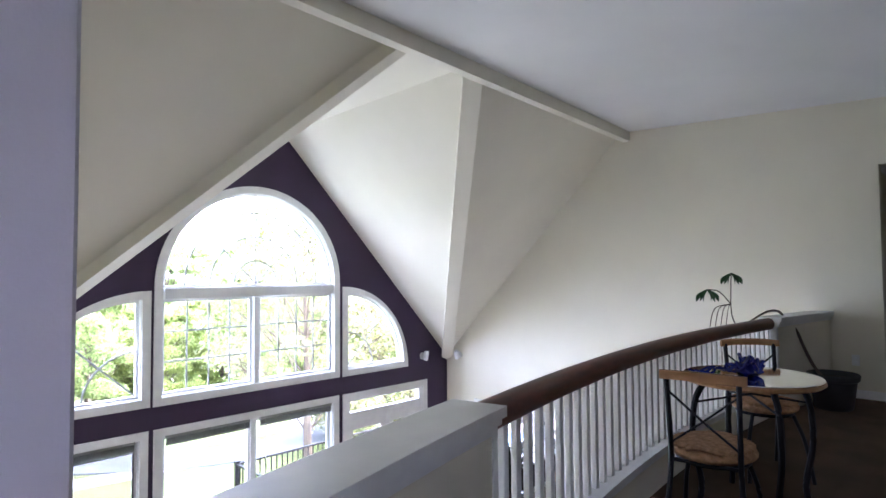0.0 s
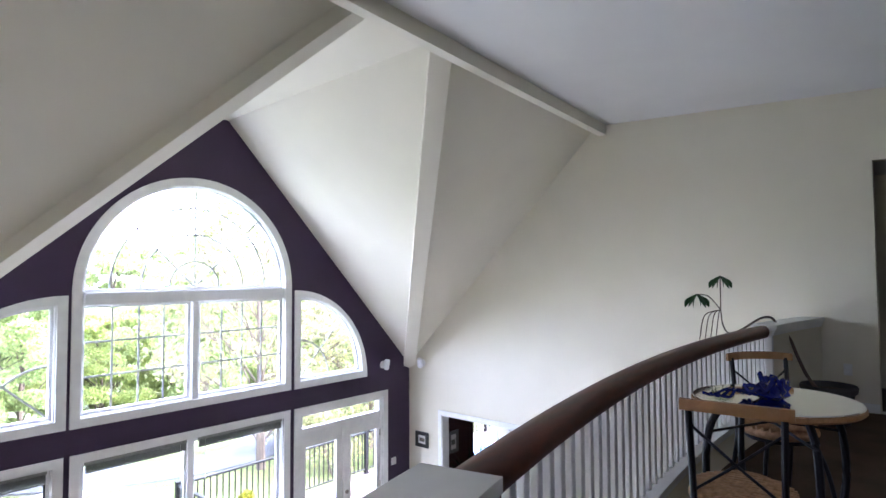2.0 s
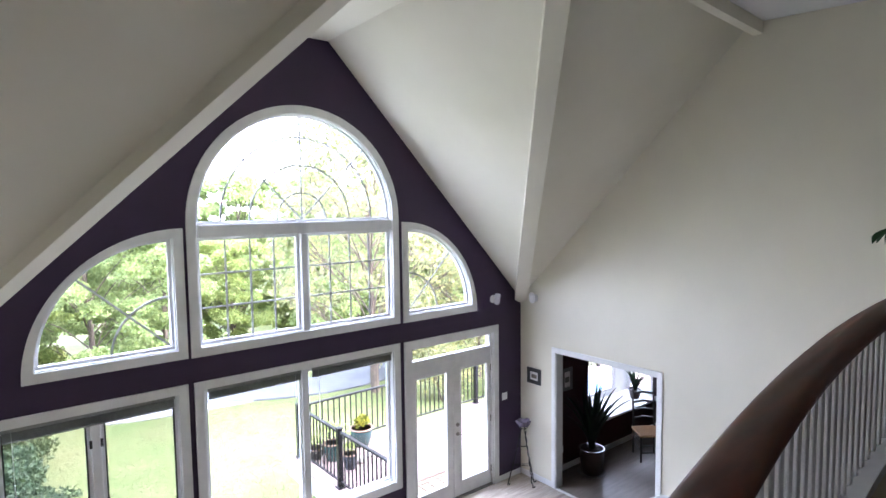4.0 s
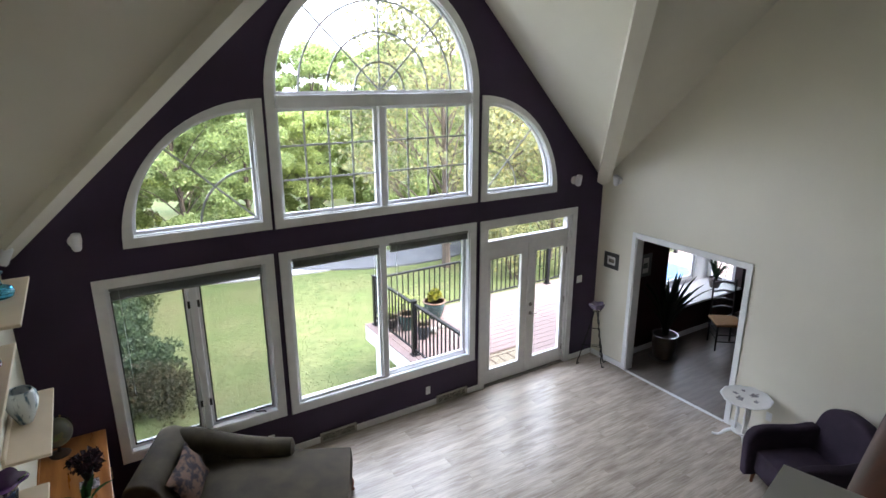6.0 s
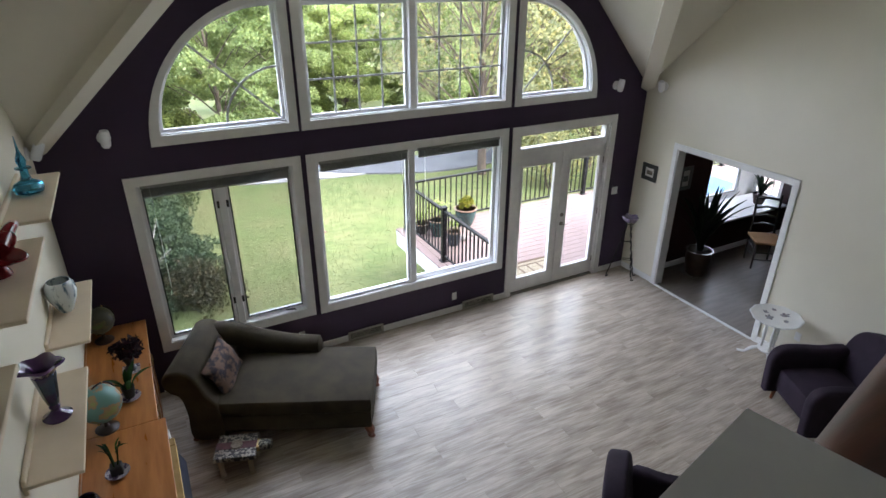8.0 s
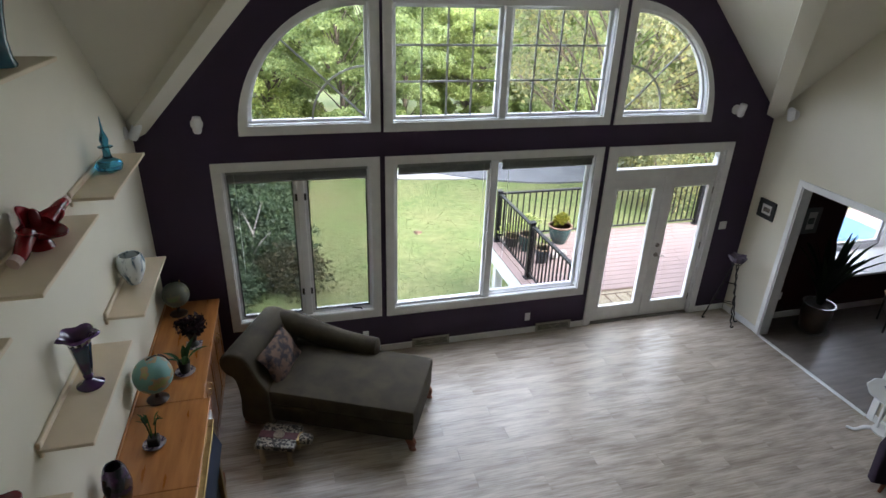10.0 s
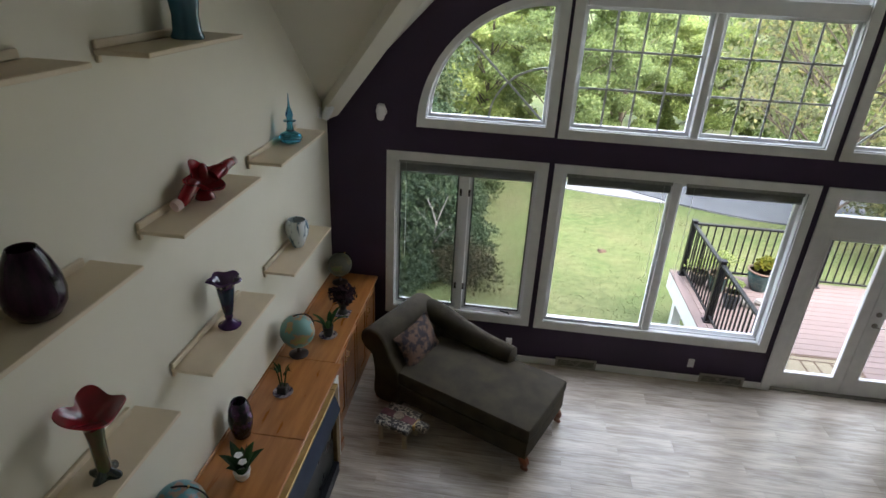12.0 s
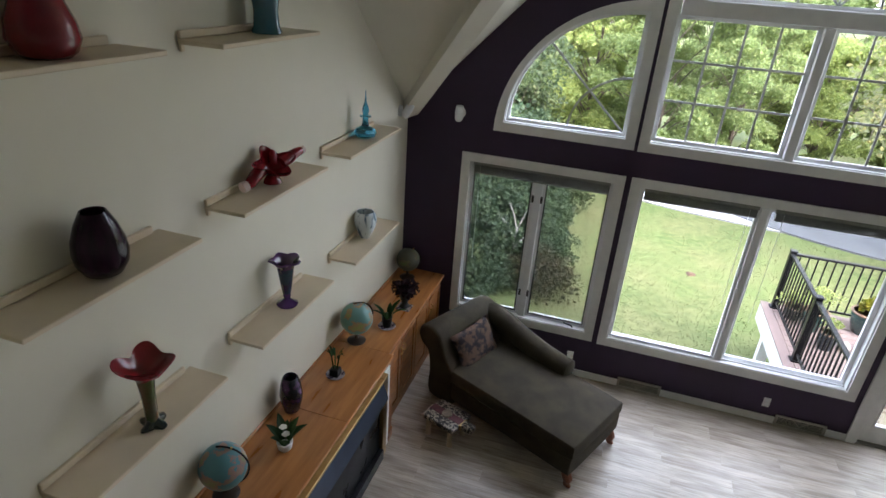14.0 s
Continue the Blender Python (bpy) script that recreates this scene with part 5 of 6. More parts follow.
def pulled_flower():
    """A flared mouth with four pulled corners, its back raised in two lobes."""
    bm = bmesh.new()
    rows = []
    for r, z, w in ((0.042, 0.30, 0), (0.055, 0.335, 0.1), (0.08, 0.365, 0.45), (0.105, 0.385, 0.8), (0.122, 0.398, 1), (0.119, 0.404, 1), (0.10, 0.392, 0.8), (0.074, 0.372, 0.45), (0.045, 0.345, 0.1), (0.01, 0.33, 0)):
        ring_row = []
        for k in range(56):
            a = 2 * math.pi * k / 56
            back = math.exp(-((a - math.pi) / 0.28) ** 2)
            q = r * (1 - 0.13 * w * math.cos(4 * a) - 0.16 * w * back)
            h = z + w * (-0.024 * math.cos(a) - 0.014 * back - 0.014 * math.cos(4 * a + 0.5))
            ring_row.append(bm.verts.new((q * math.cos(a) + 0.012 * w, 1.12 * q * math.sin(a), h)))
        rows.append(ring_row)
    for p, q in zip(rows, rows[1:]):
        for k in range(56):
            bm.faces.new((p[k], p[(k + 1) % 56], q[(k + 1) % 56], q[k]))
    bm.faces.new(rows[-1])
    return bm


v = thing("flower_vase", "red flower-shaped glass vase on a green stem", "vase", (0.16, -4.085, 1.986))
part("foot", lathe([(0.066, 0.0), (0.062, 0.012), (0.045, 0.024), (0.03, 0.045)], 32, 4, 0.28, 1.0), DARK_GLASS, v, "dark four-lobed foot", True)
part("stem", lathe([(0.034, 0.035), (0.034, 0.12), (0.038, 0.22), (0.046, 0.32), (0.04, 0.33)], 24), GREEN_GLASS, v, "green and amber glass stem", True)
part("blossom", pulled_flower(), RED_GLASS, v, "ruby red flaring mouth", True)

solid("tall_vase", turned(lathe([(0.085, 0.0), (0.088, 0.01), (0.075, 0.04), (0.07, 0.12), (0.085, 0.24), (0.11, 0.36), (0.13, 0.46), (0.122, 0.46), (0.1, 0.35), (0.06, 0.1)], 32, 5, 0.05), Matrix.Translation((0.135, -2.78, 3.846))),
      STEEL_BLUE, "tall steel-blue glass vase flaring to the top", "vase", smooth=True)
solid("teardrop_vase", turned(lathe([(0.08, 0.0), (0.105, 0.02), (0.125, 0.07), (0.115, 0.13), (0.08, 0.22), (0.05, 0.32), (0.04, 0.42), (0.055, 0.5), (0.048, 0.5), (0.03, 0.4)], 32), Matrix.Translation((0.128, -4.21, 3.856))),
      RED_GLASS, "ruby red teardrop glass vase with a slim neck", "vase", smooth=True)

# ---- cabinets and fireplace along the west wall ----
CT = 0.975
GOLDWOOD = mat("honey_cherry_top", (0.47, 0.20, 0.055), (0.34, 0.125, 0.03), 2.2, 0.3, 0.03, 40, stretch=(7, 0.8, 7), coat=0.3)


def cabinet_unit(y0, y1, depth, doors):
    c = thing("cabinet", "cherry cabinet with panelled doors and brass pulls", "cabinet", (0, y0, 0), group="cabinets along the wall")
    ln = y1 - y0
    part("body", box(0.002, 0, 0.0, depth - 0.03, ln, CT - 0.035, 0.003), CHERRY, c)
    part("plinth", box(depth - 0.028, 0, 0.0, depth - 0.022, ln, 0.085, 0.002), CHERRY, c)
    part("rail", box(depth - 0.029, 0, CT - 0.12, depth - 0.016, ln, CT - 0.036, 0.002), CHERRY, c)
    w = ln / doors
    for i in range(doors):
        a, b2 = i * w + 0.012, (i + 1) * w - 0.012
        fr = plate(rect(a, 0.10, b2, CT - 0.13), [inset(a, 0.10, b2, CT - 0.13, 0.055)], 0.02, 0.003)
        d = part("door", turned(fr, Matrix.Translation((depth - 0.010, 0, 0)) @ Matrix.Rotation(radians(90), 4, "Z")), CHERRY, c)
        part("panel", box(depth - 0.029, a + 0.05, 0.15, depth - 0.020, b2 - 0.05, CT - 0.18, 0.006), CHERRY, d)
        yk = b2 - 0.03 if i % 2 == 0 else a + 0.03
        part("pull", tube([(depth - 0.01, yk, 0.70), (depth + 0.018, yk, 0.71), (depth + 0.018, yk, 0.77), (depth - 0.01, yk, 0.78)], 0.006, 8), BRASS, d, "small aged brass pull")
    return c


cabinet_unit(-1.72, -0.02, 0.53, 4)
cabinet_unit(-6.0, -4.2, 0.53, 4)
fpl = thing("fireplace", "gas fireplace with brass trim in a cherry surround", "fireplace", (0, -4.2, 0))
FL = 2.48
part("body", box(0.002, 0, 0, 0.36, FL, CT - 0.035), GASKET, fpl, "dark firebox housing")
for a, b2 in ((0.0, 0.12), (FL - 0.12, FL)):
    part("pilaster", box(0.36, a, 0, 0.60, b2, CT - 0.036, 0.004), CHERRY, fpl)
    part("pilaster_foot", box(0.365, a + 0.004, 0.0, 0.615, b2 - 0.004, 0.11, 0.006), CHERRY, fpl)
for a, b2 in ((0.122, 0.24), (FL - 0.24, FL - 0.122)):
    part("tile_strip", box(0.361, a, 0, 0.615, b2, CT - 0.036, 0.003), TRIM, fpl, "white tile strip")
for a, b2 in ((0.242, 0.33), (FL - 0.33, FL - 0.242)):
    part("trim", box(0.361, a, 0, 0.645, b2, CT - 0.036, 0.004), BRASS, fpl, "polished brass upright")
part("trim", box(0.361, 0.332, CT - 0.068, 0.65, FL - 0.332, CT - 0.036, 0.004), BRASS, fpl, "polished brass top bar")
part("hood", sheet([(0.361, 0.332, CT - 0.24), (0.69, 0.332, CT - 0.24), (0.69, FL - 0.332, CT - 0.24), (0.361, FL - 0.332, CT - 0.24)], (-0.05, 0, 0.15)), mat("blue_grey_steel", (0.055, 0.07, 0.11), None, 10, 0.35, metal=0.4), fpl, "blue-grey steel hood")
part("glass", box(0.361, 0.332, 0.12, 0.61, FL - 0.332, CT - 0.244, 0.004), mat("black_fire_glass", (0.008, 0.008, 0.01), None, 6, 0.3, spec=0.2), fpl, "black glass front")
part("grille", box(0.361, 0.332, 0.0, 0.66, FL - 0.332, 0.118, 0.004), BLACK_METAL, fpl, "black lower grille")
top = thing("long_sideboard_top", "long honey-coloured cherry top over cabinets and fireplace", "worktop")
for y0, y1, dp in ((-1.722, -0.004, 0.55), (-2.70, -1.724, 0.605), (-4.2, -2.702, 0.605), (-6.0, -4.202, 0.55)):
    part("board", box(0.002, y0, CT - 0.034, dp, y1, CT, 0.006, 2), GOLDWOOD, top)
part("backsplash", box(0.002, -6.0, CT + 0.0005, 0.016, -0.004, CT + 0.03, 0.004), GOLDWOOD, top)


def globe(at, r, sea, land, label, rz=0):
    g = thing("globe", label, "globe", at, rz, group="globes on the cabinet")
    m, n, l, b = nodes_of("globe_map")
    tc = n.new("ShaderNodeTexCoord")
    nz = n.new("ShaderNodeTexNoise")
    nz.inputs["Scale"].default_value, nz.inputs["Detail"].default_value = 8.0, 8
    l.new(tc.outputs["Object"], nz.inputs["Vector"])
    rp = n.new("ShaderNodeValToRGB")
    rp.color_ramp.interpolation = "LINEAR"
    rp.color_ramp.elements[0].position, rp.color_ramp.elements[1].position = 0.52, 0.55
    rp.color_ramp.elements[0].color, rp.color_ramp.elements[1].color = (*sea, 1), (*land, 1)
    e = rp.color_ramp.elements.new(0.66)
    e.color = (land[0] * 0.8, land[1] * 1.5, land[2] * 0.9, 1)
    l.new(nz.outputs["Fac"], rp.inputs["Fac"])
    l.new(rp.outputs["Color"], b.inputs["Base Color"])
    b.inputs["Roughness"].default_value = 0.35
    cz = r + 0.10
    sp = lathe([(r * math.sin(math.pi * i / 20) + 0.0003, -r * math.cos(math.pi * i / 20)) for i in range(21)], 36)
    part("sphere", turned(sp, Matrix.Translation((0, 0, cz)) @ Matrix.Rotation(radians(23), 4, "Y")), m, g, "", True)
    ring_pts = [(math.sin(radians(a)) * (r + 0.014), 0, cz + math.cos(radians(a)) * (r + 0.014)) for a in range(-10, 201, 10)]
    part("meridian", turned(tube(ring_pts, 0.006, 6), Matrix.Identity(4)), BLACK_METAL, g, "dark metal meridian arm")
    part("stand", lathe([(0.085, 0.0), (0.09, 0.01), (0.06, 0.025), (0.02, 0.035), (0.014, 0.06), (0.018, 0.085)], 24), DARK_POT, g, "dark turned stand", True)
    for s in (23,):
        for e2 in (-1, 1):
            part("pin", lathe([(0.0, 0), (0.008, 0.002), (0.008, 0.018), (0.0, 0.02)], 8), BRASS, g).matrix_basis = Matrix.Translation((0, 0, cz)) @ Matrix.Rotation(radians(s), 4, "Y") @ Matrix.Translation((0, 0, e2 * (r + 0.004) - (0.02 if e2 < 0 else 0)))
    return g


globe((0.17, -0.26, CT + 0.001), 0.135, (0.07, 0.075, 0.05), (0.12, 0.10, 0.05), "dark antique-coloured globe in the corner", 30)
globe((0.185, -1.66, CT + 0.001), 0.155, (0.14, 0.30, 0.27), (0.38, 0.22, 0.13), "pale green globe with tan continents", 50)
globe((0.16, -3.62, CT + 0.001), 0.155, (0.09, 0.25, 0.29), (0.34, 0.19, 0.17), "blue globe with pinkish continents", 20)


def small_pot(t, r, h, m):
    part("pot", lathe([(r * 0.7, 0.012), (r * 0.75, 0.02), (r, h), (r * 0.9, h), (r * 0.86, h * 0.85)], 18), m, t, "", True)
    part("soil", lathe([(0.0, h * 0.87), (r * 0.88, h * 0.86), (r * 0.6, h * 0.7)], 14), SOIL, t)


def saucer(t, r, m):
    part("saucer", lathe([(0.0, 0.0), (r * 0.6, 0.0), (r, 0.018), (r * 0.97, 0.022), (r * 0.6, 0.007), (0.0, 0.007)], 24), m, t, "patterned china saucer", True)


BLACK_POT = mat("black_plastic_pot", (0.014, 0.014, 0.015), None, 9, 0.5)
CHINA = mat("blue_white_china", (0.42, 0.38, 0.42), (0.10, 0.08, 0.14), 30, 0.2, contrast=(0.45, 0.55))
p = thing("orchid_plant", "orchid with strap leaves in a dark pot on a saucer", "plant", (0.36, -1.325, CT + 0.001))
saucer(p, 0.09, CHINA)
small_pot(p, 0.055, 0.12, BLACK_POT)
part("leaves", turned(blades(8, 0.26, 0.024, 21, 0.95), Matrix.Translation((0, 0, 0.10))), LEAF_IN, p)
p = thing("bamboo_plant", "small lucky bamboo in a black pot on a saucer", "plant", (0.247, -2.215, CT + 0.001))
saucer(p, 0.085, CHINA)
part("pot", box(-0.04, -0.04, 0.01, 0.04, 0.04, 0.085, 0.006), BLACK_POT, p)
bm = None
for a, h in ((0.0, 0.2), (2.1, 0.17), (4.2, 0.23)):
    q = Vector((math.cos(a) * 0.016, math.sin(a) * 0.016, 0.08))
    bm = tube([q, q + Vector((math.cos(a) * 0.02, math.sin(a) * 0.02, h * 0.6)), q + Vector((math.cos(a) * 0.05, math.sin(a) * 0.05, h))], 0.006, 6, bm)
part("stalks", bm, LEAF_IN, p)
part("leaves", turned(blades(9, 0.13, 0.010, 23, 0.9), Matrix.Translation((0, 0, 0.20))), LEAF_IN, p)
p = thing("flowering_orchid", "white-flowered orchid with broad leaves in a white pot", "plant", (0.305, -3.125, CT + 0.001))
part("pot", lathe([(0.035, 0.0), (0.05, 0.02), (0.06, 0.075), (0.054, 0.078), (0.045, 0.06)], 20), TRIM, p, "white ceramic pot", True)
part("leaves", turned(blades(9, 0.19, 0.034, 25, 1.0), Matrix.Translation((0, 0, 0.065))), LEAF_IN, p)
part("flower_spike", tube(smooth_path([(0, 0, 0.07), (0.01, 0.03, 0.17), (0.03, 0.06, 0.26)], 4), 0.003, 5), BARK, p)
for i, q in enumerate(((-0.03, 0.035, 0.17), (0.02, -0.01, 0.16))):
    bm = None
    for k in range(5):
        a = k * 1.257
        bm = join(bm, turned(lathe([(0.001, 0), (0.014, 0.002), (0.016, 0.004), (0.001, 0.006)], 8), Matrix.Translation((q[0] + 0.016 * math.cos(a), q[1] + 0.016 * math.sin(a), q[2]))))
    part("flower", bm, TRIM, p, "white orchid flower")
p = thing("dark_foliage_plant", "dark purple-leaved plant in a tall dark urn", "plant", (0.385, -0.90, CT + 0.001))
part("tray", box(-0.075, -0.075, 0, 0.075, 0.075, 0.01, 0.003), CHINA, p, "pale patterned tile")
part("urn", lathe([(0.05, 0.011), (0.055, 0.02), (0.03, 0.06), (0.05, 0.13), (0.07, 0.17), (0.062, 0.17), (0.04, 0.14)], 20), BLACK_POT, p, "", True)
me = leaves([(0, 0, 0.24), (0.05, 0.04, 0.22), (-0.05, -0.04, 0.23), (0.03, -0.06, 0.21)], [0.075] * 4, 260, 0.055, 77)
DARKLEAF = leaf_mat("dark_purple_leaves", (0.012, 0.008, 0.012), (0.03, 0.014, 0.022), (0.06, 0.03, 0.04))
me.materials.append(DARKLEAF)
part("foliage", me, DARKLEAF, p)
solid("mottled_vase", turned(lathe([(0.05, 0.0), (0.062, 0.01), (0.085, 0.10), (0.092, 0.17), (0.08, 0.26), (0.062, 0.32), (0.055, 0.33), (0.05, 0.325), (0.06, 0.29), (0.03, 0.05)], 30), Matrix.Translation((0.127, -2.735, CT + 0.001))),
      mat("mottled_purple_glaze", (0.10, 0.045, 0.12), (0.018, 0.022, 0.032), 14, 0.25, coat=0.4, contrast=(0.45, 0.62)), "mottled purple and charcoal ceramic vase", "vase", smooth=True)

# ---- chaise longue ----
ch = thing("chaise_longue", "dark olive velvet chaise longue with a rolled head", "chaise longue", (0.74, -1.03, 0), -25.3)
L, W = 1.80, 0.93


def soft_box(x0, y0, z0, x1, y1, z1, r, puff=0.0):
    bm = box(x0, y0, z0, x1, y1, z1)
    bmesh.ops.subdivide_edges(bm, edges=bm.edges[:], cuts=5, use_grid_fill=True)
    c = Vector(((x0 + x1) / 2, (y0 + y1) / 2, (z0 + z1) / 2))
    hx, hy, hz = (x1 - x0) / 2, (y1 - y0) / 2, (z1 - z0) / 2
    for v in bm.verts:
        p = v.co - c
        q = Vector((max(-hx + r, min(hx - r, p.x)), max(-hy + r, min(hy - r, p.y)), max(-hz + r, min(hz - r, p.z))))
        d = p - q
        if d.length > 1e-6:
            p = q + d.normalized() * r
        if puff:
            p.z += (1 if p.z > 0 else -1) * puff * (1 - (p.x / hx) ** 2) * (1 - (p.y / hy) ** 2)
        v.co = c + p
    return bm


part("base", soft_box(0.06, 0.0, 0.155, L, W, 0.36, 0.03), OLIVE, ch, "", True)
part("seat_cushion", soft_box(0.12, -0.01, 0.345, L + 0.015, W + 0.01, 0.53, 0.06, 0.025), OLIVE, ch, "", True)
prof = [(0.32, 0.12), (0.06, 0.12), (0.05, 0.4), (0.01, 0.62), (-0.09, 0.69), (-0.13, 0.77), (-0.10, 0.85), (-0.01, 0.88), (0.08, 0.86), (0.15, 0.77), (0.21, 0.62), (0.30, 0.50)]
pp = [(q.x, q.z) for q in smooth_path([(x, 0, z) for x, z in prof], 4)]
part("headrest", turned(plate(pp, [], W + 0.04, 0.03), Matrix.Translation((0, -0.02, 0))), OLIVE, ch, "", True)
arm = smooth_path([(0.0, W - 0.06, 0.75), (0.2, W - 0.05, 0.76), (0.5, W - 0.04, 0.67), (0.82, W - 0.04, 0.60), (1.10, W - 0.04, 0.575), (1.21, W - 0.04, 0.57)], 6)
k = len(arm)
part("back_arm", tube(arm, [0.135 - 0.03 * (i / (k - 1)) for i in range(k - 2)] + [0.08, 0.045], 14), OLIVE, ch, "", True)
part("back_panel", soft_box(0.08, W - 0.12, 0.34, 1.15, W + 0.03, 0.57, 0.04), OLIVE, ch, "", True)
FOOT = mat("reddish_wood_foot", (0.24, 0.075, 0.03), (0.16, 0.045, 0.018), 6, 0.35)
for x, y, s in ((0.06, 0.07, -1), (L - 0.06, 0.05, 1), (L - 0.06, W - 0.07, 1), (0.06, W - 0.07, -1)):
    part("foot", tube(smooth_path([(x, y, 0.165), (x + 0.035 * s, y, 0.095), (x + 0.03 * s, y, 0.04), (x + 0.075 * s, y, 0.014)], 4), [0.044, 0.046, 0.048, 0.047, 0.044, 0.040, 0.036, 0.034, 0.033, 0.031, 0.027, 0.020, 0.012], 8), FOOT, ch, "reddish scrolled wooden foot")
pil = bmesh.new()
bmesh.ops.create_grid(pil, x_segments=12, y_segments=12, size=0.5)
for v in pil.verts:
    u, w2 = v.co.x * 2, v.co.y * 2
    v.co = Vector((v.co.x * 0.43 * (1 - 0.07 * (1 - w2 * w2)), v.co.y * 0.60 * (1 - 0.07 * (1 - u * u)), 0.085 * ((1 - u * u) * (1 - w2 * w2)) ** 0.45 + 0.012 * math.sin(u * 5 + w2 * 3)))
dup = bmesh.ops.duplicate(pil, geom=pil.faces[:])
for v in [e for e in dup["geom"] if isinstance(e, bmesh.types.BMVert)]:
    v.co.z = -v.co.z
bmesh.ops.remove_doubles(pil, verts=pil.verts, dist=0.004)
cu = solid("cushion", pil, mat("brown_leaf_tapestry", (0.125, 0.07, 0.045), (0.02, 0.013, 0.017), 12, 0.85, 0.3, 200, contrast=(0.44, 0.56)), "brown and plum leaf-patterned cushion on the chaise", "cushion", smooth=True)
cu.matrix_basis = ch.matrix_basis @ pose(0.29, 0.40, 0.66, 8, 62, 8)

# animal-shaped footstool
st = thing("footstool", "carved patterned stool shaped like a small turtle", "footstool", (1.11, -1.51, 0), -20)
MOSAIC = mat("black_white_mosaic", (0.36, 0.32, 0.25), (0.03, 0.025, 0.022), 42, 0.4, contrast=(0.48, 0.52))
part("top", box(-0.19, -0.16, 0.20, 0.19, 0.16, 0.25, 0.012, 2), MOSAIC, st)
part("band", box(-0.19, -0.045, 0.251, 0.19, 0.045, 0.256, 0.002), mat("dull_red_inlay", (0.16, 0.05, 0.06), (0.10, 0.035, 0.04), 20, 0.5), st, "dull red inlaid band")
part("medallion", turned(lathe([(0.0, 0.0), (0.055, 0.0), (0.05, 0.012), (0.0, 0.014)], 20), Matrix.Translation((0, 0, 0.256))), mat("bone_medallion", (0.36, 0.30, 0.22), (0.2, 0.15, 0.11), 30, 0.5), st, "round bone medallion")
part("head", soft_box(0.19, -0.055, 0.20, 0.33, 0.055, 0.27, 0.03), MOSAIC, st, "", True)
part("collar", box(0.185, -0.06, 0.205, 0.215, 0.06, 0.262, 0.005), BRASS, st, "brass collar")
for x in (-0.14, 0.13):
    for y in (-0.11, 0.11):
        part("leg", tube([(x, y, 0.2), (x, y, 0.05), (x + 0.004, y, 0.0)], [0.028, 0.024, 0.03], 10), mat("pale_carved_wood", (0.42, 0.33, 0.22), None, 12, 0.6) if x < 0 and y < 0 else bpy.data.materials["pale_carved_wood"], st)

# ---- armchairs ----
AUB = mat("dark_aubergine_upholstery", (0.040, 0.026, 0.042), (0.026, 0.018, 0.030), 7, 0.85, 0.2, 260, spec=0.25)


def armchair(at, rz):
    c = thing("armchair", "dark aubergine upholstered armchair with curved arms", "armchair", at, rz, group="armchairs")
    part("seat", soft_box(-0.33, -0.36, 0.14, 0.33, 0.30, 0.44, 0.06, 0.02), AUB, c, "", True)
    back = [(-0.38, 0.16), (0.38, 0.16), (0.40, 0.5), (0.34, 0.80), (0.2, 0.93), (0.0, 0.96), (-0.2, 0.93), (-0.34, 0.80), (-0.40, 0.5)]
    bp2 = [(q.x, q.z) for q in smooth_path([(x, 0, z) for x, z in back], 4)]
    bm = turned(plate(bp2, [], 0.17, 0.035), Matrix.Translation((0, 0.24, 0)) @ Matrix.Rotation(radians(-10), 4, "X"))
    part("backrest", bm, AUB, c, "", True)
    for s in (-1, 1):
        side = [(-0.40, 0.14), (0.36, 0.14), (0.36, 0.60), (0.1, 0.62), (-0.25, 0.64), (-0.38, 0.60), (-0.42, 0.5)]
        sp2 = [(q.x, q.z) for q in smooth_path([(x, 0, z) for x, z in side], 4)]
        part("arm", turned(plate(sp2, [], 0.13, 0.04), Matrix.Translation((s * 0.36 - 0.065, 0, 0)) @ Matrix.Rotation(radians(90), 4, "Z") @ Matrix.Scale(1, 4) @ Matrix.Translation((0, -0.13, 0))), AUB, c, "", True)
    for x in (-0.32, 0.32):
        for y in (-0.32, 0.28):
            part("leg", tube([(x, y, 0.15), (x * 1.02, y * 1.04, 0.0)], [0.026, 0.016], 8), FOOT, c, "reddish wooden leg")
    return c


ac = armchair((6.71, -3.70, 0), -117)
copy_thing(ac, pose(3.86, -4.24, 0, 0, 0, 42))

# ---- white tilt-top table ----
wt = thing("side_table", "white painted pedestal table with a scalloped floral top", "table", (7.10, -2.78, 0), 15)
part("top", lathe([(0.0, 0.63), (0.24, 0.63), (0.275, 0.64), (0.285, 0.655), (0.27, 0.66), (0.255, 0.65), (0.0, 0.65)], 60, 10, 0.02), TRIM, wt, "", True)
FLOR = mat("faded_floral_decal", (0.34, 0.36, 0.40), (0.16, 0.12, 0.14), 22, 0.5)
for x, y, a, w2, h2 in ((-0.08, 0.05, 20, 0.09, 0.05), (0.1, -0.06, -30, 0.1, 0.05), (0.02, 0.13, 60, 0.06, 0.03), (-0.04, -0.12, 10, 0.06, 0.03), (0.14, 0.08, 40, 0.05, 0.03)):
    part("painted_flower", turned(lathe([(0.0, 0.0), (w2 * 0.6, 0.0), (w2 * 0.55, 0.0015), (0.0, 0.002)], 16, 5, 0.25), Matrix.Translation((x, y, 0.651)) @ Matrix.Rotation(radians(a), 4, "Z") @ Matrix.Diagonal((1, h2 / w2 * 1.4, 1, 1))), FLOR, wt, "faded painted flowers")
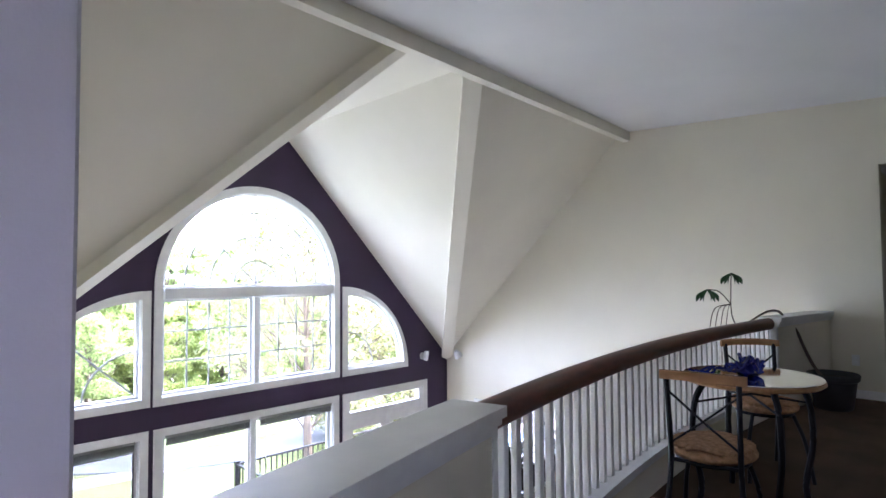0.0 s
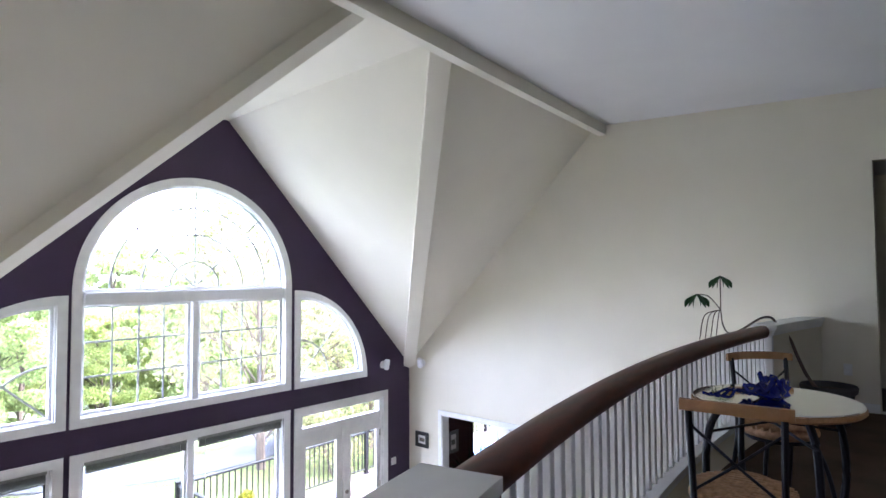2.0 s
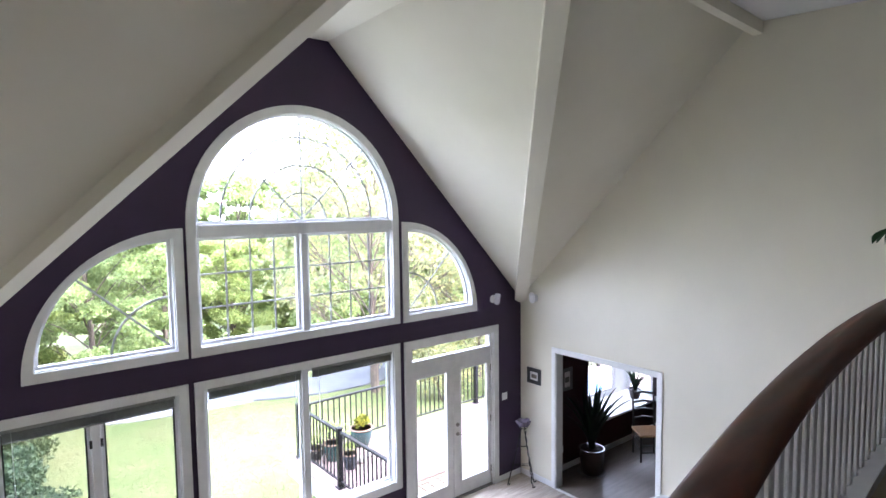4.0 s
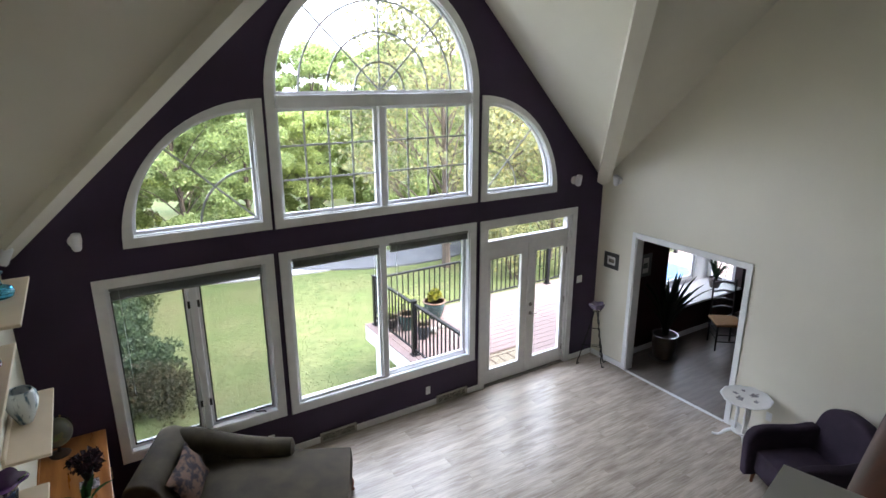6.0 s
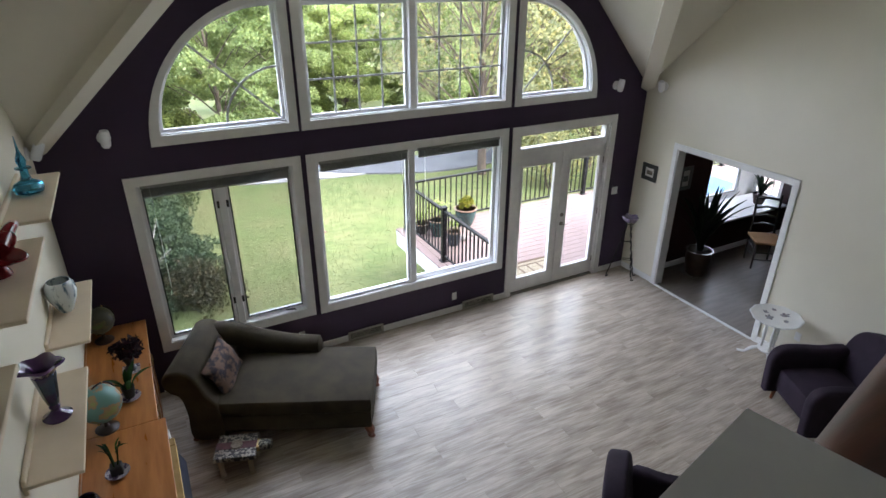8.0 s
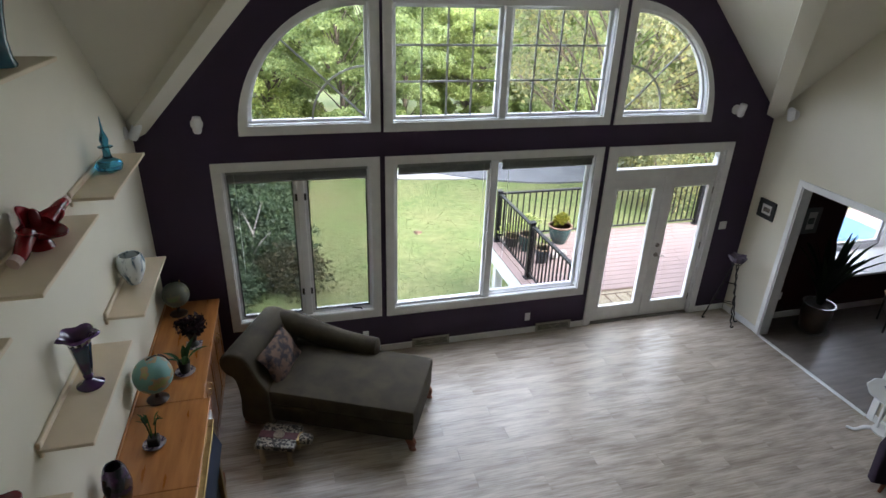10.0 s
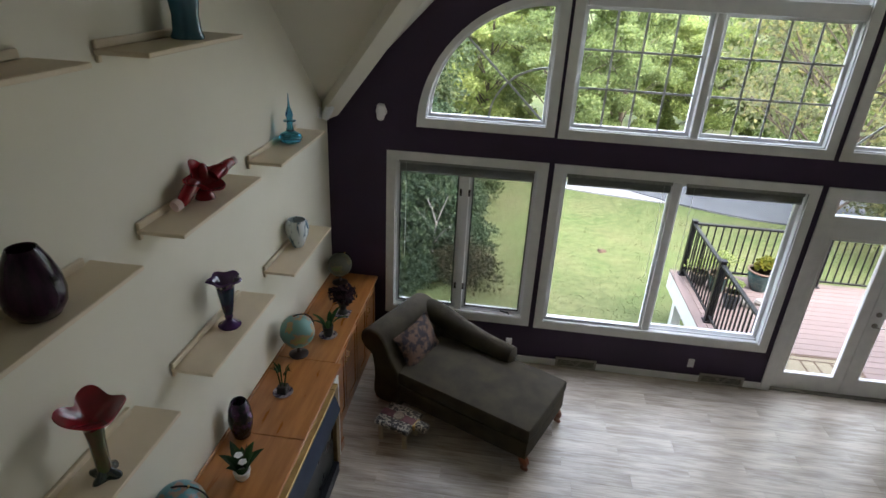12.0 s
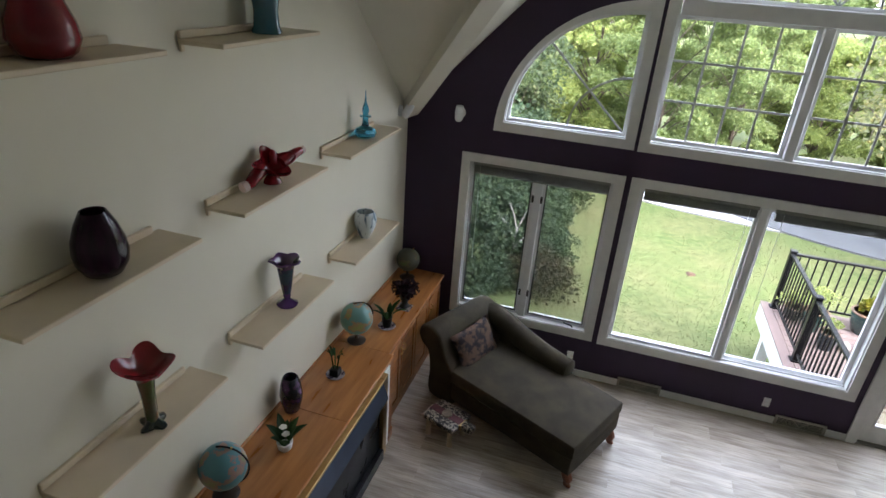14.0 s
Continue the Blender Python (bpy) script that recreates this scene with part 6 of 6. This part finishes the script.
for k in range(3):
    a = radians(90 + 120 * k)
    x, y = 0.075 * math.cos(a), 0.075 * math.sin(a)
    part("column", turned(lathe([(0.016, 0.20), (0.018, 0.22), (0.012, 0.26), (0.022, 0.36), (0.024, 0.42), (0.014, 0.5), (0.02, 0.56), (0.016, 0.63)], 14), Matrix.Translation((x, y, 0))), TRIM, wt, "", True)
    e = Vector((math.cos(a), math.sin(a), 0))
    part("foot", tube(smooth_path([e * 0.06 + Vector((0, 0, 0.19)), e * 0.16 + Vector((0, 0, 0.13)), e * 0.24 + Vector((0, 0, 0.04)), e * 0.32 + Vector((0, 0, 0.016))], 5), [0.022] * 8 + [0.019, 0.018, 0.017, 0.016, 0.015, 0.015, 0.015, 0.015], 8), TRIM, wt, "", True)
part("lower_tier", lathe([(0.0, 0.185), (0.11, 0.185), (0.115, 0.2), (0.0, 0.203)], 24), TRIM, wt)

# ---- wrought iron stand with an amethyst bowl ----
ws = thing("iron_stand", "twisted black iron plant stand in the corner", "stand", (7.10, -0.34, 0))
for k, (x, y) in enumerate(((0.03, -0.16), (-0.2, 0.15), (0.18, -0.05))):
    pts = []
    for i in range(33):
        t = i / 32
        wv = 0.028 * math.sin(i * 1.3 + k) * (1 if k == 0 else 0.5)
        pts.append((x * (1 - t) ** 1.1 + 0.035 * math.cos(2.1 * k) * t + wv, y * (1 - t) ** 1.1 + 0.035 * math.sin(2.1 * k) * t + wv * 0.6, 0.012 + 0.90 * t))
    curl = [(pts[0][0] + 0.03, pts[0][1] - 0.02, 0.03), (pts[0][0] + 0.02, pts[0][1], 0.008)]
    part("leg", tube(curl + pts, 0.009, 6), BLACK_METAL, ws, "", True)
for z in (0.33, 0.62):
    s = 1 - z / 0.92
    q = [(0.03 * s + 0.03, -0.16 * s, z), (-0.2 * s - 0.02, 0.15 * s + 0.02, z + 0.01), (0.18 * s, -0.05 * s - 0.02, z), (0.03 * s + 0.03, -0.16 * s, z)]
    part("brace", tube(q, 0.005, 6), BLACK_METAL, ws)
part("ring", tube([(0.06 * math.cos(radians(a)), 0.06 * math.sin(radians(a)), 0.925) for a in range(0, 361, 20)], 0.007, 6), BLACK_METAL, ws)
AMETH = mat("amethyst_crystal", (0.20, 0.17, 0.23), (0.09, 0.07, 0.11), 18, 0.15, 0.6, 40, coat=0.4)
ab = turned(lathe([(0.03, 0.0), (0.075, 0.02), (0.10, 0.06), (0.11, 0.10), (0.07, 0.075), (0.02, 0.05), (0.0005, 0.045)], 18, 5, 0.18), Matrix.Translation((7.10, -0.34, 0.932)))
solid("amethyst_geode", ab, AMETH, "lilac amethyst geode resting on the iron stand", "geode")

# ---- wall fittings ----
REGISTER = mat("greyed_cream_metal", (0.40, 0.37, 0.31), (0.33, 0.305, 0.26), 14, 0.5, 0.05, 90)


def vent(x0, x1):
    v = thing("floor_register", "cream metal wall register above the skirting", "vent", (x0, -0.017, 0.012), group="wall registers")
    w2 = x1 - x0
    part("frame", ring(rect(0, 0, w2, 0.125), rect(0.025, 0.02, w2 - 0.025, 0.105), -0.02, 0.0), REGISTER, v)
    # flat dark sheet stands for the shaded hollow behind the slats
    part("backing", box(0.02, -0.006, 0.015, w2 - 0.02, -0.001, 0.11), GASKET, v, "dark sheet for the shade inside the duct")
    for i in range(5):
        z = 0.03 + i * 0.0165
        part("slat", box(0.025, -0.011, z, w2 - 0.025, -0.0065, z + 0.005), REGISTER, v)
    for a, b2 in ((w2 * 0.36, w2 * 0.5), (w2 * 0.64, w2 * 0.5)):
        part("brace", tube([(a, -0.0165, 0.10), (b2, -0.0165, 0.028)], 0.005, 5), REGISTER, v)
    return v


vent(2.74, 3.22)
vent(4.42, 4.92)
outlet((2.16, -0.001, 0.26), 0)
outlet((4.295, -0.001, 0.25), 0)
outlet((RX - 0.001, -2.93, 0.36), 270)
sw = thing("light_switch", "white double light switch beside the doors", "light switch", (7.03, -0.001, 1.345))
part("plate", box(-0.058, -0.008, -0.058, 0.058, 0, 0.058, 0.004), TRIM, sw)
for x in (-0.025, 0.025):
    part("toggle", box(x - 0.006, -0.018, -0.014, x + 0.006, -0.008, 0.010, 0.003), VINYL, sw)


def spot(at, rz, tilt):
    s = thing("wall_sensor_lamp", "small white swivel wall lamp", "wall lamp", at, rz, group="wall lamps")
    part("rose", turned(lathe([(0.0, 0), (0.06, 0), (0.058, 0.014), (0.02, 0.026), (0.0, 0.027)], 22), Matrix.Rotation(radians(90), 4, "X")), TRIM, s, "", True)
    part("arm", tube([(0, -0.02, 0), (0.01, -0.07, 0.005)], 0.011, 8), TRIM, s)
    can = turned(lathe([(0.0, -0.085), (0.03, -0.083), (0.042, -0.06), (0.044, 0.05), (0.038, 0.075), (0.0, 0.082)], 20), Matrix.Translation((0.012, -0.085, 0.01)) @ Matrix.Rotation(radians(tilt), 4, "X") @ Matrix.Rotation(radians(tilt * 0.6), 4, "Y"))
    part("head", can, VINYL, s, "", True)
    return s


spot((0.585, -0.001, 2.915), 0, 6)
spot((6.79, -0.001, 2.91), 0, 6)
spot((0.001, -0.25, 2.905), 90, 24)
spot((RX - 0.001, -0.31, 2.895), 270, 24)

# ---- loft furniture ----
CANE = mat("pale_cane_wood", (0.46, 0.25, 0.10), (0.34, 0.17, 0.065), 7, 0.45, 0.05, 60, stretch=(1, 8, 1))
BASKET = mat("woven_seagrass", (0.50, 0.30, 0.155), (0.30, 0.165, 0.08), 34, 0.85, 0.5, 120)
INK = mat("blue_black_metal", (0.013, 0.014, 0.022), None, 15, 0.4, metal=0.5)


def bistro_chair(at, rz):
    """Iron frame, crossed back rods, bowed wooden crest and a woven round seat. Faces -y."""
    c = thing("bistro_chair", "black iron chair with woven round seat and wooden crest", "chair", at, rz, group="chairs round the loft table")
    for s in (-1, 1):
        part("back_leg", tube(smooth_path([(s * 0.19, 0.25, 0), (s * 0.17, 0.18, 0.25), (s * 0.16, 0.16, 0.44), (s * 0.163, 0.18, 0.66), (s * 0.167, 0.20, 0.84)], 5), 0.0135, 8), INK, c, "", True)
        part("front_leg", tube(smooth_path([(s * 0.20, -0.22, 0), (s * 0.175, -0.17, 0.25), (s * 0.13, -0.12, 0.41)], 5), 0.0125, 8), INK, c, "", True)
        part("back_rod", tube([(s * 0.166, 0.19, 0.77), (0.0, 0.185, 0.63), (-s * 0.162, 0.165, 0.50)], 0.006, 6), INK, c)
    part("seat_ring", tube([(0.17 * math.cos(radians(a)), 0.17 * math.sin(radians(a)), 0.415) for a in range(0, 361, 15)], 0.011, 6), INK, c)
    part("seat_bar", tube([(-0.16, 0.16, 0.42), (0.16, 0.16, 0.42)], 0.010, 6), INK, c)
    seat = bmesh.new()
    rows = []
    for k in range(26):
        a = math.pi * k / 25
        r, z = 0.208 * math.sin(a) ** 0.55 + 0.0005, 0.455 - 0.04 * math.cos(a)
        rows.append([seat.verts.new((r * math.cos(2 * math.pi * i / 48), r * math.sin(2 * math.pi * i / 48), z + (0.004 if (i + k) % 2 else -0.002) * math.sin(a))) for i in range(48)])
    for p, q in zip(rows, rows[1:]):
        for i in range(48):
            seat.faces.new((p[i], p[(i + 1) % 48], q[(i + 1) % 48], q[i]))
    part("seat", seat, BASKET, c, "woven seagrass seat", True)
    for k in range(13):
        y = -0.177 + k * 0.0295
        w2 = math.sqrt(max(0.0, 0.196 ** 2 - y * y))
        part("strand", tube([(-w2, y, 0.484), (-w2 * 0.5, y + 0.004, 0.494), (0, y, 0.496), (w2 * 0.5, y - 0.004, 0.494), (w2, y, 0.484)], 0.012, 6), BASKET, c, "", True)
    cr = smooth_path([(-0.20, 0.19, 0.845), (-0.09, 0.225, 0.852), (0.09, 0.225, 0.852), (0.20, 0.19, 0.845)], 6)
    bm = bmesh.new()
    rows = []
    for p in cr:
        rows.append([bm.verts.new(p + Vector((0, dy, dz))) for dy, dz in ((-0.012, -0.022), (0.012, -0.022), (0.016, 0.0), (0.010, 0.022), (-0.010, 0.022), (-0.014, 0.0))])
    for p, q in zip(rows, rows[1:]):
        for i in range(6):
            bm.faces.new((p[i], p[(i + 1) % 6], q[(i + 1) % 6], q[i]))
    bm.faces.new(rows[0])
    bm.faces.new(rows[-1][::-1])
    part("crest_rail", bm, CANE, c, "honey-coloured wooden crest rail", True)
    return c


bc = bistro_chair((2.97, -6.15, LOFT), 97)
copy_thing(bc, pose(4.235, -6.04, LOFT, 0, 0, -50))

tb = thing("bistro_table", "round mirror-topped table on curved black legs", "table", (3.64, -6.14, LOFT))
part("rim", lathe([(0.335, 0.705), (0.37, 0.705), (0.383, 0.717), (0.38, 0.732), (0.335, 0.734)], 56), CANE, tb, "honey-coloured wooden edge", True)
MIRROR = mat("mirror_glass", (0.82, 0.84, 0.82), (0.80, 0.82, 0.80), 3, 0.03, metal=1.0)
part("tabletop", lathe([(0.0, 0.733), (0.373, 0.733), (0.376, 0.738), (0.372, 0.743), (0.0, 0.743)], 64), MIRROR, tb, "mirrored glass top")
for k in range(4):
    a = radians(40 + 90 * k)
    e = Vector((math.cos(a), math.sin(a), 0))
    part("leg", tube(smooth_path([e * 0.27 + Vector((0, 0, 0.70)), e * 0.33 + Vector((0, 0, 0.58)), e * 0.345 + Vector((0, 0, 0.35)), e * 0.30 + Vector((0, 0, 0.12)), e * 0.31], 6), 0.018, 8), INK, tb, "", True)
for k in range(2):
    a = radians(40 + 90 * k)
    e = Vector((math.cos(a), math.sin(a), 0)) * 0.33
    part("stretcher", tube([e + Vector((0, 0, 0.58)), Vector((0, 0, 0.62 + 0.012 * k)), -e + Vector((0, 0, 0.58))], 0.007, 6), INK, tb)
COBALT = mat("cobalt_blue_glass", (0.012, 0.022, 0.26), (0.006, 0.010, 0.14), 8, 0.06, coat=0.6)
rg = random.Random(8)
bl = thing("blue_glass_sculpture", "tangled cobalt blue glass sculpture on the mirror table", "sculpture", (3.62, -6.13, LOFT + 0.744))
for k in range(16):
    a = rg.uniform(0, 6.28)
    r, h = rg.uniform(0.05, 0.13), rg.uniform(0.05, 0.12)
    e, s = Vector((math.cos(a), math.sin(a), 0)), Vector((-math.sin(a), math.cos(a), 0))
    part("curl", tube(smooth_path([e * 0.01 + Vector((0, 0, 0.014)), e * r * 0.6 + s * 0.03 + Vector((0, 0, h)), e * r + Vector((0, 0, h * 0.5)), e * r * 1.05 - s * 0.03 + Vector((0, 0, h * 0.8))], 4), 0.011, 6), COBALT, bl, "", True)
for k in range(3):
    part("tendril", tube(smooth_path([(-0.06, 0.05 + 0.03 * k, 0.02), (-0.14, 0.12 + 0.02 * k, 0.05), (-0.19, 0.14 + 0.04 * k, 0.02), (-0.24, 0.19 + 0.03 * k, 0.035)], 4), 0.008, 6), COBALT, bl, "", True)
part("core", lathe([(0.05, 0.0), (0.075, 0.02), (0.06, 0.06), (0.03, 0.075), (0.001, 0.08)], 18, 5, 0.2), COBALT, bl, "", True)

# planter with a long trailing stem over the half wall
pl = thing("floor_planter", "large charcoal tub with a long crooked trailing plant", "plant", (6.70, -5.98, LOFT))
TUB = mat("charcoal_plastic_tub", (0.035, 0.035, 0.04), (0.026, 0.026, 0.03), 5, 0.55)
part("tub", lathe([(0.155, 0.0), (0.165, 0.01), (0.20, 0.27), (0.222, 0.285), (0.23, 0.33), (0.22, 0.345), (0.205, 0.33), (0.195, 0.28)], 36), TUB, pl, "", True)
part("soil", lathe([(0.0, 0.30), (0.196, 0.295), (0.14, 0.25)], 24), SOIL, pl)
vine = smooth_path([(-0.02, 0.08, 0.29), (-0.05, 0.16, 0.42), (-0.12, 0.22, 0.60), (-0.16, 0.27, 0.76), (-0.24, 0.34, 0.87), (-0.34, 0.38, 0.955), (-0.50, 0.42, 0.965), (-0.62, 0.46, 0.935), (-0.68, 0.56, 0.86), (-0.68, 0.66, 0.83), (-0.63, 0.72, 0.90), (-0.59, 0.745, 1.03)], 6)
part("stem", tube(vine, [0.017 - 0.00018 * i for i in range(len(vine))], 8), BARK, pl, "crooked bare stem", True)
tip = Vector((-0.59, 0.745, 1.03))
for q, nl in ((Vector((-0.38, 0.80, 1.34)), 6), (Vector((-0.90, 0.86, 1.18)), 6)):
    part("twig", tube(smooth_path([tip, tip.lerp(q, 0.5) + Vector((0, 0, 0.05)), q], 5), 0.005, 6), BARK, pl)
    for k in range(nl):
        a = k * 1.05
        d = Vector((math.cos(a) * 0.32, math.sin(a) * 0.32, -0.9)).normalized()
        s = d.cross(Vector((math.sin(a), -math.cos(a), 0.2))).normalized()
        bm = bmesh.new()
        ln, prev = 0.125, None
        for i in range(6):
            t = i / 5
            w2 = 0.021 * math.sin(math.pi * (0.06 + 0.92 * t)) + 0.001
            cpos = q + Vector((math.cos(a), math.sin(a), 0)) * 0.06 * min(1, t * 2) + d * ln * t
            nrm = s.cross(d) * 0.3 * w2
            row = [bm.verts.new(cpos - s * w2 + nrm), bm.verts.new(cpos), bm.verts.new(cpos + s * w2 + nrm)]
            if prev:
                bm.faces.new((prev[0], prev[1], row[1], row[0]))
                bm.faces.new((prev[1], prev[2], row[2], row[1]))
            prev = row
        part("leaf", bm, LEAF_IN, pl)
for k in range(4):
    e = tip + Vector((-0.05 - 0.07 * k, 0.02 * k, -0.02))
    part("twig", tube(smooth_path([tip, e + Vector((-0.02, 0, -0.02)), e + Vector((-0.12 - 0.02 * k, 0, -0.22))], 5), 0.004, 5), BARK, pl)
outlet((RX - 0.001, -6.06, LOFT + 0.40), 270)

# ---- deck boards ----
rb = random.Random(2)
for i in range(22):
    y = 0.18 + i * 0.139
    cuts = [4.975, 8.0 + rb.uniform(-1.2, 1.2), 12.0 + rb.uniform(-1, 1), 16.0]
    for x0, x1 in zip(cuts, cuts[1:]):
        part("board", box(x0, y, DZ - 0.024, x1 - 0.004, y + 0.133, DZ, 0.004), COMPOSITE, deck)

# ---- floor planks: the nearest rows piece by piece, the rest under the loft joined ----
floor = bpy.data.objects["floor"]
PW, PL = 0.18, 1.22
meshes = {}
rest = None
row = 0
y = -0.002
while y > -9.15:
    x = -2.6 if y < -6.16 else 0.0
    off = (row * 0.47) % 1.0 * PL
    first = True
    while x < RX - 0.01:
        ln = PL - off if first else PL
        first = False
        x1 = min(x + ln, RX)
        if x1 - x > 0.03:
            if y > -6.1:
                key = round(x1 - x, 3)
                if key not in meshes:
                    meshes[key] = mesh_of(box(0.0003, -PW + 0.0003, -0.012, key - 0.0003, -0.0003, 0.0, 0.0004), "plank", OAK)
                p = part("plank", meshes[key], OAK, floor)
                p.location = (x, y, 0)
            else:
                rest = box(x + 0.0007, y - PW + 0.0007, -0.012, x1 - 0.0007, y - 0.0007, 0.0, 0.0, 1, rest)
        x = x1
    y -= PW
    row += 1
r = part("planks_under_loft", rest, OAK, floor)
r["kind"] = "stuff"
